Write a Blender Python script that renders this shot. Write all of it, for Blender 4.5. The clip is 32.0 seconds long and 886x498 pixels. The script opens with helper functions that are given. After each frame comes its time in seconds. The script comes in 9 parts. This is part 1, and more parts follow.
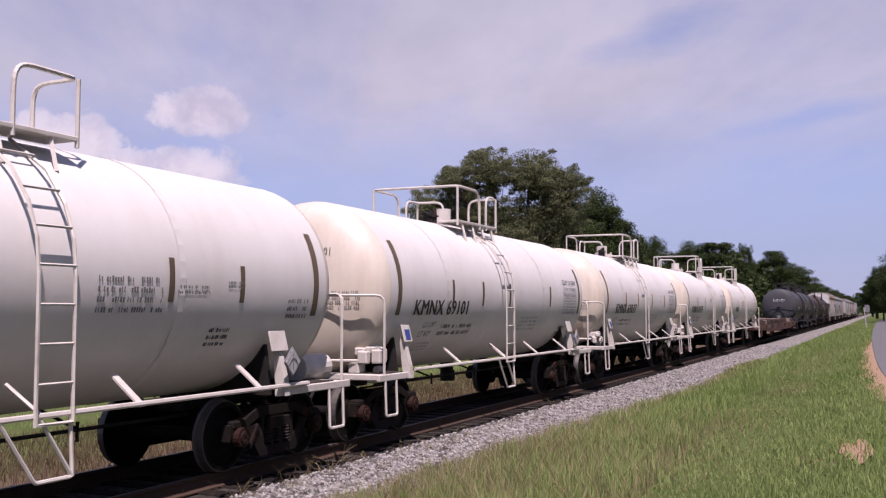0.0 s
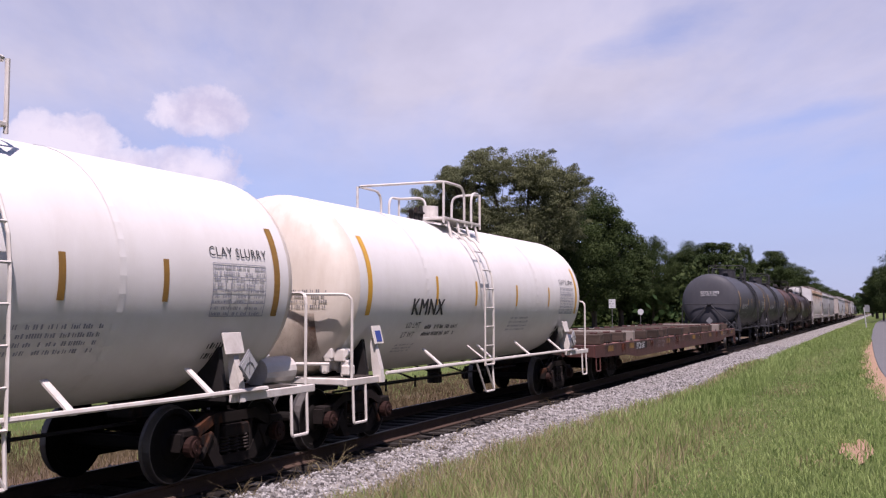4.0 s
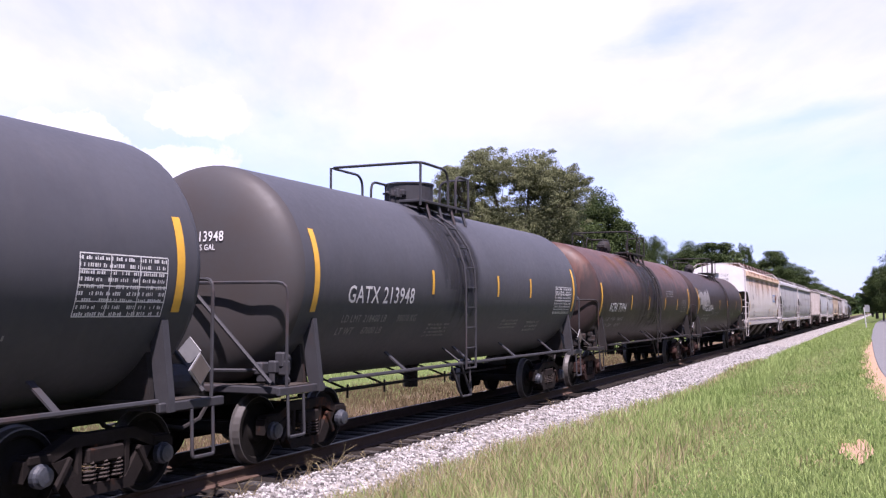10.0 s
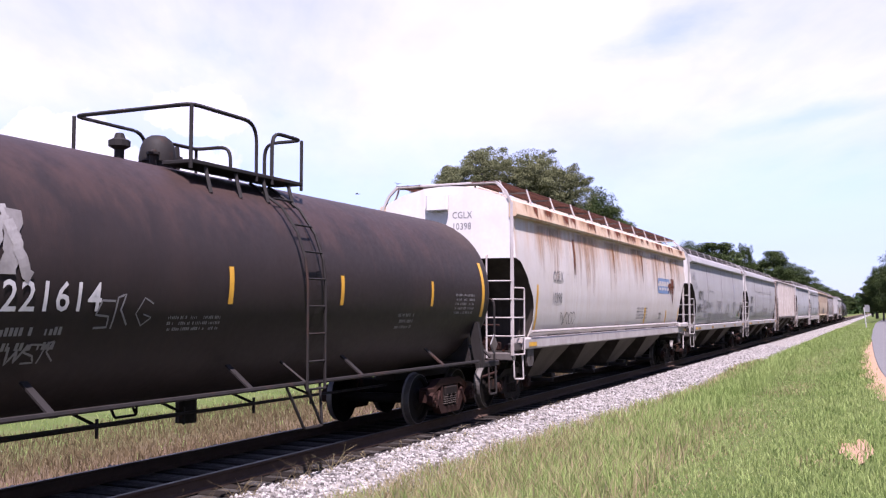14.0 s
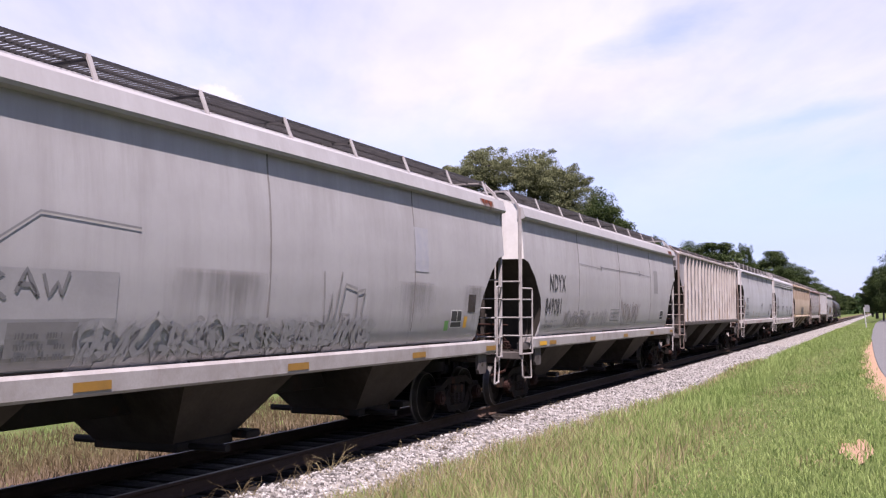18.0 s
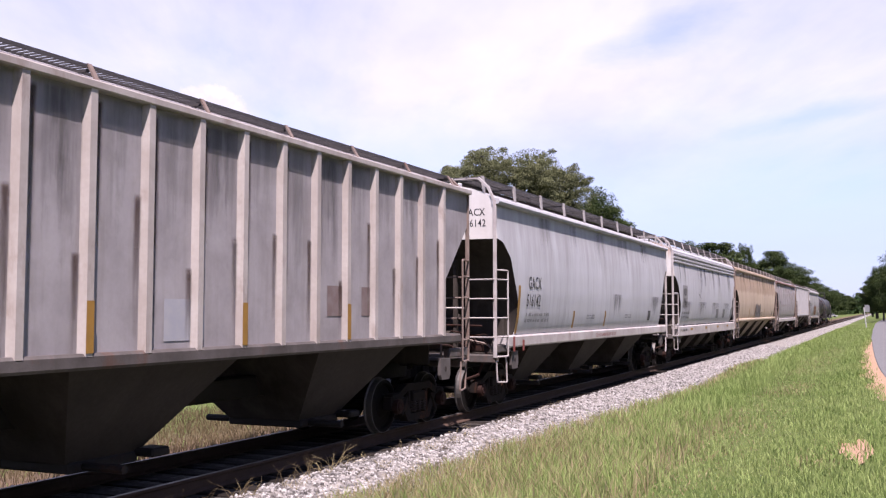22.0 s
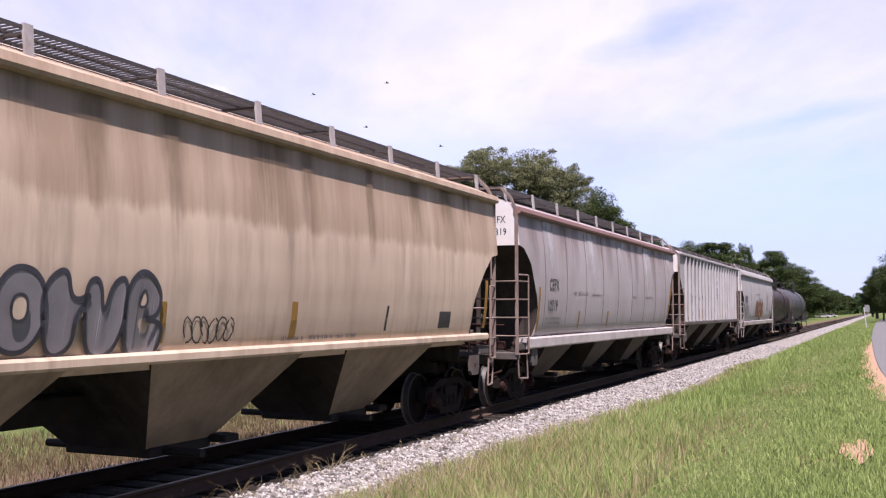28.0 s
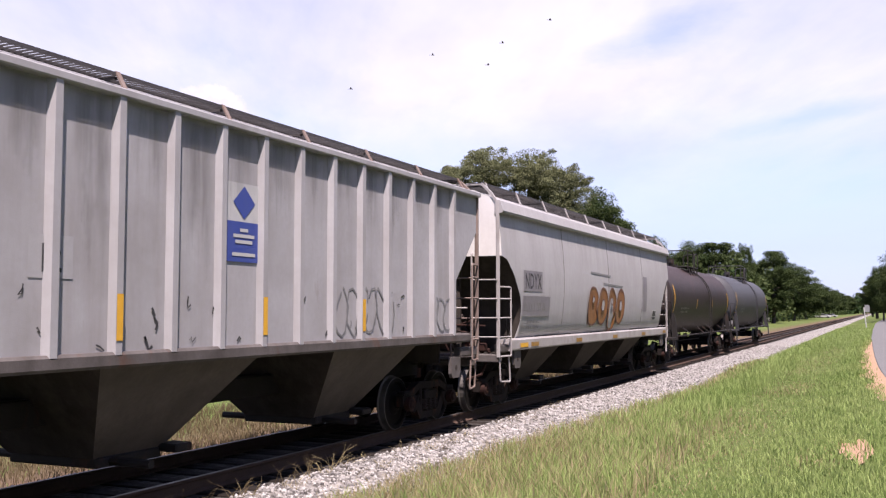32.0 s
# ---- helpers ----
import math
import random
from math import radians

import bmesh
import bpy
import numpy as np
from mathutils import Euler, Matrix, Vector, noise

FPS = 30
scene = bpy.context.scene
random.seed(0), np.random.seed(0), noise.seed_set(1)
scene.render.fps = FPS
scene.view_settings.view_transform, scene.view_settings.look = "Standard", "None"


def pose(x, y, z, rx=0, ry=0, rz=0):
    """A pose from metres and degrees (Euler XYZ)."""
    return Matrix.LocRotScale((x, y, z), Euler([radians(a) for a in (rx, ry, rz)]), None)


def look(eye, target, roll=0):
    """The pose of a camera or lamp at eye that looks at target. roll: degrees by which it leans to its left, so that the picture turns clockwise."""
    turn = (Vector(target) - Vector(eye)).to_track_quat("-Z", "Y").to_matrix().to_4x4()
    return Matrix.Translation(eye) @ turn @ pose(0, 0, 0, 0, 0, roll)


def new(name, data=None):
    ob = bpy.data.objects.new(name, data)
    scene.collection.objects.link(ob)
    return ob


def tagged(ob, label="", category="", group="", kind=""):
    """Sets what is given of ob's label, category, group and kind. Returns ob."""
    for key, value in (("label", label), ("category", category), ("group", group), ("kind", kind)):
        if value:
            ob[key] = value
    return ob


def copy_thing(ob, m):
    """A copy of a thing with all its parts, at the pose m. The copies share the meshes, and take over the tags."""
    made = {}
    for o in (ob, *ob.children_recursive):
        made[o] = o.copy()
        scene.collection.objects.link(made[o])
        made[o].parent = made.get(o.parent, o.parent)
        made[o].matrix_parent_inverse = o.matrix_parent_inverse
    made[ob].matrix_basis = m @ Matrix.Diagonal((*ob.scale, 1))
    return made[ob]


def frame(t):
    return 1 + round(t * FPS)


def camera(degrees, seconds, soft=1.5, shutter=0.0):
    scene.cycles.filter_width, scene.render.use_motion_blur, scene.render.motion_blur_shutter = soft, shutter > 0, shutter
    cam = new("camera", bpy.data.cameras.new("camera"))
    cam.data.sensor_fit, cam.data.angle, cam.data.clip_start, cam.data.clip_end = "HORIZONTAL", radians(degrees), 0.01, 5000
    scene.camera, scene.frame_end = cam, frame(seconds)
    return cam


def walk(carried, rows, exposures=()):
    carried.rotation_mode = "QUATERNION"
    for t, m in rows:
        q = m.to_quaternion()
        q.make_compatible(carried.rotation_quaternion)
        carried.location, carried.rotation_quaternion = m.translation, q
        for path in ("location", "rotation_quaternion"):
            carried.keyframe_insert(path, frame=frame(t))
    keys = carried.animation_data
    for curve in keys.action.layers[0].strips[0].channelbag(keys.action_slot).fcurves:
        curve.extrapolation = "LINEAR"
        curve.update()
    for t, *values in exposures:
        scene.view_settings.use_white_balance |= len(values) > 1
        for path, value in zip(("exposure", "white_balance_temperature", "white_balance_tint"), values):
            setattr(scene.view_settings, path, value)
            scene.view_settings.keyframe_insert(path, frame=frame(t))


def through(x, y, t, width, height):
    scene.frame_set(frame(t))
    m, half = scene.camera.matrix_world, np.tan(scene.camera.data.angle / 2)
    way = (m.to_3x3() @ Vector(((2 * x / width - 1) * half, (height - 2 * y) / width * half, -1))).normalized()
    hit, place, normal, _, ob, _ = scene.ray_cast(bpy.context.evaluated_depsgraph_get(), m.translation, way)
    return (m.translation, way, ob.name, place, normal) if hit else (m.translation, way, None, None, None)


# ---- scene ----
# The track runs along y with the top of its rails at z = 0; the train comes down it towards -y.
EYE = (8.43, 0.0, 2.022)
YAW, TILT = 24.08, 3.622
cam = camera(48.76, 32.0, soft=1.25)
stand = pose(*EYE, 90 + TILT, 0, YAW)
walk(cam, [(0, stand), (32, stand)], exposures=[
    (0, 0.50, 6420, 34),
    (2.5, 0.50, 6420, 34),
    (3.5, 0.58, 6300, 32),
    (5.5, 1.02, 6280, 33),
    (6.5, 1.06, 6280, 33),
    (8.0, 1.15, 6200, 32),
    (9.2, 1.49, 6100, 34),
    (14.5, 1.47, 6100, 34),
    (17.5, 1.30, 6380, 30),
    (21, 1.36, 6420, 30),
    (24, 1.27, 6300, 31),
    (27, 1.28, 6350, 30),
    (29, 1.32, 6520, 28),
    (32, 1.36, 6600, 26)])

# ---- world and sun ----
SUN = Vector((0.25, -0.38, 0.89)).normalized()
sun = new("sun", bpy.data.lights.new("sun", "SUN"))
sun.data.energy, sun.data.angle, sun.data.color = 5.0, radians(0.6), (1.0, 0.95, 0.87)
sun.matrix_world = look((0, 0, 60), Vector((0, 0, 60)) - SUN)


class Nodes:
    """A small builder of node trees."""
    def __init__(self, tree):
        self.tree = tree
        tree.nodes.clear()

    def node(self, kind, inputs=None, **attrs):
        n = self.tree.nodes.new(kind)
        if "operation" in attrs:
            n.operation = attrs["operation"]
        if "use_clamp" in attrs:
            n.use_clamp = attrs["use_clamp"]
        if "data_type" in attrs:
            n.data_type, n.blend_type = attrs["data_type"], attrs["blend_type"]
        if "rotation_type" in attrs:
            n.rotation_type = attrs["rotation_type"]
        for k, v in (inputs or {}).items():
            if isinstance(v, bpy.types.NodeSocket):
                self.tree.links.new(v, n.inputs[k])
            else:
                n.inputs[k].default_value = v
        return n

    def math(self, op, a, b=0.0, clamp=False):
        return self.node("ShaderNodeMath", {0: a, 1: b}, operation=op, use_clamp=clamp).outputs[0]

    def vmath(self, op, a, b=(0, 0, 0)):
        return self.node("ShaderNodeVectorMath", {0: a, 1: b}, operation=op)

    def ramp(self, fac, stops):
        n = self.node("ShaderNodeValToRGB", {0: fac})
        while len(n.color_ramp.elements) < len(stops):
            n.color_ramp.elements.new(0.5)
        for e, (p, c) in zip(n.color_ramp.elements, stops):
            e.position = p
            e.color = (*c, 1) if isinstance(c, tuple) else (c, c, c, 1)
        return n.outputs[0]

    def noise(self, vec, scale, detail=4.0, rough=0.55, distortion=0.0):
        return self.node("ShaderNodeTexNoise", {"Vector": vec, "Scale": scale, "Detail": detail, "Roughness": rough, "Distortion": distortion}).outputs[0]

    def mix(self, fac, a, b, blend="MIX"):
        n = self.node("ShaderNodeMix", data_type="RGBA", blend_type=blend)
        for i, v in ((0, fac), (6, a), (7, b)):
            if isinstance(v, bpy.types.NodeSocket):
                self.tree.links.new(v, n.inputs[i])
            else:
                n.inputs[i].default_value = (*v, 1) if isinstance(v, tuple) else v
        return n.outputs[2]

    def scaled(self, vec, s):
        return self.vmath("MULTIPLY", vec, s).outputs[0]


def build_world():
    world = bpy.data.worlds.new("sky")
    scene.world = world
    world.use_nodes = True
    b = Nodes(world.node_tree)
    sky = b.node("ShaderNodeTexSky")
    sky.sky_type, sky.sun_disc = "NISHITA", False
    sky.sun_elevation, sky.sun_rotation = math.asin(SUN.z), math.atan2(SUN.x, SUN.y)
    sky.air_density, sky.dust_density, sky.ozone_density = 0.9, 0.25, 3.0
    gen = b.node("ShaderNodeTexCoord").outputs["Generated"]
    way = b.vmath("NORMALIZE", gen).outputs[0]
    xyz = b.node("ShaderNodeSeparateXYZ", {0: way})
    up = b.math("MAXIMUM", b.math("ADD", xyz.outputs[2], 0.10), 0.03)
    flat = b.node("ShaderNodeCombineXYZ", {0: b.math("DIVIDE", xyz.outputs[0], up), 1: b.math("DIVIDE", xyz.outputs[1], up), 2: 0.0}).outputs[0]
    turned = b.node("ShaderNodeVectorRotate", {"Vector": flat, "Angle": radians(62)}, rotation_type="Z_AXIS").outputs[0]
    veil = b.noise(b.scaled(turned, (0.28, 0.75, 1)), 1.0, 7, 0.6, 0.5)
    wisp = b.noise(b.scaled(turned, (0.9, 2.6, 1)), 1.0, 6, 0.62, 0.3)
    cover = b.math("ADD", b.math("MULTIPLY", veil, 0.75), b.math("MULTIPLY", wisp, 0.30))
    cover = b.ramp(cover, [(0.30, 0.25), (0.45, 0.68), (0.60, 0.98)])
    haze = b.ramp(xyz.outputs[2], [(0.0, 0.10), (0.08, 0.04), (0.3, 0.0)])
    cover = b.math("MAXIMUM", cover, haze, True)
    cover = b.math("MULTIPLY", cover, b.ramp(xyz.outputs[2], [(0.0, 0.15), (0.05, 0.25), (0.14, 0.55), (0.22, 1.0), (0.32, 0.9), (0.50, 0.12)]))
    # clear blue streaks between the veils
    for (cx, cz, rx, rz, slope) in GAPS:
        az = radians(YAW + cx)
        c = Vector((-math.sin(az) * math.cos(radians(cz)), math.cos(az) * math.cos(radians(cz)), math.sin(radians(cz))))
        d = b.vmath("SUBTRACT", way, tuple(c)).outputs[0]
        d = b.node("ShaderNodeVectorRotate", {"Vector": d, "Angle": -az}, rotation_type="Z_AXIS").outputs[0]
        d = b.node("ShaderNodeVectorRotate", {"Vector": d, "Angle": radians(slope)}, rotation_type="Y_AXIS").outputs[0]
        d = b.scaled(d, (1 / radians(rx), 0.2 / radians(rx), 1 / radians(rz)))
        near = b.math("ADD", b.vmath("LENGTH", d).outputs["Value"], b.math("MULTIPLY", b.math("SUBTRACT", b.noise(b.scaled(way, (1, 1, 3)), 12.0, 5, 0.6), 0.5), 1.3))
        cover = b.math("MULTIPLY", cover, b.ramp(near, [(0.2, 0.55), (1.1, 1.0)]))
    tone = b.ramp(b.noise(b.scaled(turned, (0.5, 0.9, 1)), 1.3, 5, 0.6), [(0.34, (6.6, 6.9, 7.8)), (0.60, (8.1, 8.4, 9.2))])
    colour = b.mix(cover, b.mix(1.0, sky.outputs[0], (1.58, 1.58, 1.78), "MULTIPLY"), tone)
    # a clear blue band over the horizon
    colour = b.mix(b.ramp(xyz.outputs[2], [(0.0, 0.8), (0.06, 0.7), (0.13, 0.25), (0.2, 0.0)]), colour, (4.5, 5.7, 8.2))
    # heaped fair-weather clouds low over the buildings
    puff = None
    rough = b.math("MULTIPLY", b.math("SUBTRACT", b.noise(way, 11.0, 8, 0.66), 0.5), 0.26)
    for (cx, cz, rx, rz) in PUFFS:
        az = radians(YAW + cx)
        c = Vector((-math.sin(az) * math.cos(radians(cz)), math.cos(az) * math.cos(radians(cz)), math.sin(radians(cz))))
        d = b.vmath("SUBTRACT", way, tuple(c)).outputs[0]
        d = b.node("ShaderNodeVectorRotate", {"Vector": d, "Angle": -az}, rotation_type="Z_AXIS").outputs[0]
        d = b.scaled(d, (1 / radians(rx), 0.2 / radians(rx), 1 / radians(rz)))
        one = b.math("SUBTRACT", 1.0, b.vmath("LENGTH", d).outputs["Value"])
        one = b.math("MULTIPLY", one, 0.12)
        puff = one if puff is None else b.math("MAXIMUM", puff, one)
    puff = b.ramp(b.math("ADD", puff, rough), [(0.0, 0.0), (0.02, 0.7), (0.07, 1.0)])
    lump = b.ramp(b.noise(way, 16.0, 6, 0.6), [(0.36, (7.7, 7.7, 8.9)), (0.56, (11.0, 10.8, 11.0))])
    colour = b.mix(b.math("MULTIPLY", puff, 0.9), colour, lump)
    out = b.node("ShaderNodeBackground", {"Color": colour, "Strength": 0.05})
    b.node("ShaderNodeOutputWorld", {"Surface": out.outputs[0]})


# azimuth left of the view's middle, height and half sizes of each heap, in degrees
PUFFS = [(21.5, 9.0, 3.6, 1.9), (14.3, 11.2, 3.2, 1.5), (14.3, 7.6, 3.8, 1.9), (18.0, 8.0, 2.6, 1.2)]
# the same for the clear streaks, with their slope
GAPS = [(-20.5, 10.6, 5.5, 0.8, 10), (-13.0, 15.6, 5.0, 1.3, 14)]
build_world()


# ---- materials ----
def surface(name, base, dark=None, rough=0.7, metal=0.0, scale=3.0, amount=0.5, streak=0.0, streak_colour=(0.07, 0.05, 0.04),
            bump=0.15, bump_scale=60.0, rust=0.0, spread=0.0, stretch=(1, 1, 1), grain=0.25, rust_low=0.56, runs=None, spec=0.5):
    """A worn surface: broad stains, fine grain, streaks that run down, patches of rust, relief."""
    m = bpy.data.materials.new(name)
    m.use_nodes = True
    b = Nodes(m.node_tree)
    pos = b.node("ShaderNodeTexCoord").outputs["Object"]
    shift = b.node("ShaderNodeObjectInfo").outputs["Random"]
    moved = b.vmath("ADD", pos, b.node("ShaderNodeCombineXYZ", {0: b.math("MULTIPLY", shift, 7.0), 1: b.math("MULTIPLY", shift, 13.0), 2: 0.0}).outputs[0]).outputs[0]
    wide = b.scaled(moved, stretch)
    dark = dark or tuple(c * 0.6 for c in base)
    big = b.noise(wide, scale, 5, 0.6, 0.3)
    fine = b.noise(wide, scale * 14, 4, 0.6)
    colour = b.mix(b.ramp(big, [(0.38, 0.0), (0.72, amount)]), base, dark)
    colour = b.mix(b.math("MULTIPLY", b.ramp(fine, [(0.35, 0.0), (0.75, 1.0)]), grain), colour, dark)
    if streak:
        run = b.noise(b.scaled(moved, (1.0, 1.0, 0.10)), 4.2, 6, 0.65)
        run2 = b.noise(b.scaled(moved, (0.5, 0.5, 0.22)), 1.6, 3, 0.5)
        fac = b.math("MULTIPLY", b.ramp(run, [(0.45, 0.0), (0.68, 1.0)]), b.ramp(run2, [(0.35, 0.15), (0.65, 1.0)]))
        colour = b.mix(b.math("MULTIPLY", fac, streak), colour, streak_colour)
    if rust:
        spots = b.noise(b.scaled(moved, (1, 1, 0.45)), 2.3, 8, 0.7, 0.4)
        colour = b.mix(b.math("MULTIPLY", b.ramp(spots, [(rust_low, 0.0), (rust_low + 0.1, 1.0)]), rust), colour, (0.09, 0.031, 0.012))
    if runs:
        # a tint strongest at the top, in ragged drips: roof run-off on hoppers
        z0, z1, tint, much = runs
        z = b.node("ShaderNodeSeparateXYZ", {0: pos}).outputs[2]
        drip = b.noise(b.scaled(moved, (1.0, 1.0, 0.06)), 2.6, 6, 0.7)
        low = b.math("ADD", z, b.math("MULTIPLY", b.math("SUBTRACT", drip, 0.5), 2.4 * (z1 - z0)))
        fac = b.math("MULTIPLY", b.ramp(b.math("DIVIDE", b.math("SUBTRACT", low, z0), z1 - z0), [(0.25, 0.0), (0.8, 1.0)]), b.ramp(drip, [(0.35, 0.35), (0.6, 1.0)]))
        colour = b.mix(b.math("MULTIPLY", fac, much), colour, tint)
    if spread:
        tone = b.math("ADD", 1.0 - spread / 2, b.math("MULTIPLY", shift, spread))
        colour = b.mix(1.0, colour, b.node("ShaderNodeCombineColor", {0: tone, 1: tone, 2: tone}).outputs[0], "MULTIPLY")
    relief = b.node("ShaderNodeBump", {"Strength": bump, "Distance": 0.02, "Height": b.math("ADD", b.noise(wide, bump_scale, 3), b.math("MULTIPLY", big, 2.0))})
    gloss = b.math("ADD", rough - 0.1, b.math("MULTIPLY", fine, 0.2))
    sh = b.node("ShaderNodeBsdfPrincipled", {"Base Color": colour, "Roughness": gloss, "Metallic": metal, "Specular IOR Level": spec, "Normal": relief.outputs[0]})
    b.node("ShaderNodeOutputMaterial", {"Surface": sh.outputs[0]})
    return m


def leafy(name, low, high, rough=0.6, through=0.25):
    """Leaves or blades: each island has its own green."""
    m = bpy.data.materials.new(name)
    m.use_nodes = True
    b = Nodes(m.node_tree)
    isl = b.node("ShaderNodeNewGeometry").outputs["Random Per Island"]
    pos = b.node("ShaderNodeTexCoord").outputs["Object"]
    big = b.noise(pos, 0.25, 3)
    mid = b.noise(pos, 1.3, 3)
    f = b.math("ADD", b.math("MULTIPLY", isl, 0.55), b.math("ADD", b.math("MULTIPLY", b.math("SUBTRACT", big, 0.38), 1.3), b.math("MULTIPLY", b.math("SUBTRACT", mid, 0.5), 0.8)), True)
    colour = b.mix(f, low, high)
    sh = b.node("ShaderNodeBsdfPrincipled", {"Base Color": colour, "Roughness": rough, "Specular IOR Level": 0.06})
    tr = b.node("ShaderNodeBsdfTranslucent", {"Color": colour})
    mixed = b.node("ShaderNodeMixShader", {0: through, 1: sh.outputs[0], 2: tr.outputs[0]})
    b.node("ShaderNodeOutputMaterial", {"Surface": mixed.outputs[0]})
    return m


def run_stain(name, colour, fine=5.0, low=0.35, high=0.8, strength=1.0):
    """Thin rust or dirt that starts along its upper edge and runs down in ragged streaks; bare paint shows between them."""
    m = bpy.data.materials.new(name)
    m.use_nodes = True
    b = Nodes(m.node_tree)
    tex = b.node("ShaderNodeTexCoord")
    box_ = b.node("ShaderNodeSeparateXYZ", {0: tex.outputs["Generated"]})
    shift = b.node("ShaderNodeObjectInfo").outputs["Random"]
    moved = b.vmath("ADD", tex.outputs["Object"], b.node("ShaderNodeCombineXYZ", {0: 0.0, 1: b.math("MULTIPLY", shift, 31.0), 2: 0.0}).outputs[0]).outputs[0]
    run = b.noise(b.scaled(moved, (0.4, 1.0, 0.07)), fine, 6, 0.7)
    spot = b.noise(b.scaled(moved, (1.0, 1.0, 0.6)), fine * 1.6, 5, 0.65)
    down = b.math("ADD", box_.outputs[2], b.math("ADD", b.math("MULTIPLY", b.math("SUBTRACT", run, 0.5), 2.6), b.math("MULTIPLY", b.math("SUBTRACT", spot, 0.5), 0.7)))
    across = b.math("ADD", b.math("MULTIPLY", b.math("ABSOLUTE", b.math("SUBTRACT", box_.outputs[1], 0.5)), 2.0), b.math("MULTIPLY", b.math("SUBTRACT", spot, 0.5), 0.8))
    rim = b.ramp(box_.outputs[2], [(0.97, 1.0), (1.0, 0.0)])
    fac = b.math("MULTIPLY", b.math("MULTIPLY", b.ramp(down, [(low, 0.0), (high, strength)]), b.ramp(across, [(0.3, 1.0), (0.92, 0.0)])), rim)
    sh = b.node("ShaderNodeBsdfPrincipled", {"Base Color": (*colour, 1), "Roughness": 0.8, "Specular IOR Level": 0.15})
    mixed = b.node("ShaderNodeMixShader", {0: fac, 1: b.node("ShaderNodeBsdfTransparent").outputs[0], 2: sh.outputs[0]})
    b.node("ShaderNodeOutputMaterial", {"Surface": mixed.outputs[0]})
    return m


M = {}
M["run_rust"] = run_stain("deep rust runs", (0.10, 0.028, 0.014), 6.0, 0.3, 0.75)
M["run_orange"] = run_stain("orange rust wash", (0.30, 0.15, 0.065), 3.2, 0.4, 1.1, 0.5)
M["run_soot"] = run_stain("soot runs", (0.06, 0.055, 0.053), 4.5, 0.4, 1.15, 0.5)
M["run_dust"] = run_stain("thin brown dust runs", (0.15, 0.115, 0.105), 1.8, 0.3, 1.2, 0.4)
M["run_umber"] = run_stain("umber dust runs", (0.20, 0.145, 0.10), 2.0, 0.3, 1.1, 0.5)
M["run_edge"] = run_stain("brown rust edging", (0.055, 0.032, 0.027), 5.0, 0.0, 1.0, 0.7)
M["run_head"] = run_stain("brown clay stain", (0.11, 0.062, 0.04), 3.0, 0.15, 1.0, 0.9)
M["run_oil"] = run_stain("black oil runs", (0.022, 0.022, 0.025), 1.6, 0.1, 0.9, 0.9)
M["run_bloom"] = run_stain("rust bloom", (0.13, 0.062, 0.036), 2.2, 0.2, 1.2, 0.6)
M["run_grime"] = run_stain("faint grime wash", (0.12, 0.11, 0.105), 3.5, 0.35, 1.2, 0.36)
M["run_pale"] = run_stain("pale washed-out runs", (0.46, 0.46, 0.47), 3.0, 0.35, 0.95, 0.7)
M["white_tank"] = surface("white tank paint", (0.605, 0.584, 0.555), (0.493, 0.464, 0.423), 0.5, scale=0.7, amount=0.5, streak=0.18, streak_colour=(0.387, 0.337, 0.281), bump=0.04, grain=0.1)
# creamier than the shell's white, with brown streaks
M["white_head"] = surface("streaked cream tank end paint", (0.551, 0.498, 0.425), (0.417, 0.337, 0.256), 0.5, scale=0.8, amount=0.6, streak=0.35, streak_colour=(0.283, 0.202, 0.134), bump=0.04, grain=0.1)
M["brown_head"] = surface("browned charcoal tank end paint", (0.0425, 0.041, 0.0425), (0.0425, 0.033, 0.029), 0.55, scale=0.8, amount=0.6, bump=0.04, spec=0.2)
M["patch_grey"] = surface("grey overpaint", (0.2, 0.195, 0.195), (0.165, 0.16, 0.16), 0.6, scale=3, bump=0.0)
M["white_steel"] = surface("white painted steel", (0.53, 0.503, 0.462), (0.34, 0.286, 0.245), 0.55, scale=4, amount=0.5, rust=0.25, bump=0.05)
M["grey_tank"] = surface("charcoal tank paint", (0.0499, 0.0506, 0.0575), (0.0348, 0.0348, 0.0394), 0.55, scale=0.8, amount=0.5, streak=0.2, streak_colour=(0.0832, 0.0756, 0.0756), bump=0.04, grain=0.15, spec=0.16)
M["grey_steel"] = surface("charcoal painted steel", (0.034, 0.034, 0.038), (0.022, 0.021, 0.023), 0.6, scale=3, amount=0.6, rust=0.15, bump=0.08, spec=0.16)
# these two tank paints are browner towards the top
M["black_tank"] = surface("sooty brown-black tank paint", (0.025, 0.019, 0.0185), (0.014, 0.0115, 0.0115), 0.5, scale=0.8, amount=0.6, streak=0.35, streak_colour=(0.038, 0.024, 0.021), bump=0.06, runs=(2.5, 3.6, (0.05, 0.03, 0.026), 0.6), spec=0.14)
M["brown_tank"] = surface("rust-brown tank paint", (0.0335, 0.0238, 0.0225), (0.0193, 0.0154, 0.0154), 0.5, scale=0.5, amount=0.8, streak=0.3, streak_colour=(0.0451, 0.029, 0.0258), bump=0.06, runs=(2.45, 3.55, (0.085, 0.0416, 0.032), 0.9), spec=0.16)
M["black_steel"] = surface("grimy black steel", (0.022, 0.020, 0.020), (0.013, 0.011, 0.010), 0.65, scale=4, amount=0.6, rust=0.25, bump=0.15, spec=0.12)
M["truck"] = surface("brown brake-dust steel", (0.015, 0.012, 0.011), (0.009, 0.0075, 0.007), 0.8, scale=4, amount=0.7, rust=0.5, bump=0.2, spec=0.08)
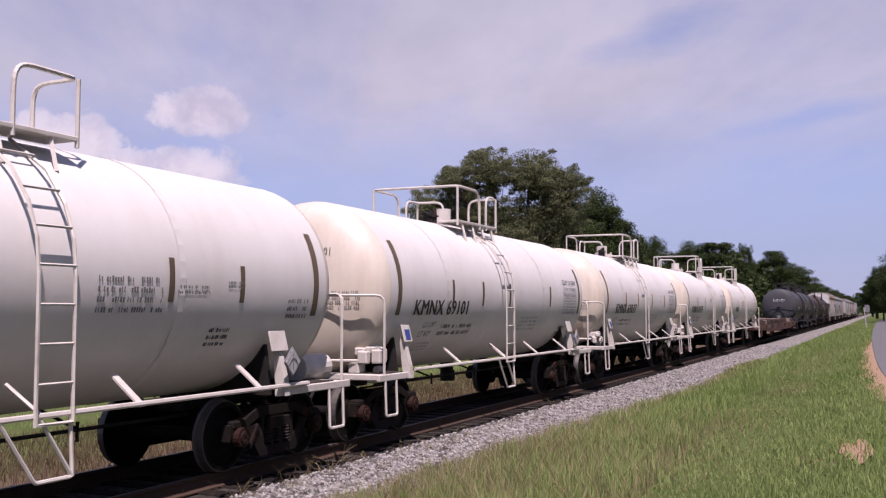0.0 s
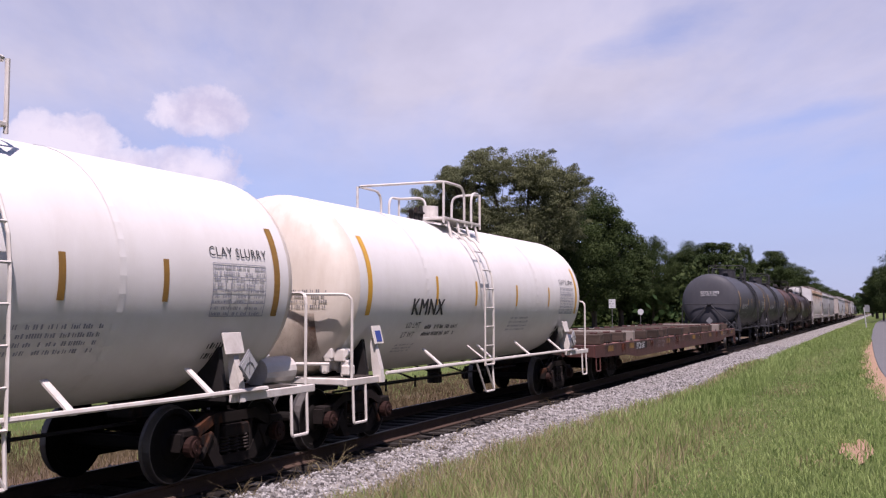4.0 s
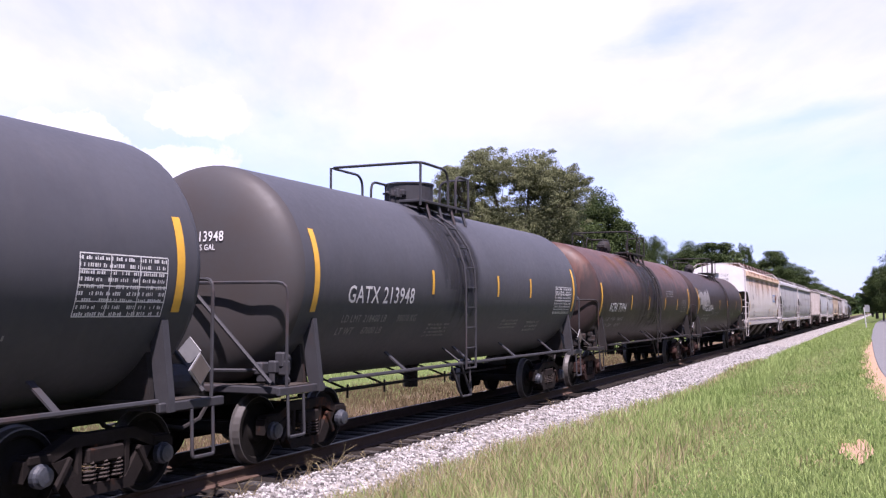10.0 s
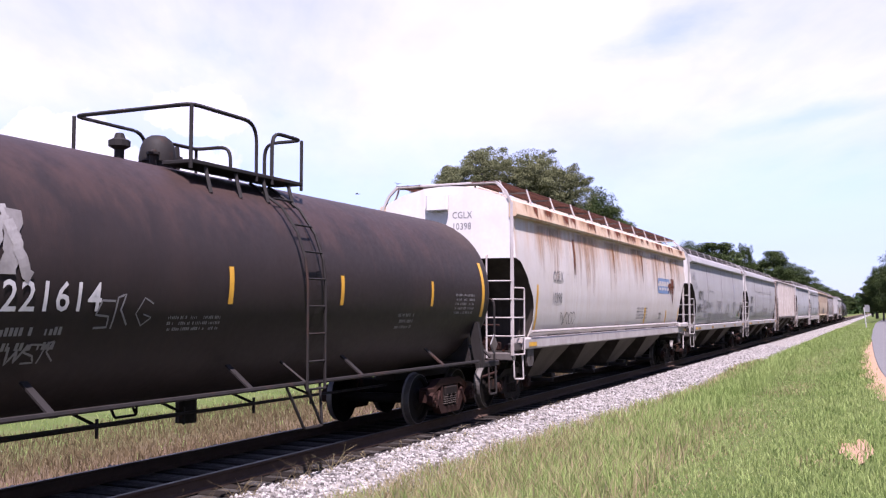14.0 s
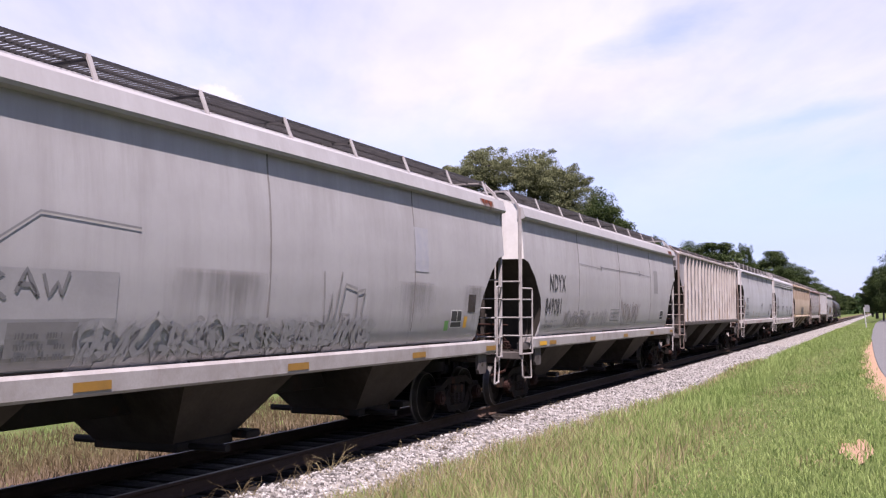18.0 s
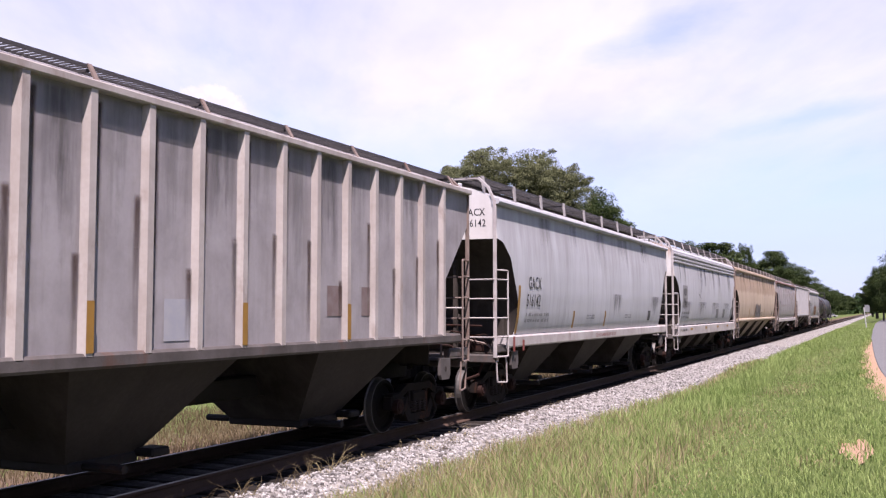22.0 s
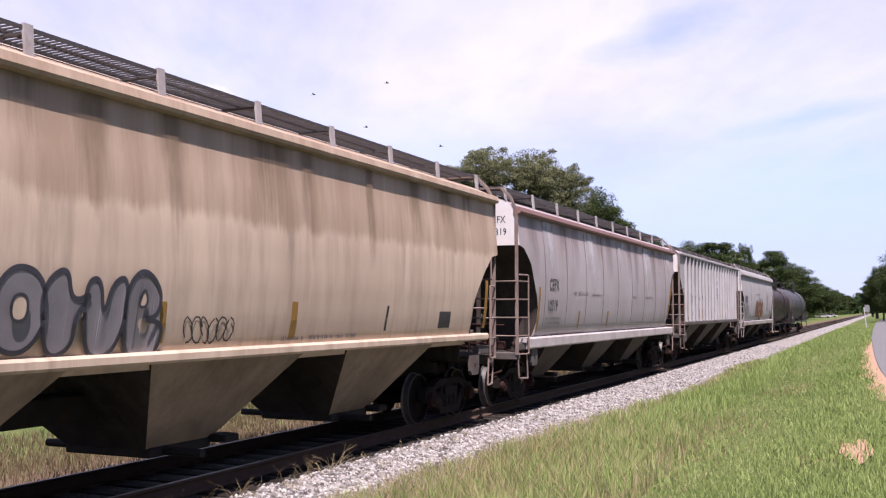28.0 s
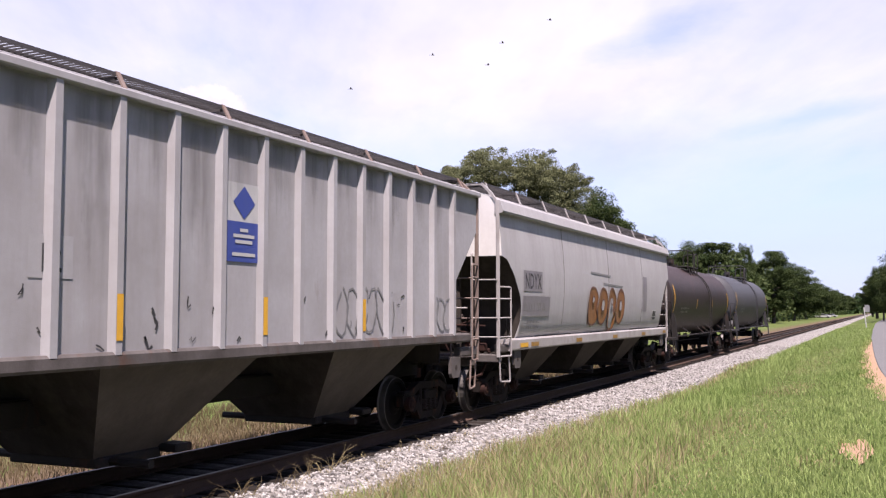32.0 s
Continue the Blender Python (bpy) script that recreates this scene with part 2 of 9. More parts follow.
M["truck_red"] = surface("reddish brake-dust steel", (0.0293, 0.0135, 0.0108), (0.0113, 0.0063, 0.0054), 0.75, scale=4, amount=0.6, rust=0.5, bump=0.2, spec=0.12)
M["wheel"] = surface("dark wheel steel", (0.0104, 0.0091, 0.00845), (0.0065, 0.00585, 0.0052), 0.75, 0.0, scale=6, amount=0.6, bump=0.1, spec=0.06)
M["cap"] = surface("pale blue bearing cap", (0.033, 0.0371, 0.0468), (0.0165, 0.0165, 0.0193), 0.5, scale=20, amount=0.5)
M["spring"] = surface("dusty spring steel", (0.0325, 0.025, 0.0213), (0.015, 0.0125, 0.0112), 0.7, scale=10, spec=0.15)
M["yellow"] = surface("yellow reflective tape", (0.546, 0.294, 0.0245), (0.35, 0.182, 0.021), 0.45, scale=8, amount=0.4, bump=0.02)
M["ochre"] = surface("dirty reflective tape", (0.24, 0.125, 0.018), (0.13, 0.075, 0.02), 0.6, scale=8, amount=0.5, bump=0.02)
M["brown_tape"] = surface("browned reflective tape", (0.11, 0.075, 0.045), (0.065, 0.05, 0.035), 0.6, scale=8, amount=0.5, bump=0.02)
M["fence_steel"] = surface("dull fence steel", (0.112, 0.101, 0.0975), (0.0675, 0.06, 0.06), 0.6, scale=6, bump=0.05)
M["ink_black"] = surface("black stencil paint", (0.0175, 0.0175, 0.02), (0.04, 0.04, 0.04), 0.6, scale=9, amount=0.5, bump=0.0)
M["ink_grey"] = surface("grey stencil paint", (0.12, 0.12, 0.125), (0.18, 0.18, 0.18), 0.6, scale=9, amount=0.5, bump=0.0)
M["ink_white"] = surface("white stencil paint", (0.54, 0.532, 0.525), (0.3, 0.3, 0.3), 0.6, scale=9, amount=0.5, bump=0.0)
M["ink_dim"] = surface("faded white stencil paint", (0.18, 0.175, 0.175), (0.11, 0.105, 0.105), 0.6, scale=9, amount=0.5, bump=0.0)
M["blue"] = surface("blue sign paint", (0.025, 0.045, 0.21), (0.04, 0.06, 0.18), 0.5, scale=9, amount=0.4, bump=0.0)
M["sky_blue"] = surface("faded blue logo paint", (0.1, 0.18, 0.33), (0.15, 0.21, 0.31), 0.6, scale=5, amount=0.6, bump=0.0)
M["spray_black"] = surface("black spray paint", (0.025, 0.025, 0.035), (0.05, 0.05, 0.06), 0.5, scale=5, amount=0.5, bump=0.0)
M["spray_silver"] = surface("silver spray paint", (0.18, 0.17, 0.18), (0.12, 0.11, 0.125), 0.45, scale=3, amount=0.6, bump=0.0)
M["spray_orange"] = surface("orange spray paint", (0.21, 0.085, 0.025), (0.11, 0.055, 0.025), 0.5, scale=3, amount=0.6, bump=0.0)
M["spray_white"] = surface("white spray paint", (0.23, 0.22, 0.215), (0.1, 0.09, 0.085), 0.5, scale=2.5, amount=0.9, bump=0.0)
M["hopper_grey"] = surface("light grey hopper paint", (0.305, 0.299, 0.301), (0.232, 0.222, 0.222), 0.55, scale=0.6, amount=0.6, streak=0.35, streak_colour=(0.171, 0.156, 0.149), bump=0.05, grain=0.12, runs=(3.0, 4.2, (0.201, 0.189, 0.183), 0.4))
M["hopper_rust"] = surface("rust-streaked white hopper paint", (0.479, 0.455, 0.433), (0.386, 0.339, 0.301), 0.55, scale=0.6, amount=0.6, streak=0.35, streak_colour=(0.356, 0.24, 0.146), bump=0.05, rust=0.2, rust_low=0.66, grain=0.12, runs=(2.9, 4.2, (0.386, 0.232, 0.12), 0.6))
M["hopper_pale"] = surface("pale grey hopper paint", (0.393, 0.4, 0.42), (0.289, 0.289, 0.301), 0.55, scale=0.6, amount=0.6, streak=0.5, streak_colour=(0.197, 0.197, 0.203), bump=0.05, grain=0.12, runs=(2.4, 4.1, (0.217, 0.203, 0.203), 0.55), stretch=(1, 1, 0.3))
M["hopper_tan"] = surface("tan hopper paint", (0.453, 0.358, 0.269), (0.327, 0.249, 0.185), 0.6, scale=0.5, amount=0.7, streak=0.65, streak_colour=(0.167, 0.129, 0.0938), bump=0.05, grain=0.15, runs=(2.98, 3.2, (0.243, 0.169, 0.115), 0.9), stretch=(1, 1, 0.25))
M["hopper_pink"] = surface("pinkish grey hopper paint", (0.309, 0.288, 0.288), (0.213, 0.186, 0.186), 0.55, scale=0.6, amount=0.7, streak=0.25, streak_colour=(0.178, 0.131, 0.123), bump=0.05, grain=0.12, runs=(2.6, 4.1, (0.206, 0.137, 0.131), 0.35), stretch=(1, 1, 0.22))
M["pink_trim"] = surface("faded red-brown roof paint", (0.18, 0.095, 0.085), (0.13, 0.07, 0.06), 0.6, scale=2, amount=0.6, bump=0.05)
M["hopper_drab"] = surface("drab warm grey hopper paint", (0.272, 0.254, 0.262), (0.172, 0.156, 0.162), 0.6, scale=1.6, amount=0.8, streak=0.6, streak_colour=(0.13, 0.113, 0.107), bump=0.05, grain=0.15)
M["rust_roof"] = surface("rust-washed cream roof edge paint", (0.44, 0.36, 0.27), (0.36, 0.22, 0.12), 0.7, scale=1.1, amount=0.8, streak=0.8, streak_colour=(0.24, 0.10, 0.05), rust=0.35, rust_low=0.62, bump=0.1)
M["sill"] = surface("scuffed light sill paint", (0.29, 0.275, 0.27), (0.17, 0.15, 0.142), 0.55, scale=2.5, amount=0.7, rust=0.25, bump=0.06)
M["sill_white"] = surface("white sill paint", (0.39, 0.364, 0.358), (0.221, 0.189, 0.176), 0.55, scale=2.0, amount=0.75, streak=0.3, streak_colour=(0.195, 0.15, 0.13), rust=0.3, bump=0.06)
# bay paint: dirt, with the shade beneath the car mixed into the colour
M["bay"] = surface("grimy shaded bay paint", (0.062, 0.052, 0.046), (0.03, 0.025, 0.022), 0.8, scale=1.6, amount=0.7, streak=0.6, streak_colour=(0.05, 0.043, 0.038), bump=0.08, spec=0.1)
# near-black: brake dust, with the shade under and between cars painted in
M["grime_shade"] = surface("black brake dust and painted shade", (0.045, 0.038, 0.034), (0.022, 0.019, 0.017), 0.85, scale=2.0, amount=0.7, streak=0.4, streak_colour=(0.10, 0.085, 0.075), bump=0.1, spec=0.05)
M["seam"] = surface("dirty weld seam", (0.14, 0.13, 0.128), (0.0952, 0.0859, 0.0829), 0.7, scale=2.0, amount=0.7, bump=0.0)
M["seam_dark"] = surface("dark weld seam", (0.096, 0.08, 0.08), (0.056, 0.048, 0.048), 0.7, scale=2.0, amount=0.7, bump=0.0)
M["green_paint"] = surface("faded green paint", (0.10, 0.26, 0.07), (0.07, 0.18, 0.05), 0.6, scale=6, bump=0.0)
M["grating"] = surface("dark galvanised grating", (0.06, 0.055, 0.055), (0.03, 0.0275, 0.0275), 0.6, 0.3, scale=5)
M["oxide"] = surface("orange-brown oxide bloom", (0.115, 0.05, 0.03), (0.085, 0.04, 0.03), 0.65, scale=2.0, amount=0.8, bump=0.02)
M["red_flat"] = surface("oxide red flatcar paint", (0.066, 0.0184, 0.0136), (0.028, 0.0112, 0.0096), 0.65, scale=1.5, amount=0.7, streak=0.4, streak_colour=(0.02, 0.012, 0.0112), rust=0.5, bump=0.1)
M["deck"] = surface("dusty red steel deck", (0.165, 0.075, 0.055), (0.085, 0.045, 0.0375), 0.75, scale=1.2, amount=0.7, rust=0.3, bump=0.1)
M["timber"] = surface("weathered brown timber", (0.0605, 0.044, 0.0344), (0.022, 0.016, 0.0132), 0.85, scale=5, amount=0.8, bump=0.3, stretch=(0.15, 1, 1), spread=0.7, spec=0.15)
M["timber_pale"] = surface("pale fresh timber", (0.184, 0.16, 0.136), (0.132, 0.112, 0.092), 0.8, scale=5, amount=0.6, bump=0.3, stretch=(0.15, 1, 1), spread=0.3)
M["rail"] = surface("brown rail steel", (0.075, 0.048, 0.036), (0.045, 0.03, 0.024), 0.75, 0.2, scale=5, bump=0.1, spec=0.15)
M["tie"] = surface("creosoted oak sleeper", (0.018, 0.0145, 0.0125), (0.010, 0.0082, 0.007), 0.9, scale=4, amount=0.7, bump=0.4, stretch=(0.2, 1, 1), spread=0.5, spec=0.1)
M["brick"] = surface("tan brick", (0.348, 0.261, 0.174), (0.287, 0.209, 0.139), 0.85, scale=3, amount=0.5, bump=0.2)
M["stucco"] = surface("cream stucco", (0.555, 0.476, 0.401), (0.48, 0.413, 0.341), 0.85, scale=1.2, amount=0.5, streak=0.15, bump=0.1)
M["white_wall"] = surface("white painted trim", (0.576, 0.562, 0.533), (0.475, 0.454, 0.418), 0.7, scale=1.5, amount=0.4)
M["dark_glass"] = surface("dark window glass", (0.02, 0.022, 0.026), (0.03, 0.03, 0.035), 0.15, scale=3, bump=0.0)
M["galv"] = surface("galvanised steel", (0.17, 0.165, 0.165), (0.11, 0.105, 0.105), 0.55, 0.3, scale=6, bump=0.05)
M["wire"] = surface("bright coiled wire", (0.25, 0.23, 0.225), (0.15, 0.14, 0.135), 0.35, 0.5, scale=6, bump=0.0)
M["concrete"] = surface("pale concrete", (0.26, 0.245, 0.22), (0.2, 0.185, 0.165), 0.9, scale=0.6, amount=0.5, bump=0.1)
M["asphalt"] = surface("grey asphalt", (0.1, 0.0975, 0.0975), (0.075, 0.075, 0.075), 0.9, scale=0.8, amount=0.5, bump=0.3, bump_scale=40)
M["old_asphalt"] = surface("sun-bleached asphalt", (0.18, 0.168, 0.15), (0.14, 0.13, 0.117), 0.9, scale=0.4, amount=0.5, bump=0.1)
M["bark"] = surface("grey-brown bark", (0.05, 0.04, 0.031), (0.025, 0.02, 0.016), 0.95, scale=3, amount=0.7, bump=0.6, stretch=(1, 1, 0.2))
M["sign_back"] = surface("bare aluminium sign", (0.25, 0.255, 0.265), (0.2, 0.2, 0.21), 0.45, 0.5, scale=3, bump=0.02)
M["sign_white"] = surface("white sign face", (0.36, 0.36, 0.36), (0.29, 0.29, 0.285), 0.5, scale=3, bump=0.02)
M["red_clay"] = surface("dry red clay", (0.28, 0.185, 0.125), (0.225, 0.135, 0.085), 0.95, scale=1.5, amount=0.6, bump=0.4, spec=0.1)
M["ink_faint"] = surface("faint blue-grey stencil paint", (0.25, 0.255, 0.29), (0.31, 0.305, 0.31), 0.6, scale=6, amount=0.8, bump=0.0)
M["ink_red"] = surface("dark red stencil paint", (0.17, 0.0275, 0.025), (0.23, 0.1, 0.085), 0.6, scale=9, amount=0.5, bump=0.0)
M["ink_brown"] = surface("faded brown print", (0.125, 0.085, 0.08), (0.18, 0.15, 0.145), 0.6, scale=6, amount=0.8, bump=0.0)
M["pale_spray"] = surface("weathered pale spray paint", (0.28, 0.275, 0.28), (0.22, 0.215, 0.22), 0.5, scale=2.5, amount=0.8, bump=0.0)
M["dust_spray"] = surface("dusty grey overspray", (0.185, 0.177, 0.177), (0.24, 0.233, 0.233), 0.6, scale=3, amount=0.9, bump=0.0)
# two paler bay paints, also darkened for the shade below the sill
M["bay_pale"] = surface("dusty beige shaded bay paint", (0.098, 0.084, 0.0728), (0.0504, 0.0426, 0.037), 0.8, scale=1.2, amount=0.7, streak=0.5, streak_colour=(0.0504, 0.042, 0.0364), bump=0.08, spec=0.15)
M["bay_mid"] = surface("dirty grey shaded bay paint", (0.0429, 0.037, 0.0339), (0.0215, 0.0183, 0.0164), 0.8, scale=1.2, amount=0.7, streak=0.5, streak_colour=(0.0234, 0.0203, 0.0183), bump=0.08, spec=0.15)
M["rusty_steel"] = surface("rust-stained ladder steel", (0.18, 0.14, 0.122), (0.095, 0.065, 0.055), 0.7, scale=4, amount=0.7, rust=0.4, bump=0.1, spec=0.25)
# whiter than the sides: sun on the car ends is put into this colour
M["end_sunlit"] = surface("sunlit white hopper end paint", (0.533, 0.518, 0.504), (0.403, 0.382, 0.367), 0.55, scale=1.2, amount=0.6, streak=0.3, streak_colour=(0.302, 0.259, 0.23), bump=0.05)
M["dirty_sill"] = surface("dirty pinkish sill paint", (0.09, 0.0798, 0.0768), (0.039, 0.033, 0.03), 0.7, scale=2.5, amount=0.8, streak=0.5, streak_colour=(0.03, 0.024, 0.021), rust=0.4, bump=0.1, spec=0.25)
M["worn_rail"] = surface("dull worn rail head", (0.1, 0.0925, 0.0875), (0.055, 0.05, 0.0475), 0.5, 0.5, scale=6, amount=0.5, bump=0.03)
# the same sun-lightened white, rust-stained along its top
M["end_sunlit_rust"] = surface("sunlit white end paint with rust at its top", (0.533, 0.518, 0.504), (0.403, 0.382, 0.367), 0.55, scale=1.2, amount=0.6, streak=0.3, streak_colour=(0.302, 0.259, 0.23), bump=0.05, runs=(3.75, 4.5, (0.317, 0.173, 0.0864), 0.9))
M["rib_cream"] = surface("cream-grey rib paint", (0.348, 0.318, 0.299), (0.216, 0.181, 0.163), 0.6, scale=1.5, amount=0.7, streak=0.4, streak_colour=(0.15, 0.114, 0.096), rust=0.3, bump=0.05)
# tan bay paint, darker than the sides for the shade underneath
M["bay_tan"] = surface("grimy tan shaded bay paint", (0.276, 0.218, 0.161), (0.138, 0.109, 0.0805), 0.8, scale=1.2, amount=0.8, streak=0.5, streak_colour=(0.103, 0.0805, 0.0633), bump=0.08, spec=0.15)
M["hopper_worn"] = surface("worn blue-grey hopper paint", (0.282, 0.278, 0.287), (0.207, 0.198, 0.198), 0.6, scale=1.1, amount=0.8, streak=0.4, streak_colour=(0.172, 0.149, 0.144), rust=0.45, rust_low=0.66, bump=0.06, grain=0.2)
M["yard"] = surface("bare brown earth", (0.15, 0.105, 0.08), (0.10, 0.085, 0.05), 0.95, scale=0.4, amount=0.8, bump=0.2, spec=0.1)
M["rust_grating"] = surface("rusted grating", (0.085, 0.035, 0.025), (0.04, 0.02, 0.016), 0.85, scale=4, amount=0.7, bump=0.1, spec=0.1)
M["bird"] = surface("dark feathers", (0.04, 0.035, 0.035), (0.02, 0.02, 0.02), 0.8)
M["leaf_oak"] = leafy("oak leaves", (0.0401, 0.0496, 0.0236), (0.195, 0.201, 0.106))
M["leaf_dark"] = leafy("dark tree leaves", (0.0155, 0.028, 0.00952), (0.0654, 0.0859, 0.0298))
M["leaf_far"] = leafy("far wood leaves", (0.014, 0.0315, 0.0112), (0.042, 0.07, 0.0238))
M["grass_blade"] = leafy("green grass blades", (0.16, 0.225, 0.07), (0.29, 0.335, 0.135), 0.7, 0.35)
M["grass_tall"] = leafy("tall green grass blades", (0.135, 0.205, 0.055), (0.30, 0.355, 0.135), 0.7, 0.35)
M["straw_far"] = leafy("brown dry grass", (0.075, 0.055, 0.03), (0.175, 0.138, 0.078), 0.8, 0.3)
M["straw"] = leafy("dry straw blades", (0.207, 0.167, 0.0862), (0.345, 0.293, 0.172), 0.8, 0.3)


def site(ob):
    """Turns what stands off the line by the small angle between the line and the road behind it."""
    c = Matrix.Translation((EYE[0], 0, 0))
    ob.matrix_basis = c @ Matrix.Rotation(radians(0.17), 4, "Z") @ c.inverted() @ ob.matrix_basis
    return ob


# ---- shapes ----
def part(name, bm, material, parent, label="", smooth=False):
    """Links a bmesh as one mesh object under a thing or a part."""
    me = bpy.data.meshes.new(name)
    bm.to_mesh(me)
    bm.free()
    for m in (material if isinstance(material, (list, tuple)) else [material]):
        me.materials.append(m)
    if smooth:
        me.polygons.foreach_set("use_smooth", [True] * len(me.polygons))
        me.set_sharp_from_angle(angle=radians(32))
    ob = new(name, me)
    ob.parent = parent
    if label:
        tagged(ob, label)
    return ob


def thing(name, label, category, group="", at=(0, 0, 0), turn=0.0, kind=""):
    ob = new(name)
    ob.matrix_basis = pose(*at, 0, 0, turn)
    return tagged(ob, label, category, group, kind)


def again(name, ob, parent):
    """One more object on the same mesh, with its place taken over."""
    o = new(name, ob.data)
    o.parent = parent
    return o


def box(bm, c, s, bevel=0.0, rx=0, ry=0, rz=0):
    n0 = len(bm.verts)
    m = pose(*c, rx, ry, rz) @ Matrix.Diagonal((*s, 1))
    made = bmesh.ops.create_cube(bm, size=1.0, matrix=m)
    if bevel:
        edges = list({e for v in made["verts"] for e in v.link_edges})
        bmesh.ops.bevel(bm, geom=edges, offset=bevel, segments=1, affect="EDGES")
    return bm


def rod(bm, a, b, r, n=6, r2=None):
    a, b = Vector(a), Vector(b)
    d = b - a
    m = Matrix.Translation((a + b) / 2) @ d.to_track_quat("Z", "Y").to_matrix().to_4x4()
    bmesh.ops.create_cone(bm, cap_ends=True, segments=n, radius1=r, radius2=r if r2 is None else r2, depth=d.length, matrix=m)
    return bm


def pipe(bm, pts, r, n=6):
    """A bent tube along the points, one closed piece."""
    pts = [Vector(q) for q in pts]
    ways = [(b - a).normalized() for a, b in zip(pts, pts[1:])]
    rings, side = [], None
    for i, q in enumerate(pts):
        w = ways[min(i, len(ways) - 1)] + ways[max(i - 1, 0)]
        w = w.normalized() if w.length > 1e-4 else ways[max(i - 1, 0)]
        if side is None:
            side = w.orthogonal().normalized()
        side = (side - w * side.dot(w))
        side = side.normalized() if side.length > 1e-4 else w.orthogonal().normalized()
        up = w.cross(side)
        cosine = max(0.5, ways[max(i - 1, 0)].dot(w))
        rings.append([bm.verts.new(q + (side * math.cos(k * 2 * math.pi / n) + up * math.sin(k * 2 * math.pi / n)) * r / cosine ** 0.5) for k in range(n)])
    made = []
    for a, b in zip(rings, rings[1:]):
        for k in range(n):
            made.append(bm.faces.new((a[k], a[(k + 1) % n], b[(k + 1) % n], b[k])))
    made.append(bm.faces.new(rings[0][::-1]))
    made.append(bm.faces.new(rings[-1]))
    bmesh.ops.recalc_face_normals(bm, faces=made)
    return bm


def bent(pts, reach):
    """The same path with its corners rounded."""
    pts = [Vector(q) for q in pts]
    out = [pts[0]]
    for a, b, c in zip(pts, pts[1:], pts[2:]):
        p = b + (a - b).normalized() * min(reach, 0.48 * (a - b).length)
        q = b + (c - b).normalized() * min(reach, 0.48 * (c - b).length)
        out += [p.lerp(b, t).lerp(b.lerp(q, t), t) for t in (0.0, 0.33, 0.67, 1.0)]
    return out + [pts[-1]]


def rails(name, paths, r, material, parent, n=6):
    """Each bent rail as a part of its own; handrails have wide bends."""
    reach = 0.14 if name in ("front_handrail", "rear_handrail", "end_rail") else 0.035
    ob = None
    for path in paths:
        ob = part(name, pipe(bmesh.new(), bent(path, reach), r, n), material, parent)
    return ob


def prism(bm, poly, a, b, axis="x"):
    """A polygon drawn in the two other axes, pulled from a to b along axis."""
    def p(u, v, w):
        return {"x": (w, u, v), "y": (u, w, v), "z": (u, v, w)}[axis]
    lo = [bm.verts.new(p(u, v, a)) for u, v in poly]
    hi = [bm.verts.new(p(u, v, b)) for u, v in poly]
    n = len(poly)
    faces = [bm.faces.new(lo), bm.faces.new(hi[::-1])]
    for i in range(n):
        faces.append(bm.faces.new((lo[i], hi[i], hi[(i + 1) % n], lo[(i + 1) % n])))
    bmesh.ops.recalc_face_normals(bm, faces=faces)
    return bm


def lathe_x(bm, prof, n=28, mats=None):
    """Turns (x, r) round the x axis; the ends are closed."""
    rings = []
    for x, r in prof:
        rings.append([bm.verts.new((x, r * math.cos(2 * math.pi * i / n), r * math.sin(2 * math.pi * i / n))) for i in range(n)])
    for k, (p, q) in enumerate(zip(rings, rings[1:])):
        for i in range(n):
            f = bm.faces.new((p[i], q[i], q[(i + 1) % n], p[(i + 1) % n]))
            if mats:
                f.material_index = mats[k]
    bm.faces.new(rings[0])
    bm.faces.new(rings[-1][::-1])
    bmesh.ops.recalc_face_normals(bm, faces=bm.faces)
    return bm


def sheet(name, verts, faces, material, parent=None):
    me = bpy.data.meshes.new(name)
    me.from_pydata(verts, [], faces)
    me.materials.append(material)
    ob = new(name, me)
    ob.parent = parent
    return ob


def many(name, verts, per, material, parent=None):
    """A mesh of equal loose faces: verts is an array, per the corners of each face."""
    n = len(verts) // per
    me = bpy.data.meshes.new(name)
    me.vertices.add(len(verts))
    me.vertices.foreach_set("co", np.asarray(verts, np.float32).ravel())
    me.loops.add(n * per)
    me.loops.foreach_set("vertex_index", np.arange(n * per, dtype=np.int32))
    me.polygons.add(n)
    me.polygons.foreach_set("loop_start", np.arange(0, n * per, per, dtype=np.int32))
    me.update(calc_edges=True)
    me.materials.append(material)
    ob = new(name, me)
    ob.parent = parent
    return ob


# words, drawn once each as flat meshes 1 m high
WORDS = {}


def prepare_words(words):
    obs = []
    for w in words:
        cu = bpy.data.curves.new("word", "FONT")
        cu.body, cu.size, cu.resolution_u, cu.offset, cu.space_character = w, 1.38, 2, 0.0 if "M" in w or "SLURRY" in w else 0.012, 1.08
        obs.append((w, new("word", cu)))
    dg = bpy.context.evaluated_depsgraph_get()
    dg.update()
    for w, ob in obs:
        me = bpy.data.meshes.new_from_object(ob.evaluated_get(dg))
        WORDS[w] = ([v.co.copy() for v in me.vertices], [tuple(p.vertices) for p in me.polygons])
        bpy.data.meshes.remove(me)
        cu = ob.data
        bpy.data.objects.remove(ob)
        bpy.data.curves.remove(cu)


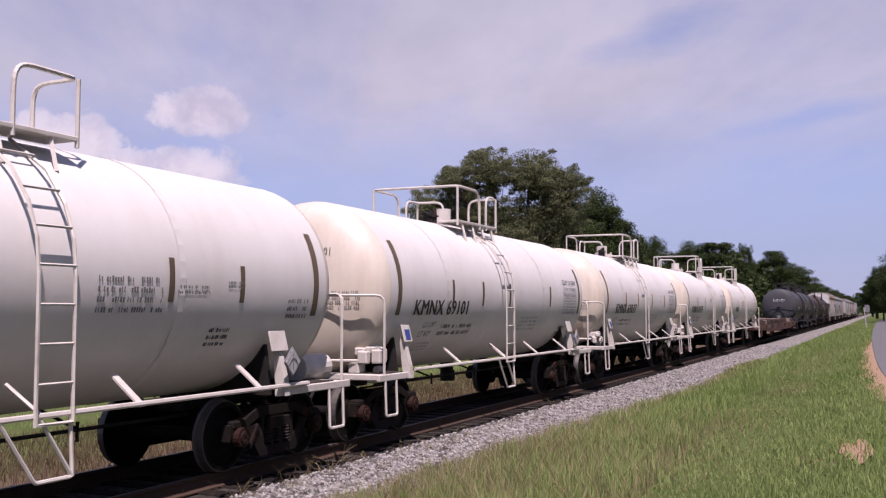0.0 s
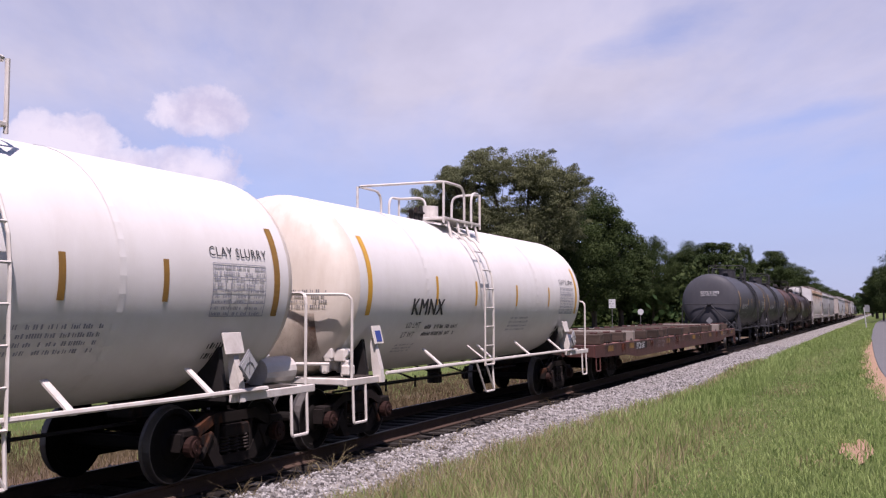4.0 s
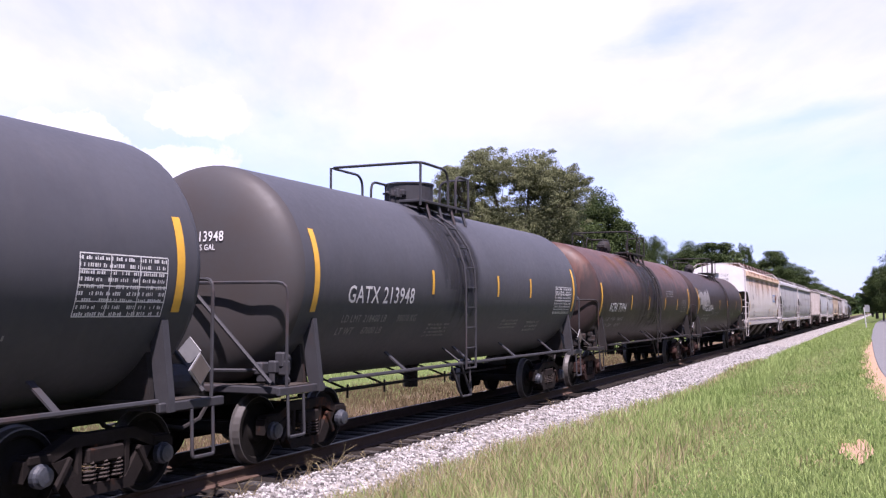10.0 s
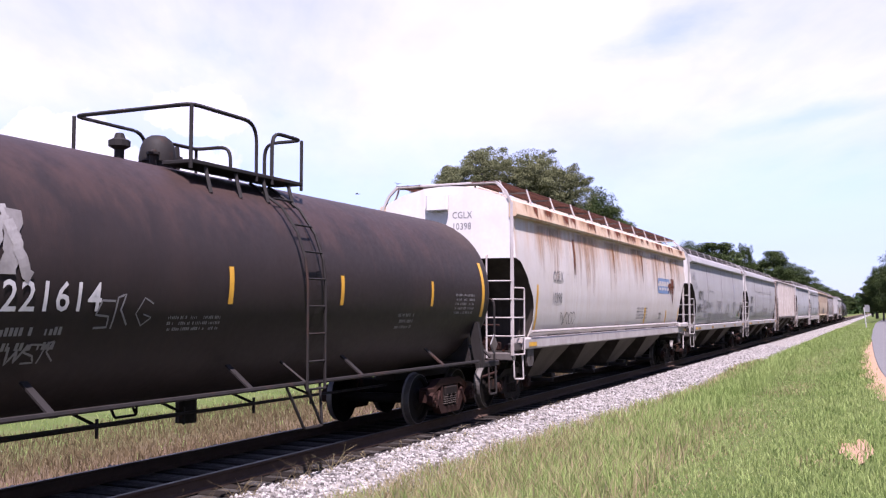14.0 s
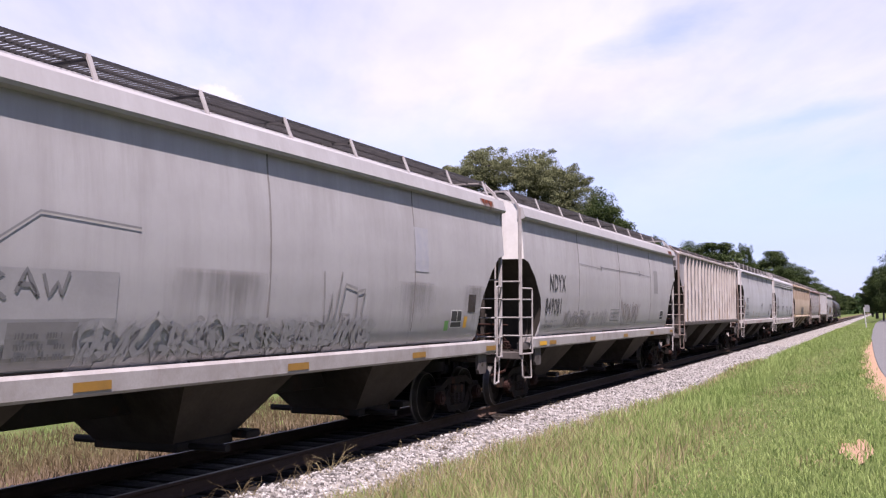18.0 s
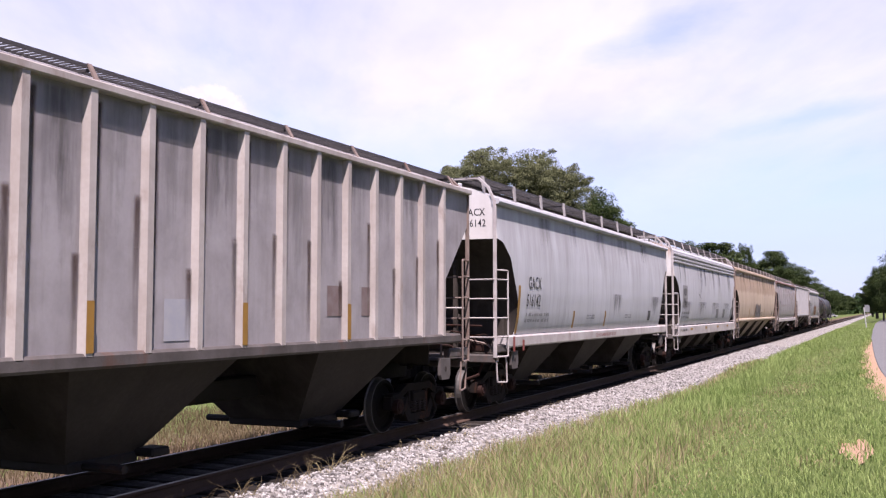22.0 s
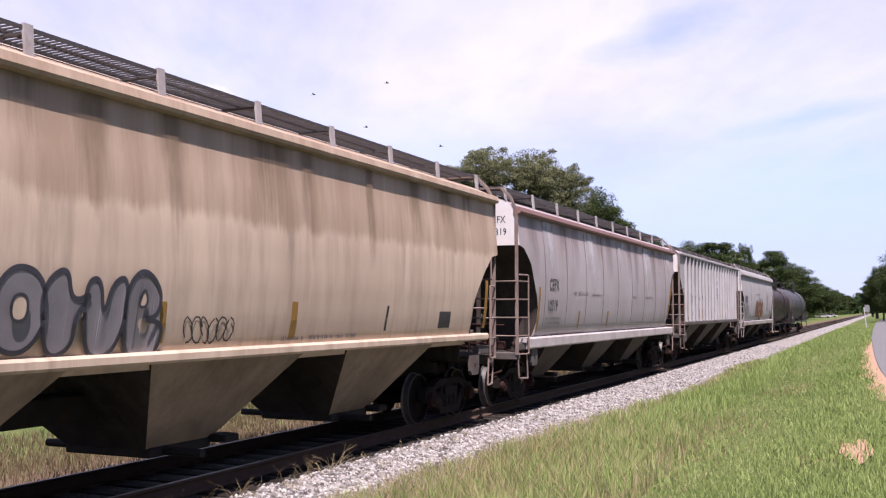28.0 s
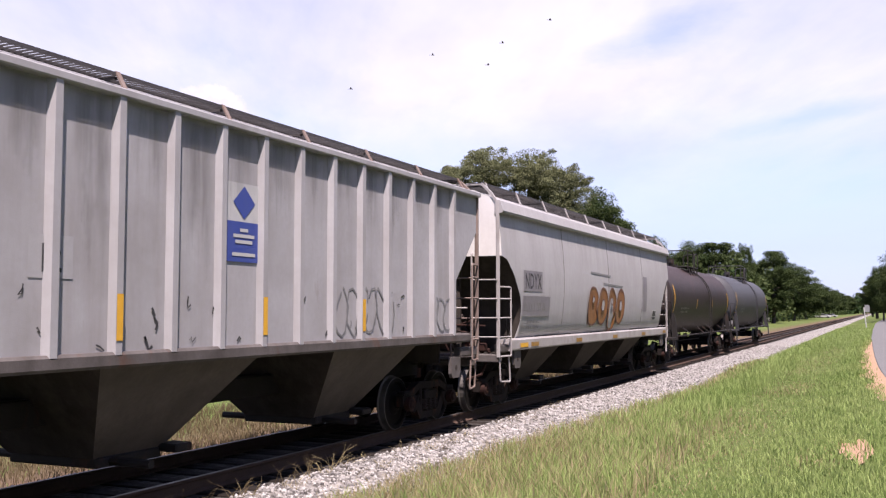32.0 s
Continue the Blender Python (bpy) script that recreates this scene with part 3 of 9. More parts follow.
def letter(bm, word, u0, v0, height, place, squeeze=0.8):
    """Letters a word on a surface: place(u, v) gives the point, u along, v up."""
    vs, fs = WORDS[word]
    tmp = bmesh.new()
    made = [tmp.verts.new((v.x * height * squeeze, v.y * height, 0)) for v in vs]
    for f in fs:
        if len(set(f)) > 2:
            try:
                tmp.faces.new([made[i] for i in f])
            except ValueError:
                pass
    bmesh.ops.triangulate(tmp, faces=tmp.faces[:], ngon_method="EAR_CLIP")
    for cut in (0.25, 0.5, 0.75):
        bmesh.ops.bisect_plane(tmp, geom=tmp.verts[:] + tmp.edges[:] + tmp.faces[:], plane_co=(0, height * cut, 0), plane_no=(0, 1, 0))
    idx = {v: bm.verts.new(place(u0 + v.co.x, v0 + v.co.y)) for v in tmp.verts}
    for f in tmp.faces:
        bm.faces.new([idx[v] for v in f.verts])
    tmp.free()


def patch(bm, u0, v0, w, h, place, cuts=4, slant=0.0):
    """A flat patch of paint or tape laid on a surface."""
    rows = [[bm.verts.new(place(u0 + (w if k else 0) + slant * j / cuts, v0 + h * j / cuts)) for k in (0, 1)] for j in range(cuts + 1)]
    for a, b in zip(rows, rows[1:]):
        bm.faces.new((a[0], a[1], b[1], b[0]))


def bars(bm, u0, v0, w, h, lines, place, rng, fill=0.8):
    """Lines of writing too small to read, as rows of small upright marks set in words."""
    step = h / lines
    for i in range(lines):
        u, low = u0, v0 + h - (i + 1) * step + step * 0.22
        size = max(0.03, step * 0.36)
        while u < u0 + w - size:
            for k in range(rng.randint(2, 7)):
                if u > u0 + w - size:
                    break
                if rng.random() < 0.92:
                    tall = step * rng.choice((0.42, 0.55, 0.55))
                    patch(bm, u, low, size * rng.choice((0.4, 0.7, 0.7)), tall, place, 1)
                u += size
            u += size * (0.8 if rng.random() < fill else 2.5)


def stroke(bm, pts, width, place, off=0.0):
    """A brushed or sprayed line along points (u, v) on a surface."""
    pts = [Vector(p) for p in pts]
    left, right = [], []
    for i, p in enumerate(pts):
        d = (pts[min(i + 1, len(pts) - 1)] - pts[max(i - 1, 0)])
        n = Vector((-d.y, d.x)).normalized() * width / 2
        left.append(bm.verts.new(place(p.x + n.x, p.y + n.y, off)))
        right.append(bm.verts.new(place(p.x - n.x, p.y - n.y, off)))
    for i in range(len(pts) - 1):
        bm.faces.new((left[i], right[i], right[i + 1], left[i + 1]))


def lathe_z(bm, foot, prof, n=8):
    """A turned body on its foot: (radius, height) pairs."""
    x, y, z = foot
    loops = [[bm.verts.new((x + r * math.cos(2 * math.pi * i / n), y + r * math.sin(2 * math.pi * i / n), z + h)) for i in range(n)] for r, h in prof]
    for p, q in zip(loops, loops[1:]):
        for i in range(n):
            bm.faces.new((p[i], p[(i + 1) % n], q[(i + 1) % n], q[i]))
    bm.faces.new(loops[-1])
    return bm


# ---- ground, road, track ----
def ground_z(x):
    knots = [(-2000, -0.6), (-14, -0.6), (-6, -0.62), (-3.4, -0.55), (-2.2, -0.42), (2.2, -0.42), (3.2, -0.36), (5.5, -0.12), (7.8, 0.16), (8.6, 0.23), (16, 0.22), (30, 0.1), (2000, 0.1)]
    for (a, za), (b, zb) in zip(knots, knots[1:]):
        if x <= b:
            t = (x - a) / (b - a)
            return za + (zb - za) * t
    return 0.1


def ground_material():
    m = bpy.data.materials.new("grass and earth")
    m.use_nodes = True
    b = Nodes(m.node_tree)
    pos = b.node("ShaderNodeTexCoord").outputs["Object"]
    x = b.node("ShaderNodeSeparateXYZ", {0: pos}).outputs[0]
    big = b.noise(pos, 0.35, 5, 0.6)
    mid = b.noise(pos, 2.2, 5, 0.6)
    fine = b.noise(pos, 30.0, 4, 0.6)
    green = b.mix(b.ramp(big, [(0.35, 0.0), (0.65, 1.0)]), (0.06, 0.09, 0.022), (0.10, 0.125, 0.04))
    green = b.mix(b.ramp(mid, [(0.5, 0.0), (0.75, 0.7)]), green, (0.13, 0.115, 0.06))
    green = b.mix(b.math("MULTIPLY", fine, 0.5), green, (0.055, 0.08, 0.02))
    # bare pinkish earth and straw beside the far rail
    edge = b.math("ADD", x, b.math("MULTIPLY", b.math("SUBTRACT", big, 0.5), 3.0))
    bare = b.ramp(b.math("MULTIPLY", b.math("ADD", edge, 10.0), 0.1), [(0.30, 0.0), (0.52, 0.75), (0.68, 1.0), (0.82, 0.9), (0.97, 0.6), (1.0, 0.0)])
    earth = b.mix(b.ramp(mid, [(0.35, 0.0), (0.7, 1.0)]), (0.10, 0.066, 0.048), (0.135, 0.095, 0.06))
    earth = b.mix(b.math("MULTIPLY", fine, 0.5), earth, (0.08, 0.05, 0.037))
    colour = b.mix(bare, green, earth)
    relief = b.node("ShaderNodeBump", {"Strength": 0.6, "Distance": 0.08, "Height": b.math("ADD", fine, mid)})
    sh = b.node("ShaderNodeBsdfPrincipled", {"Base Color": colour, "Roughness": 0.95, "Specular IOR Level": 0.1, "Normal": relief.outputs[0]})
    b.node("ShaderNodeOutputMaterial", {"Surface": sh.outputs[0]})
    return m


def gravel_material():
    m = bpy.data.materials.new("granite ballast")
    m.use_nodes = True
    b = Nodes(m.node_tree)
    pos = b.node("ShaderNodeTexCoord").outputs["Object"]
    cell = b.node("ShaderNodeTexVoronoi", {"Vector": pos, "Scale": 17.0, "Randomness": 1.0})
    shade = b.node("ShaderNodeSeparateColor", {0: cell.outputs["Color"]}).outputs[0]
    x = b.node("ShaderNodeSeparateXYZ", {0: pos}).outputs[0]
    colour = b.mix(shade, (0.06, 0.056, 0.052), (0.33, 0.315, 0.30))
    colour = b.mix(b.ramp(b.noise(pos, 1.2, 4), [(0.4, 0.0), (0.75, 0.4)]), colour, (0.21, 0.175, 0.14))
    # nearly black between the rails: the train's shade is put into the colour
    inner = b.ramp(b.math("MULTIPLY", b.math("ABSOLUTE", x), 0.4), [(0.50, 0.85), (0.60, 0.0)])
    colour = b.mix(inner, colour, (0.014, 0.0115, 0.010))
    relief = b.node("ShaderNodeBump", {"Strength": 1.0, "Distance": 0.05, "Height": b.math("SUBTRACT", 1.0, cell.outputs["Distance"])})
    sh = b.node("ShaderNodeBsdfPrincipled", {"Base Color": colour, "Roughness": 0.9, "Specular IOR Level": 0.15, "Normal": relief.outputs[0]})
    b.node("ShaderNodeOutputMaterial", {"Surface": sh.outputs[0]})
    return m


def build_ground():
    xs = [-2000, -900, -400, -200, -120, -80, -60, -45, -36, -30, -26, -20, -14, -11, -8, -6, -4.5, -3.4, -2.8, -2.2, 0, 2.2, 2.7, 3.2, 4, 4.8, 5.5, 6.3, 7, 7.8, 8.2, 8.6, 10, 13, 16, 22, 30, 60, 120, 300, 900, 2000]
    ys = [-600, -200, -80, -40, -20, -10, -5, 0] + [i * 1.5 for i in range(1, 41)] + [65, 72, 80, 90, 100, 115, 130, 150, 175, 200, 250, 320, 420, 600, 900, 1500, 2600, 4500]
    verts = []
    for y in ys:
        for x in xs:
            near = -100 < x < 30 and -20 < y < 200
            jog = 0.05 * noise.noise(Vector((x * 0.5, y * 0.5, 3))) if near and abs(x) > 2.5 else 0.0
            verts.append((x, y, ground_z(x) + jog))
    w = len(xs)
    faces = [(j * w + i, j * w + i + 1, (j + 1) * w + i + 1, (j + 1) * w + i) for j in range(len(ys) - 1) for i in range(w - 1)]
    g = sheet("ground", verts, faces, ground_material())
    g.data.polygons.foreach_set("use_smooth", [True] * len(g.data.polygons))
    tagged(g, "mown green grass with straw patches and bare earth by the track", "ground", kind="structure")


def strip(name, x0, x1, y0, y1, z, thick, material, label, category):
    bm = bmesh.new()
    prof = [(x0, z - thick), (x0, z), (x1, z), (x1, z - thick)]
    prism(bm, prof, y0, y1, "y")
    return tagged(part(name, bm, material, None), label, category, kind="structure")


BARE = ((8.1, 14.0, 0.2, 1.1),)


def road_edge(y):
    """The left edge of the near road, which closes in on the track and bends away far off."""
    return np.interp(y, (-300, 0, 20, 28.5, 32.5, 38, 49, 68, 98, 160, 240, 320, 600), (9.4, 9.3, 8.78, 8.48, 8.34, 8.19, 8.02, 7.8, 7.66, 7.7, 9.0, 13.0, 60.0))


def build_roads():
    ys = [-300, -100, -40, 0, 10, 18, 24, 28, 32, 36, 42, 50, 60, 70, 80, 90, 100, 115, 130, 150, 170, 200, 240, 300, 400, 600]
    def edge(y):
        return road_edge(y) + 0.05 * noise.noise(Vector((y * 0.21, 4, 2)))
    verts = [p for y in ys for p in ((edge(y), y, 0.2), (edge(y) + 0.05, y, 0.262), (edge(y) + 6.5, y, 0.262), (edge(y) + 6.6, y, 0.15))]
    faces = [(4 * i + k, 4 * i + k + 1, 4 * i + k + 5, 4 * i + k + 4) for i in range(len(ys) - 1) for k in range(3)]
    tagged(sheet("road", verts, faces, M["asphalt"]), "worn grey asphalt road beside the grass verge", "road", kind="structure")
    strip("far_road", -27.3, -20.4, -200, 1200, -0.56, 0.3, M["old_asphalt"], "sun-bleached road across the track", "road")
    for x in (-27.55, -20.35):
        strip("kerb", x, x + 0.2, -200, 1200, -0.45, 0.4, M["concrete"], "pale concrete kerb along the road", "kerb")
    strip("yard", -90, -36.4, -60, 100, -0.585, 0.2, M["yard"], "bare brown earth inside the fences", "ground")
    strip("pavement", -32.3, -30.6, -200, 300, -0.55, 0.3, M["concrete"], "pale concrete pavement before the fence", "pavement")
    verts = []
    n = 76
    for i in range(n + 1):
        y = 19.5 + i * 0.7
        w = 0.48 + 0.26 * noise.noise(Vector((y * 0.45, 2, 1))) + 0.16 * noise.noise(Vector((y * 1.7, 5, 1)))
        w *= min(1, i / 4, (n - i) / 14) + 0.02
        a = edge(y) + 0.06
        verts += [(a - w, y, ground_z(a - w) + 0.03), (a, y, max(ground_z(a) + 0.025, 0.235))]
    faces = [(2 * i, 2 * i + 1, 2 * i + 3, 2 * i + 2) for i in range(n)]
    tagged(sheet("red_clay_shoulder", verts, faces, M["red_clay"]), "bare red clay along the edge of the road", "road shoulder", kind="structure")
    # worn spots in the mown grass
    for cx, cy, rx, ry in BARE:
        ring = []
        for k in range(28):
            a = k * math.tau / 28
            q = 1 + 0.8 * noise.noise(Vector((math.cos(a) * 1.9 + cx, math.sin(a) * 1.5, cy)))
            ring.append((cx + rx * q * math.cos(a), cy + ry * q * math.sin(a)))
        verts = [(x, y, ground_z(x) + 0.02) for x, y in ring] + [(cx, cy, ground_z(cx) + 0.03)]
        spot = sheet("bare_earth", verts, [(k, (k + 1) % 28, 28) for k in range(28)], M["red_clay"])
        tagged(spot, "worn patch of bare red clay in mown grass", "bare earth", kind="structure")


def build_track():
    y0, y1 = -60, 815
    bm = bmesh.new()
    prism(bm, [(-2.6, -0.55), (-1.6, -0.20), (1.52, -0.20), (1.75, -0.25), (3.1, -0.345), (3.75, -0.42)], y0, y1, "y")
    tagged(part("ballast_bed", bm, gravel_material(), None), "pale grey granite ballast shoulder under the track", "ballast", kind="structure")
    prof = [(-0.07, -0.18), (-0.07, -0.165), (-0.012, -0.14), (-0.012, -0.045), (-0.036, -0.03), (-0.036, -0.004), (-0.03, 0.0),
            (0.03, 0.0), (0.036, -0.004), (0.036, -0.03), (0.012, -0.045), (0.012, -0.14), (0.07, -0.165), (0.07, -0.18)]
    for s in (-1, 1):
        rail = thing("rail", "rust-brown steel rail with a polished head", "rail", "the two rails")
        bm = bmesh.new()
        prism(bm, [(s * 0.7535 + u, v) for u, v in prof], y0, y1, "y")
        part("rail_web", bm, M["rail"], rail)
        bm = bmesh.new()
        prism(bm, [(s * 0.7535 - 0.026, 0.001), (s * 0.7535 - 0.026, 0.004), (s * 0.7535 + 0.026, 0.004), (s * 0.7535 + 0.026, 0.001)], y0, y1, "y")
        part("rail_head", bm, M["worn_rail"], rail, "polished running surface")
    # sleepers: the near ones singly, the rest joined
    rng = random.Random(3)
    bed = thing("sleepers", "dark creosoted wooden sleepers under the rails", "sleepers", kind="structure")
    first = None
    for i in range(110):
        if first is None:
            bm = bmesh.new()
            box(bm, (0, 0, -0.27), (2.6, 0.23, 0.18), 0.015)
            first = part("sleeper", bm, M["tie"], bed)
            o = first
        else:
            o = again("sleeper", first, bed)
        o.matrix_basis = pose(rng.uniform(-0.03, 0.03), 0.5 + i * 0.52 + rng.uniform(-0.03, 0.03), rng.uniform(-0.012, 0.008), 0, 0, rng.uniform(-1, 1))
    bm = bmesh.new()
    for i in range(600):
        box(bm, (0, 57.7 + i * 0.52, -0.27), (2.6, 0.23, 0.18))
    for i in range(40):
        box(bm, (0, 0 - i * 0.52, -0.27), (2.6, 0.23, 0.18))
    tagged(part("far_sleepers", bm, M["tie"], bed), kind="stuff")


def build_stones():
    """Loose ballast stones on the near shoulder, and brown ones beyond the far rail."""
    rng = np.random.default_rng(11)
    ico = bmesh.new()
    bmesh.ops.create_icosphere(ico, subdivisions=1, radius=1.0)
    base = np.array([v.co[:] for v in ico.verts])
    tris = np.array([[v.index for v in f.verts] for f in ico.faces])
    ico.free()
    n = 26000
    u = rng.random(n)
    y = 5.5 + 62 * u ** 1.4
    x = 1.30 + 2.35 * rng.random(n)
    far = rng.random(n) < 0.12
    x = np.where(far, -1.25 - 1.5 * rng.random(n), x)
    z = np.where(np.abs(x) < 1.5, -0.20, np.where(np.abs(x) < 1.75, -0.20 - (np.abs(x) - 1.5) * 0.2, -0.25 - (np.abs(x) - 1.75) * 0.0704))
    z = np.where(x < 0, -0.20 - (np.maximum(-x, 1.6) - 1.6) * 0.35, z)
    size = rng.uniform(0.016, 0.036, n)
    allv = np.empty((n, 20, 3, 3), np.float32)
    for i in range(n):
        q = base * (1 + 0.35 * (rng.random((12, 1)) - 0.5)) * size[i] * rng.uniform(0.65, 1.3, 3)
        a = rng.random() * 6.28
        r = np.array([[np.cos(a), -np.sin(a), 0], [np.sin(a), np.cos(a), 0], [0, 0, 1]])
        allv[i] = (q @ r.T + [x[i], y[i], z[i] + size[i] * 0.3])[tris]
    ob = many("ballast_stones", allv.reshape(-1, 3), 3, stone_material())
    tagged(ob, "loose angular pale granite ballast stones", "gravel", kind="stuff")


def stone_material():
    m = bpy.data.materials.new("loose granite")
    m.use_nodes = True
    b = Nodes(m.node_tree)
    pos = b.node("ShaderNodeTexCoord").outputs["Object"]
    cell = b.node("ShaderNodeTexVoronoi", {"Vector": pos, "Scale": 14.0})
    shade = b.node("ShaderNodeSeparateColor", {0: cell.outputs["Color"]}).outputs[0]
    colour = b.mix(shade, (0.055, 0.05, 0.047), (0.40, 0.385, 0.37))
    colour = b.mix(b.math("MULTIPLY", b.noise(pos, 60.0), 0.4), colour, (0.1, 0.09, 0.085))
    sh = b.node("ShaderNodeBsdfPrincipled", {"Base Color": colour, "Roughness": 0.9, "Specular IOR Level": 0.2})
    b.node("ShaderNodeOutputMaterial", {"Surface": sh.outputs[0]})
    return m


def blades(name, n, xr, yr, height, width, lean, material, seed, label, dens=1.6, keep=None):
    """Loose grass blades: each a bent strip of three triangles' worth."""
    rng = np.random.default_rng(seed)
    y = yr[0] + (yr[1] - yr[0]) * rng.random(n) ** dens
    x = xr[0] + (xr[1] - xr[0]) * rng.random(n)
    if keep is not None:
        ok = keep(x, y, rng)
        x, y = x[ok], y[ok]
        n = len(x)
    z = np.array([ground_z(a) for a in x])
    h = height * rng.uniform(0.45, 1.15, n)
    a = rng.random(n) * 2 * np.pi
    w = width * rng.uniform(0.7, 1.3, n) * (1 + y / 25)
    dx, dy = np.cos(a) * w / 2, np.sin(a) * w / 2
    b = rng.random(n) * 2 * np.pi
    lx, ly = np.cos(b) * lean * h * rng.random(n), np.sin(b) * lean * h * rng.random(n)
    v = np.zeros((n, 2, 4, 3))
    foot = np.stack([x, y, z - 0.03], 1)
    mid = np.stack([x + lx * 0.35, y + ly * 0.35, z + h * 0.6], 1)
    tip = np.stack([x + lx, y + ly, z + h], 1)
    side = np.stack([dx, dy, np.zeros(n)], 1)
    v[:, 0] = np.stack([foot - side, foot + side, mid + side * 0.8, mid - side * 0.8], 1)
    v[:, 1] = np.stack([mid - side * 0.8, mid + side * 0.8, tip + side * 0.12, tip - side * 0.12], 1)
    ob = many(name, v.reshape(-1, 3), 4, material)
    return tagged(ob, label, "grass", kind="stuff")


def grass_line(y):
    """Where the rough grass begins beside the ballast."""
    return np.interp(y, (5, 12, 16, 21, 25, 30, 34, 39, 44, 47, 60, 90, 200), (2.25, 2.35, 2.5, 2.75, 3.1, 3.45, 3.35, 3.05, 2.95, 3.5, 3.45, 3.6, 3.5)) + 0.1 * np.sin(y * 2.3) + 0.08 * np.sin(y * 5.1)


def build_grass():
    def view(x, y, rng):
        bare = 0.45 * np.clip((y - 18) / 8, 0, 1) * np.clip((62 - y) / 12, 0, 1)
        for cx, cy, rx, ry in BARE:
            x = np.where(((x - cx) / rx) ** 2 + ((y - cy) / ry) ** 2 < 1.3 * rng.random(len(x)) ** 2, 99.0, x)
        return (x < road_edge(y) - bare * (0.3 + rng.random(len(x))) + 0.1 * rng.random(len(x))) & (x > 8.45 - y * 0.93) & (x > grass_line(y) + 0.1)
    def rough(x, y, rng):
        """Dense from the ballast to the mown path, sparse past it."""
        far = x - grass_line(y)
        path = np.interp(y, (5, 13, 19, 27, 37, 60), (5.7, 5.5, 5.4, 5.0, 5.0, 4.9)) + 0.15 * np.sin(y * 1.7)
        tuft = 0.5 + 0.5 * np.sin(x * 5.3 + np.sin(y * 2.9) * 2) * np.sin(y * 3.7 + x)
        return (far > 0.3 * rng.random(len(x)) * rng.random(len(x))) & (rng.random(len(x)) < np.where(x < path, 0.45 + 0.55 * tuft, np.clip(0.35 - (x - path) * 0.8, 0.03, 1)))
    blades("mown_grass", 150000, (2.6, 9.2), (5.5, 170), 0.075, 0.009, 0.8, M["grass_blade"], 1, "short mown green grass on the verge", 2.2, view)
    blades("tall_grass", 120000, (2.2, 6.4), (5.5, 130), 0.27, 0.007, 0.75, M["grass_tall"], 2, "tall unmown green grass beside the ballast", 2.0, rough)
    blades("grass_tufts", 26000, (3.0, 5.6), (6, 60), 0.36, 0.006, 0.8, M["grass_tall"], 14, "high green tufts along the mown path", 1.7,
           lambda x, y, rng: (x > grass_line(y) + 0.4) & (rng.random(len(x)) < np.exp(-((x - 4.7 - 0.3 * np.sin(y * 0.7)) / 0.5) ** 2) * (0.5 + 0.5 * np.sin(y * 2.1 + 2 * np.sin(x * 3)))))
    blades("verge_grass", 26000, (6.6, 8.8), (8, 120), 0.15, 0.008, 0.8, M["grass_tall"], 6, "longer green grass beside the road", 1.8,
           lambda x, y, rng: view(x, y, rng) & (rng.random(len(x)) < np.clip((x - 6.7) / 0.7, 0, 1)))
    blades("mown_straw", 42000, (4.6, 8.0), (5.5, 60), 0.05, 0.009, 1.1, M["straw"], 8, "cut dry stalks lying in the mown grass", 1.6,
           lambda x, y, rng: view(x, y, rng) & (rng.random(len(x)) < np.maximum(np.exp(-((x - 5.9) / 0.6) ** 2) * (0.5 + 0.4 * np.sin(y * 0.5 + 1.2 * np.sin(y * 0.23))),
                                                                                np.exp(-((x - 6.2) / 0.45) ** 2 - ((y - 27.2) / 1.6) ** 2) * 2 + np.exp(-((x - 7.9) / 0.5) ** 2 - ((y - 13.4) / 1.0) ** 2) * 2)))
    blades("straw", 15000, (2.1, 4.0), (5.5, 46), 0.28, 0.006, 0.8, M["straw"], 3, "dry straw-coloured grass stalks", 1.9,
           lambda x, y, rng: (x > grass_line(y) - 0.05) & (rng.random(len(x)) < np.clip(1.3 - (x - grass_line(y)) / 0.9, 0.0, 1)))
    blades("near_straw", 28000, (2.3, 6.0), (5.5, 21), 0.30, 0.0055, 0.8, M["straw"], 12, "tall dry seed stalks in the rough grass", 1.3,
           lambda x, y, rng: (x > grass_line(y)) & (rng.random(len(x)) < np.clip(1.5 - (x - 2.6) / 2.6, 0.15, 1) * np.clip((21.5 - y) / 9, 0, 1)))
    blades("far_straw", 46000, (-8, -2.3), (5, 60), 0.2, 0.008, 1.0, M["straw_far"], 4, "dry straw-coloured grass beyond the rails", 1.5,
           lambda x, y, rng: rng.random(len(x)) < np.clip(0.75 + 0.5 * np.sin(x * 1.7 + y * 0.6) * np.sin(y * 1.1) - (x + 3.4) * 0.25, 0.25, 1))
    blades("far_grass", 12000, (-14, -3.0), (5, 70), 0.15, 0.011, 0.8, M["grass_blade"], 5, "rough green grass beyond the rails", 1.3,
           lambda x, y, rng: rng.random(len(x)) < np.clip(0.2 - (x + 3.0) * 0.16, 0.1, 1))


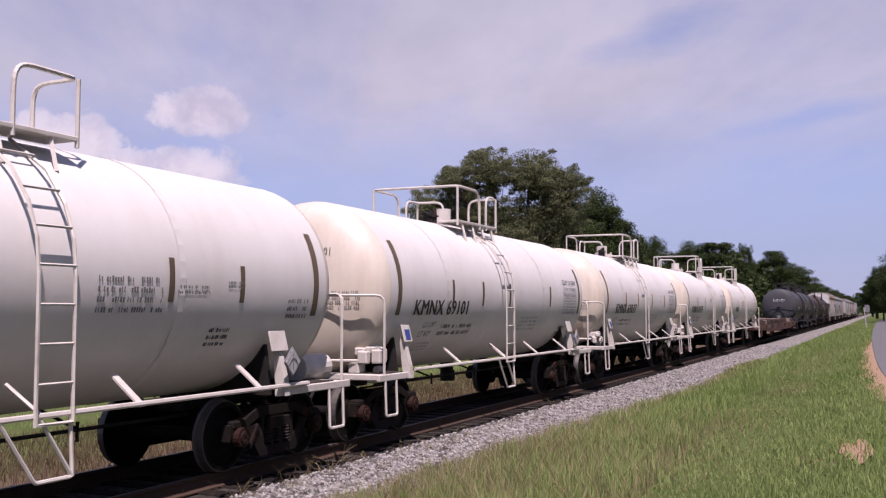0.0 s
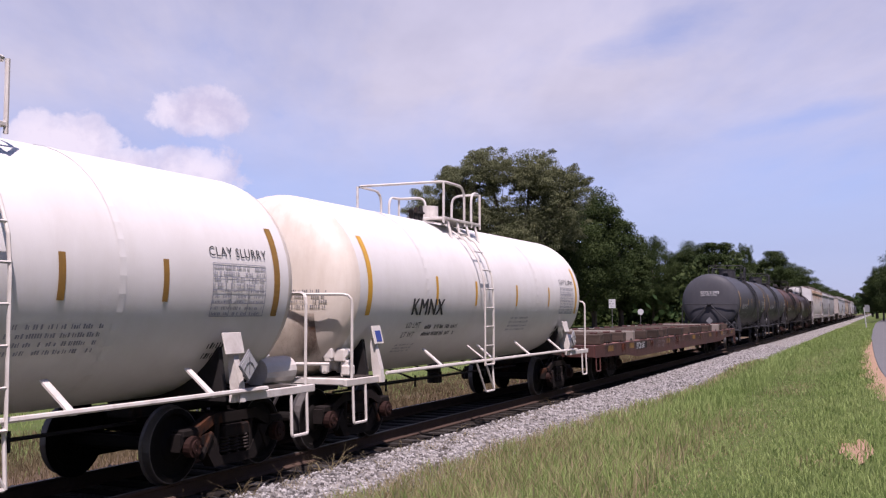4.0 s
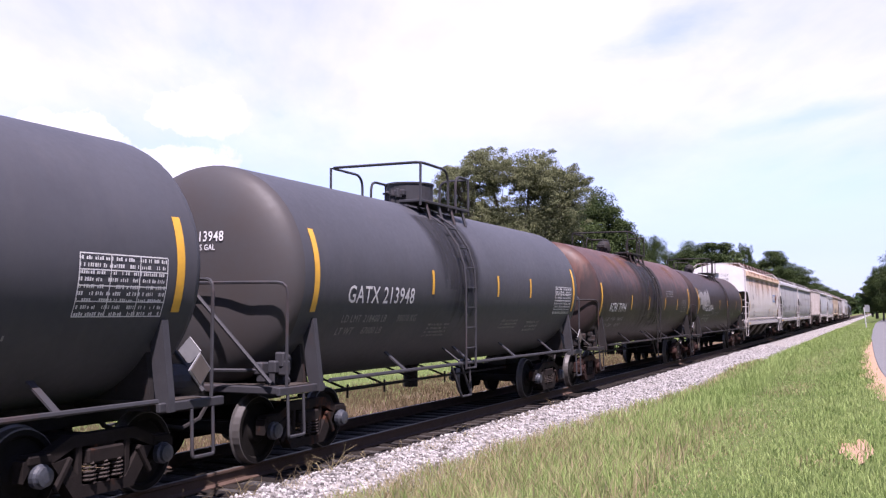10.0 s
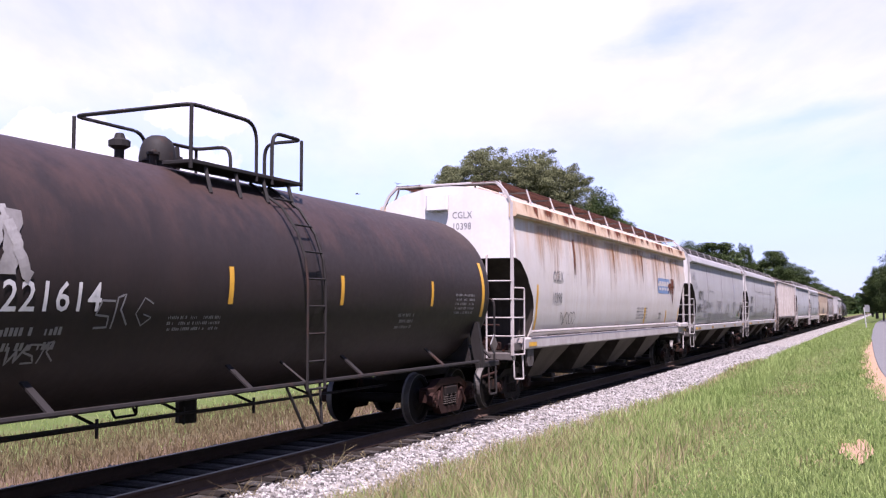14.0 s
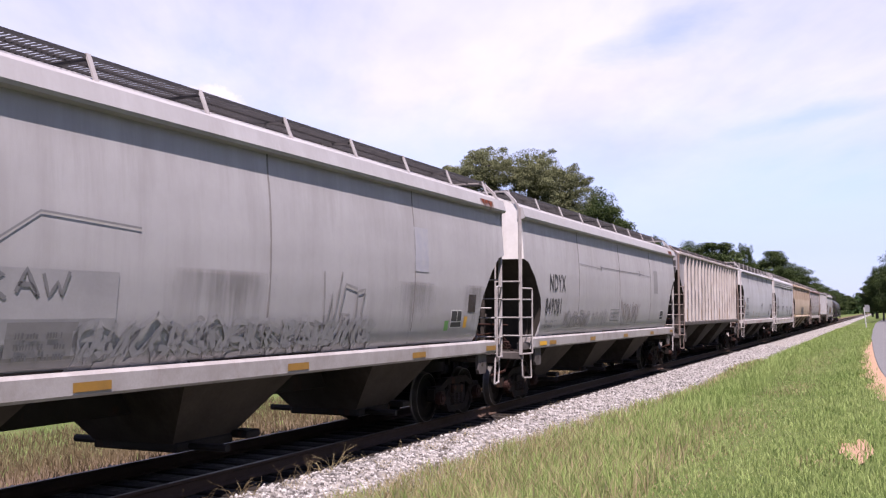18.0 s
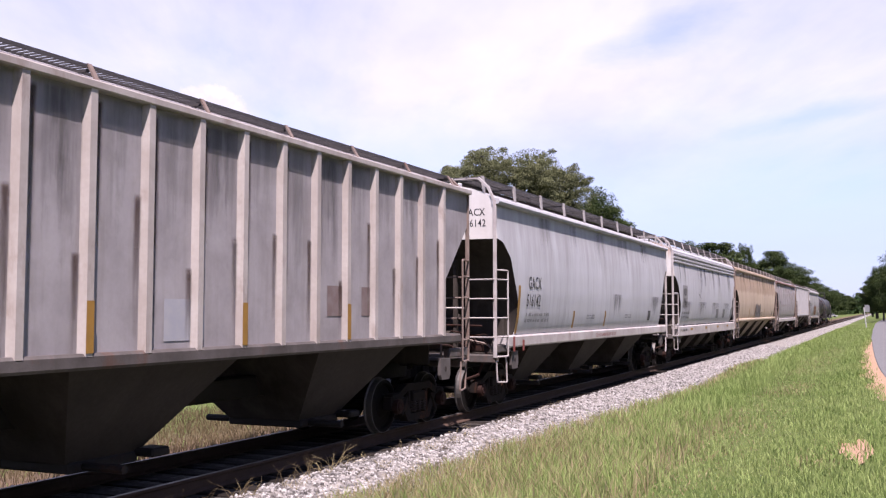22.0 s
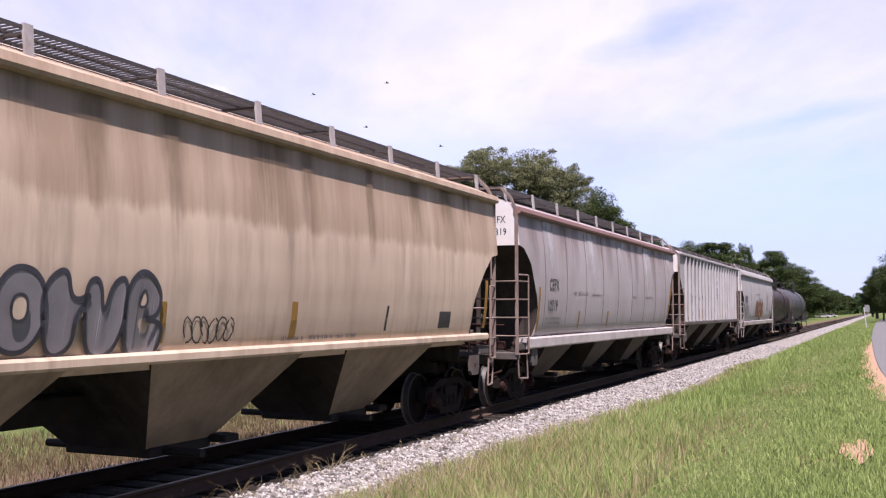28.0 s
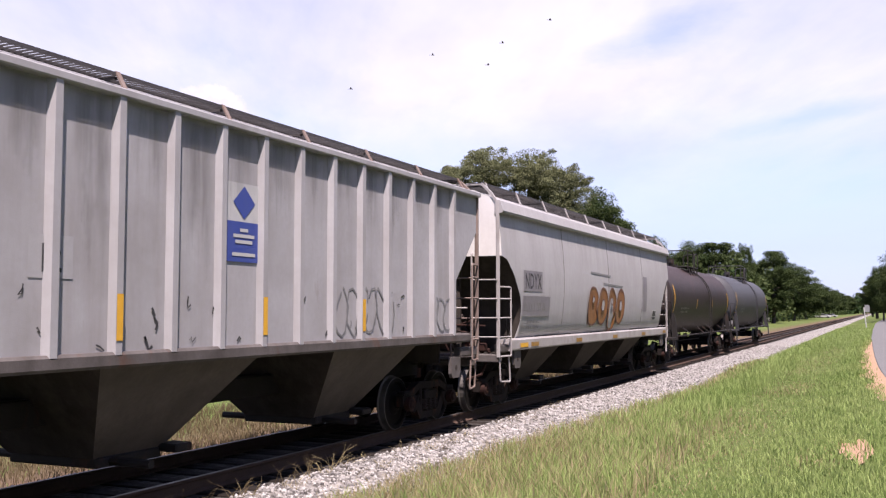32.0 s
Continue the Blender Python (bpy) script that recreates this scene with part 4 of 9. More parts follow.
def build_weeds():
    """Dry weeds that grow at the ends of the sleepers."""
    rng = random.Random(21)
    for k in range(44):
        y = 6.5 + 17 * (k / 44) ** 1.35 + rng.uniform(-0.25, 0.25)
        x = 1.28 + rng.uniform(-0.2, 0.55)
        w = thing("dry_weed", "dry bent brown weed among the sleeper ends", "weed", "weeds along the rail", (x, y, -0.24))
        bm = bmesh.new()
        tall = rng.choice((0.4, 0.6, 0.8, 1.1)) * (1.0 if y < 13 else 0.6)
        for i in range(rng.randint(6, 16)):
            a, l, h = rng.uniform(0, 6.28), rng.uniform(0.04, 0.34) * tall, rng.uniform(0.10, 0.36) * tall
            foot = (rng.uniform(-0.12, 0.12), rng.uniform(-0.12, 0.12), 0)
            p1 = Vector((foot[0] + math.cos(a) * l * 0.45, foot[1] + math.sin(a) * l * 0.45, h * 0.65))
            p2 = Vector((foot[0] + math.cos(a) * l, foot[1] + math.sin(a) * l, h * rng.uniform(0.75, 1.1)))
            rod(bm, foot, p1, 0.0035, 3, 0.0028)
            rod(bm, p1, p2, 0.0028, 3, 0.001)
            if rng.random() < 0.5:
                q = p2 + Vector((rng.uniform(-0.07, 0.07), rng.uniform(-0.07, 0.07), rng.uniform(-0.03, 0.06)))
                rod(bm, p1.lerp(p2, rng.random()), q, 0.0025, 3, 0.001)
        tagged(part("weed_clump", bm, M["straw_far"] if rng.random() < 0.6 else M["straw"], w), kind="stuff")


build_ground()
build_roads()
build_track()
build_stones()
build_grass()
build_weeds()


# ---- trees ----
def tree_meshes(name, seed, height, radius, leaves, clumps, leaf, trunk_r, bare, leaf_material, shape=1.0, limbs=9, puff=(0.17, 0.32)):
    """A trunk with limbs, and a crown of leaf clumps with gaps between them, as one thing at the origin."""
    rng = random.Random(seed)
    nr = np.random.default_rng(seed)
    t = thing("tree", "", "")
    bm = bmesh.new()
    top = height * 0.78
    lean = Vector((rng.uniform(-0.02, 0.02), rng.uniform(-0.02, 0.02), 1))
    rod(bm, (0, 0, -0.6), lean * (height * 0.06), trunk_r * 1.35, 10, trunk_r)
    rod(bm, lean * (height * 0.06), lean * (height * 0.4), trunk_r, 10, trunk_r * 0.75)
    rod(bm, lean * (height * 0.4), lean * top, trunk_r * 0.75, 8, trunk_r * 0.15)
    centres = []
    zc, rz = height * (1 + bare) / 2, height * (1 - bare) / 2
    for i in range(clumps):
        for _ in range(50):
            v = Vector((rng.gauss(0, 1), rng.gauss(0, 1), rng.gauss(0, 1))).normalized() * rng.uniform(0.35, 1.0) ** 0.5
            w = 1.0 - 0.35 * max(0, v.z) * shape
            c = Vector((v.x * radius * w * 0.86, v.y * radius * w * 0.86, zc + v.z * rz * 0.86))
            if all((c - o).length > radius * (0.10 if clumps > 150 else 0.16) for o, _ in centres):
                break
        centres.append((c, radius * rng.uniform(*puff)))
    for i in range(limbs):
        c = centres[rng.randrange(len(centres))][0]
        z0 = rng.uniform(bare * 0.8, 0.6) * height
        a = lean * z0
        mid = a.lerp(c, 0.5) + Vector((0, 0, -0.04 * height))
        rod(bm, a, mid, trunk_r * 0.42, 6, trunk_r * 0.28)
        rod(bm, mid, c, trunk_r * 0.28, 5, trunk_r * 0.08)
    part("trunk", bm, M["bark"], t)
    per = leaves // clumps
    quads = []
    for c, r in centres:
        d = nr.normal(size=(per, 3))
        d /= np.linalg.norm(d, axis=1)[:, None]
        rr = r * (0.45 + 0.62 * nr.random(per) if clumps < 150 else 0.35 + 0.75 * nr.random(per))[:, None]
        p = np.array(c) + d * rr * np.array([1.15, 1.15, 0.8])
        a = nr.normal(size=(per, 3))
        a /= np.linalg.norm(a, axis=1)[:, None]
        b = np.cross(a, d + 0.5 * nr.normal(size=(per, 3)))
        b /= np.linalg.norm(b, axis=1)[:, None] + 1e-6
        s = leaf * nr.uniform(0.6, 1.3, per)[:, None]
        quads.append(np.stack([p - a * s, p + b * s * 0.55, p + a * s, p - b * s * 0.55], 1))
    crown = many("crown", np.concatenate(quads).reshape(-1, 3), 4, leaf_material, t)
    return t


# the oak's crown: across, up and half sizes of each bough's mass of leaves, in metres
BOUGHS = [(2.4, 21.8, 5.0, 3.9, 110), (-3.4, 22.6, 4.0, 3.2, 70), (-8.6, 20.3, 3.4, 2.7, 56), (-12.2, 16.8, 3.6, 3.2, 60), (-5.5, 16.0, 6.5, 4.2, 120), (6.4, 18.6, 4.8, 4.6, 100), (3.5, 14.5, 7.0, 4.2, 120), (-13.4, 12.0, 3.2, 3.2, 50), (-3.0, 11.0, 8.0, 3.4, 110)]


def oak_tree():
    """A spreading oak: forked limbs carry boughs of loose leaf clumps with sky between them."""
    rng, nr = random.Random(5), np.random.default_rng(5)
    t = thing("oak_tree", "tall spreading oak with a broad grey-green crown", "tree", at=(-37.6, 128.7, -0.6), turn=YAW)
    bm = bmesh.new()
    rod(bm, (0, 0, -0.4), (0, 0, 1.6), 0.95, 12, 0.7)
    rod(bm, (0, 0, 1.6), (0.2, 0, 7.0), 0.7, 10, 0.5)
    clumps = []
    for u, z, ru, rz, n in BOUGHS:
        fork = Vector((0.2 + u * 0.1, rng.uniform(-0.4, 0.4), min(6.5 + rng.uniform(-1.5, 0.8), z - 3)))
        heart = Vector((u, rng.uniform(-3, 3), z - rz * 0.3))
        bend = fork.lerp(heart, 0.55) + Vector((0, 0, 0.8))
        rod(bm, fork, bend, 0.42, 7, 0.26)
        rod(bm, bend, heart, 0.26, 6, 0.12)
        for k in range(n):
            d = Vector((rng.gauss(0, 1), rng.gauss(0, 1), rng.gauss(0, 0.9))).normalized() * rng.uniform(0.3, 1.06)
            c = heart + Vector((d.x * ru, d.y * 5.5, rz * 0.3 + d.z * rz))
            clumps.append((c, rng.choice((0.4, 0.55, 0.7, 0.9))))
            if k % 6 == 0:
                rod(bm, bend.lerp(heart, rng.random()), c, 0.10, 4, 0.03)
    part("trunk", bm, M["bark"], t)
    quads = []
    for c, r in clumps:
        n = int(800 * r * r)
        d = nr.normal(size=(n, 3))
        d /= np.linalg.norm(d, axis=1)[:, None]
        p = np.array(c) + d * (r * nr.random(n) ** 0.45)[:, None] * np.array([1.25, 1.25, 0.75])
        a = nr.normal(size=(n, 3))
        a /= np.linalg.norm(a, axis=1)[:, None]
        b = np.cross(a, d + 0.5 * nr.normal(size=(n, 3)))
        b /= np.linalg.norm(b, axis=1)[:, None] + 1e-6
        q = 0.10 * nr.uniform(0.6, 1.3, n)[:, None]
        quads.append(np.stack([p - a * q, p + b * q * 0.6, p + a * q, p - b * q * 0.6], 1))
    # loose sprays that fill out each bough
    for u, z, ru, rz, n in BOUGHS:
        n *= 100
        p = nr.normal(size=(n, 3))
        p *= (0.92 * nr.random(n) ** 0.5 / np.linalg.norm(p, axis=1))[:, None]
        p = p * np.array([ru, 5.2, rz]) + np.array([u, 0, z])
        a = nr.normal(size=(n, 3))
        a /= np.linalg.norm(a, axis=1)[:, None]
        b = np.cross(a, nr.normal(size=(n, 3)))
        b /= np.linalg.norm(b, axis=1)[:, None] + 1e-6
        q = 0.10 * nr.uniform(0.6, 1.3, n)[:, None]
        quads.append(np.stack([p - a * q, p + b * q * 0.6, p + a * q, p - b * q * 0.6], 1))
    many("crown", np.concatenate(quads).reshape(-1, 3), 4, M["leaf_oak"], t)
    site(t)


def build_trees():
    oak_tree()
    kinds = [tree_meshes("tree", 20 + i, 14.0, r, 52000, n * 3, 0.10, 0.26, bare, M["leaf_dark"], sh, 8, (0.13, 0.27))
             for i, (r, n, bare, sh) in enumerate(((4.4, 42, 0.06, 0.8), (3.6, 34, 0.05, 1.2), (5.2, 46, 0.08, 0.5)))]
    stands = [
        ([(-128.5, 141.6, 10.0, 4.2), (-116.2, 141.6, 13.4, 4.1), (-109.2, 142.5, 12.2, 3.1), (-113.6, 153.7, 11.5, 4.3), (-101.5, 148.1, 13.1, 4.7), (-99.6, 154.4, 12.1, 4.6),
          (-89.2, 149.2, 13.4, 5.3), (-85.8, 155.1, 12.5, 5.2), (-79.2, 152.6, 12.8, 4.9), (-76.2, 157.1, 12.5, 5.1), (-93, 162, 13.0, 6.0), (-70, 165, 12.8, 5.5), (-105, 165, 12, 5.5)],
         "dark green tree in the wood behind the buildings", "trees of the wood"),
        ([(-59.0, 134.2, 13.9, 4.1), (-55.5, 133.9, 14.5, 5.2), (-50.4, 131.5, 16.2, 6.0), (-52.4, 145.8, 16.4, 6.5), (-35.4, 142.4, 18.6, 6.2), (-31.7, 148.4, 20.6, 5.0),
          (-29.8, 158.0, 17.2, 4.6), (-66.6, 147.2, 13.2, 4.8), (-45.6, 156.5, 18.9, 6.7), (-62, 158, 14, 6), (-43.8, 125.9, 10.5, 4.2), (-40.0, 126.5, 9.0, 4.2), (-36.0, 130.0, 11.0, 5.0)],
         "dark green shade tree on the lawn by the oak", "trees of the grove"),
        ([(-28.1, 175.2, 14.4, 3.6), (-24.3, 187.8, 13.6, 3.8), (-18.4, 185.0, 13.9, 5.4), (-15.1, 199.5, 14.4, 1.9), (-24.4, 204.2, 13.7, 6.9), (-11.5, 216.3, 13.9, 4.3),
          (-18.0, 224.3, 12.1, 5.4), (-12, 276.4, 13.3, 6), (-12, 320.6, 11.8, 6), (-13, 430.5, 11.7, 7), (-13, 562.2, 12.0, 7), (-13, 759.3, 12.5, 8.1), (-22, 250, 13, 7), (-20, 360, 13, 7), (-36, 190, 13, 6)],
         "green tree on the far bank of the track", "trees along the track"),
        ([(9.5, 196, 10.2, 2.6), (13.5, 178, 13.0, 4.2), (8.4, 262, 10.4, 3.6), (17.5, 150, 13.5, 5.0), (7.0, 380, 9.5, 3.4), (13, 230, 12, 5), (6.0, 520, 10.5, 4.0), (6.0, 720, 11.5, 5), (18, 205, 13, 6), (24, 120, 15, 6)],
         "green tree beside the road", "trees along the road")]
    i = 0
    used = set()
    for rows, label, group in stands:
        for x, y, h, r in rows:
            k = i % 3
            src = kinds[k]
            rad = (4.4, 3.6, 5.2)[k]
            o = src if k not in used else copy_thing(src, Matrix())
            used.add(k)
            o.matrix_basis = pose(x, y, -0.6 if x < 0 else 0.1, 0, 0, (i * 77) % 360) @ Matrix.Diagonal((r * 1.3 / rad, r * 1.3 / rad, h * (1.2 if "bank" in label else 1.1) / 14.0, 1))
            site(tagged(o, label, "tree", group))
            i += 1
    # the woods far off, as one mass of leaves on both sides
    nr = np.random.default_rng(77)
    n = 96000
    side = nr.random(n)
    y = np.where(side < 0.45, nr.uniform(165, 1500, n) , nr.uniform(175, 520, n))
    x = np.where(side < 0.25, -14 - 26 * nr.random(n), np.where(side < 0.45, 17 + 25 * nr.random(n), nr.uniform(-190, -14, n)))
    # unseen trees added along the road behind the camera, to block low sky light
    back = nr.random(n) < 0.30
    x = np.where(back, 19 + 14 * nr.random(n), x)
    y = np.where(back, nr.uniform(-90, 160, n), y)
    # and it closes the view where the line bends away
    shut = ~back & (nr.random(n) < 0.14)
    x = np.where(shut, nr.uniform(-120, 110, n), x)
    y = np.where(shut, nr.uniform(820, 900, n), y)
    top = np.where(back | shut, 6.0, 0.0) + 6.5 + 3.5 * np.sin(x * 0.31 + y * 0.05) * np.cos(y * 0.09) + 2.0 * np.sin(x * 0.9 + y * 0.33)
    z = -0.6 + top * nr.random(n) ** 0.6
    p = np.stack([x, y, z], 1)
    a = nr.normal(size=(n, 3))
    a /= np.linalg.norm(a, axis=1)[:, None]
    b = np.cross(a, nr.normal(size=(n, 3)))
    b /= np.linalg.norm(b, axis=1)[:, None]
    s = (0.5 + y / 700)[:, None] * nr.uniform(0.6, 1.2, n)[:, None]
    q = np.stack([p - a * s, p + b * s * 0.6, p + a * s, p - b * s * 0.6], 1)
    m = 44000
    ux = nr.uniform(-140, -22, m)
    uy = 150 + 0.10 * (ux + 140) + nr.uniform(0, 12, m) + np.maximum(0, ux + 45) * 1.3
    uz = -0.6 + (5.2 + 2.0 * np.sin(ux * 0.5) + 1.2 * np.sin(ux * 1.7)) * nr.random(m) ** 0.8
    vy = 168 + 560 * nr.random(m) ** 1.6
    vx = -11.5 - 12 * nr.random(m)
    vz = -0.6 + (8.5 + 2.0 * np.sin(vy * 0.16) + 1.2 * np.sin(vy * 0.61 + vx)) * nr.random(m) ** 0.7
    verge = nr.random(m) < 0.42
    ux, uy, uz = np.where(verge, vx, ux), np.where(verge, vy, uy), np.where(verge, vz, uz)
    up = np.stack([ux, uy, uz], 1)
    a = nr.normal(size=(m, 3))
    a /= np.linalg.norm(a, axis=1)[:, None]
    b = np.cross(a, nr.normal(size=(m, 3)))
    b /= np.linalg.norm(b, axis=1)[:, None]
    s = 0.5 * nr.uniform(0.6, 1.2, m)[:, None]
    uq = np.stack([up - a * s, up + b * s * 0.6, up + a * s, up - b * s * 0.6], 1)
    tagged(many("undergrowth", uq.reshape(-1, 3), 4, M["leaf_dark"]), "dark undergrowth at the foot of the wood", "bushes", kind="stuff")
    tagged(many("far_woods", q.reshape(-1, 3), 4, M["leaf_far"]), "far green woods on both sides of the line, plus unseen trees behind the camera", "woods", kind="stuff")


build_trees()


# ---- the walled compound across the road ----
def slab(name, x0, x1, y0, y1, z0, z1, material, parent, label=""):
    bm = bmesh.new()
    box(bm, ((x0 + x1) / 2, (y0 + y1) / 2, (z0 + z1) / 2), (x1 - x0, y1 - y0, z1 - z0))
    return part(name, bm, material, parent, label)


def slot_window(b, x, y, z, w, h, face):
    """A narrow window: a frame proud of the wall and a dark pane set in it."""
    bm = bmesh.new()
    t = 0.07
    for dy, dz, sy, sz in ((0, h / 2, w + 2 * t, t), (0, -h / 2, w + 2 * t, t), (w / 2, 0, t, h), (-w / 2, 0, t, h)):
        box(bm, (x + 0.02, y + dy, z + dz) if face == "x" else (x + dy, y - 0.02, z + dz), (0.10, sy, sz) if face == "x" else (sy, 0.10, sz))
    f = part("window", bm, M["brick"], b)
    bm = bmesh.new()
    box(bm, (x + 0.012, y, z) if face == "x" else (x, y - 0.012, z), (0.03, w, h) if face == "x" else (w, 0.03, h))
    part("pane", bm, M["dark_glass"], f)


def build_compound():
    g = -0.62
    b = site(thing("detention_building", "low cream and tan brick building with flat white-edged roofs", "building"))
    # main block with a deep roof band over recessed bays
    slab("wall", -90, -51.4, 66.0, 84, g, 3.9, M["stucco"], b)
    slab("roof_band", -90.3, -51.0, 63.0, 74.0, 3.35, 4.85, M["stucco"], b, "cream roof band over the recessed bays")
    slab("roof_edge", -90.4, -50.9, 62.9, 74.1, 4.85, 5.05, M["white_wall"], b, "white metal roof edge")
    for x0, x1 in ((-58.6, -57.6), (-55.9, -53.2), (-66, -61.8)):
        slab("pier", x0, x1, 63.2, 66.2, g, 3.35, M["stucco"], b)
    for x0, x1 in ((-57.6, -55.9), (-53.2, -51.4), (-61.8, -58.6)):
        for k in range(int((x1 - x0) / 0.3)):
            bm = bmesh.new()
            rod(bm, (x0 + 0.12 + k * 0.3, 63.6, g), (x0 + 0.12 + k * 0.3, 63.6, 3.3), 0.03, 4)
            part("window_bar", bm, M["black_steel"], b)
        # a dark sheet across the back of each recess
        slab("recess_pane", x0 + 0.1, x1 - 0.1, 65.93, 65.99, g + 0.5, 3.0, M["dark_glass"], b)
    # tan brick wing that faces the road
    slab("wing_wall", -51.3, -48.2, 62.7, 73.2, g, 3.95, M["brick"], b, "tan brick wing")
    slab("wing_edge", -51.4, -48.1, 62.6, 73.3, 3.95, 4.08, M["stucco"], b)
    for y in (63.4, 65.6, 66.4, 68.4, 69.1, 70.7, 71.4):
        slot_window(b, -48.2, y, 2.35, 0.36, 1.25, "x")
        slot_window(b, -48.2, y, 0.35, 0.36, 0.9, "x")
    for y in (64.5, 69.8, 72.9):
        bm = bmesh.new()
        rod(bm, (-48.0, y, g), (-48.0, y, 3.6), 0.07, 8)
        box(bm, (-48.0, y, 3.65), (0.26, 0.26, 0.3), 0.03)
        part("downpipe", bm, M["white_wall"], b, "white downpipe with a square head")
    bm = bmesh.new()
    rod(bm, (-54.5, 62.9, g), (-54.5, 62.9, 4.8), 0.12, 10)
    part("downpipe", bm, M["white_wall"], b)
    # far blocks
    slab("far_wall", -58.6, -51.0, 84.0, 100, g, 5.0, M["stucco"], b)
    slab("far_edge", -58.7, -50.9, 83.9, 100.1, 5.0, 5.2, M["white_wall"], b)
    # a flat dark sheet on the wall stands for a shaded recess
    slab("far_recess", -57.0, -54.4, 83.92, 83.99, g, 3.6, M["dark_glass"], b)
    slab("end_wall", -51.0, -49.7, 86.0, 97, g, 4.0, M["brick"], b)
    slab("end_edge", -51.1, -49.6, 85.9, 97.1, 4.0, 4.2, M["white_wall"], b)
    # roof plant
    for x, y, z, sx, sy, sz in ((-59.8, 70.4, 5.05, 2.8, 2.4, 1.3), (-63.5, 70, 5.05, 1.6, 2.0, 0.8), (-53.3, 72, 5.05, 1.5, 1.5, 1.0), (-55.6, 72.5, 5.05, 1.2, 1.2, 0.5)):
        u = thing("roof_unit", "grey air-conditioning unit on the flat roof", "air conditioner", "roof units", (x, y, z))
        site(u)
        bm = bmesh.new()
        box(bm, (0, 0, sz / 2), (sx, sy, sz), 0.05)
        part("casing", bm, M["sign_white"], u)
        for k in range(5):
            bm = bmesh.new()
            box(bm, (0, -sy / 2 - 0.01, sz * (0.3 + 0.1 * k)), (sx * 0.8, 0.03, 0.04))
            part("louvre", bm, M["black_steel"], u)
        bm = bmesh.new()
        rod(bm, (0, 0, sz), (0, 0, sz + 0.15), min(sx, sy) * 0.35, 16)
        part("fan_guard", bm, M["black_steel"], u)


def chain_link():
    """Woven wire: thin crossed strands with open air between them."""
    m = bpy.data.materials.new("chain link fabric")
    m.use_nodes = True
    b = Nodes(m.node_tree)
    pos = b.node("ShaderNodeTexCoord").outputs["Object"]
    x = b.node("ShaderNodeSeparateXYZ", {0: pos})
    d1 = b.math("FRACT", b.math("MULTIPLY", b.math("ADD", x.outputs[1], x.outputs[2]), 12.0))
    d2 = b.math("FRACT", b.math("MULTIPLY", b.math("SUBTRACT", x.outputs[1], x.outputs[2]), 12.0))
    wire = b.math("MAXIMUM", b.math("LESS_THAN", d1, 0.17), b.math("LESS_THAN", d2, 0.17))
    sh = b.node("ShaderNodeBsdfPrincipled", {"Base Color": (0.20, 0.175, 0.165, 1), "Roughness": 0.6})
    air = b.node("ShaderNodeBsdfTransparent")
    mixed = b.node("ShaderNodeMixShader", {0: wire, 1: air.outputs[0], 2: sh.outputs[0]})
    b.node("ShaderNodeOutputMaterial", {"Surface": mixed.outputs[0]})
    return m


def build_fences():
    fabric = chain_link()
    h, bay = 2.55, 3.0
    first = {}
    def bay_parts(f, m):
        made = []
        for name, material in (("post", M["fence_steel"]), ("fabric", fabric), ("top_rail", M["fence_steel"]), ("wire_coil", M["wire"]), ("low_coil", M["wire"])):
            if name not in first:
                bm = bmesh.new()
                if name == "post":
                    rod(bm, (0, 0, 0), (0, 0, h + 0.35), 0.045, 8)
                    rod(bm, (0, 0, h), (0.3, 0, h + 0.4), 0.02, 4)
                elif name == "fabric":
                    q = [bm.verts.new(p) for p in ((0, 0, 0.03), (0, bay, 0.03), (0, bay, h), (0, 0, h))]
                    bm.faces.new(q)
                elif name == "top_rail":
                    rod(bm, (0, 0, h), (0, bay, h), 0.028, 6)
                else:
                    zc, xc, r = (h + 0.12, 0.12, 0.26) if name == "wire_coil" else (h - 0.75, 0.2, 0.24)
                    pts = [(xc + r * math.cos(a), bay * k / 60, zc + r * math.sin(a)) for k in range(61) for a in (k * 0.94,)]
                    for a, c in zip(pts, pts[1:]):
                        rod(bm, a, c, 0.012, 3)
                first[name] = part(name, bm, material, f, "coiled razor wire" if "coil" in name else "")
                o = first[name]
            else:
                o = again(name, first[name], f)
            o.matrix_basis = m
            made.append(o)
    for x, y0, y1, label in ((-37.0, -20, 91, "tall chain-link fence topped with coiled razor wire"), (-42.0, -20, 96, "inner chain-link fence with razor wire before the building")):
        f = site(thing("security_fence", label, "fence", "compound fences"))
        n = int((y1 - y0) / bay)
        for k in range(n):
            bay_parts(f, pose(x, y0 + k * bay, -0.62))
        f2 = site(thing("security_fence", "return of the chain-link fence with razor wire", "fence", "compound fences"))
        for k in range(10):
            bay_parts(f2, pose(x, y0 + n * bay, -0.62, 0, 0, 90) @ pose(0, k * bay, 0))


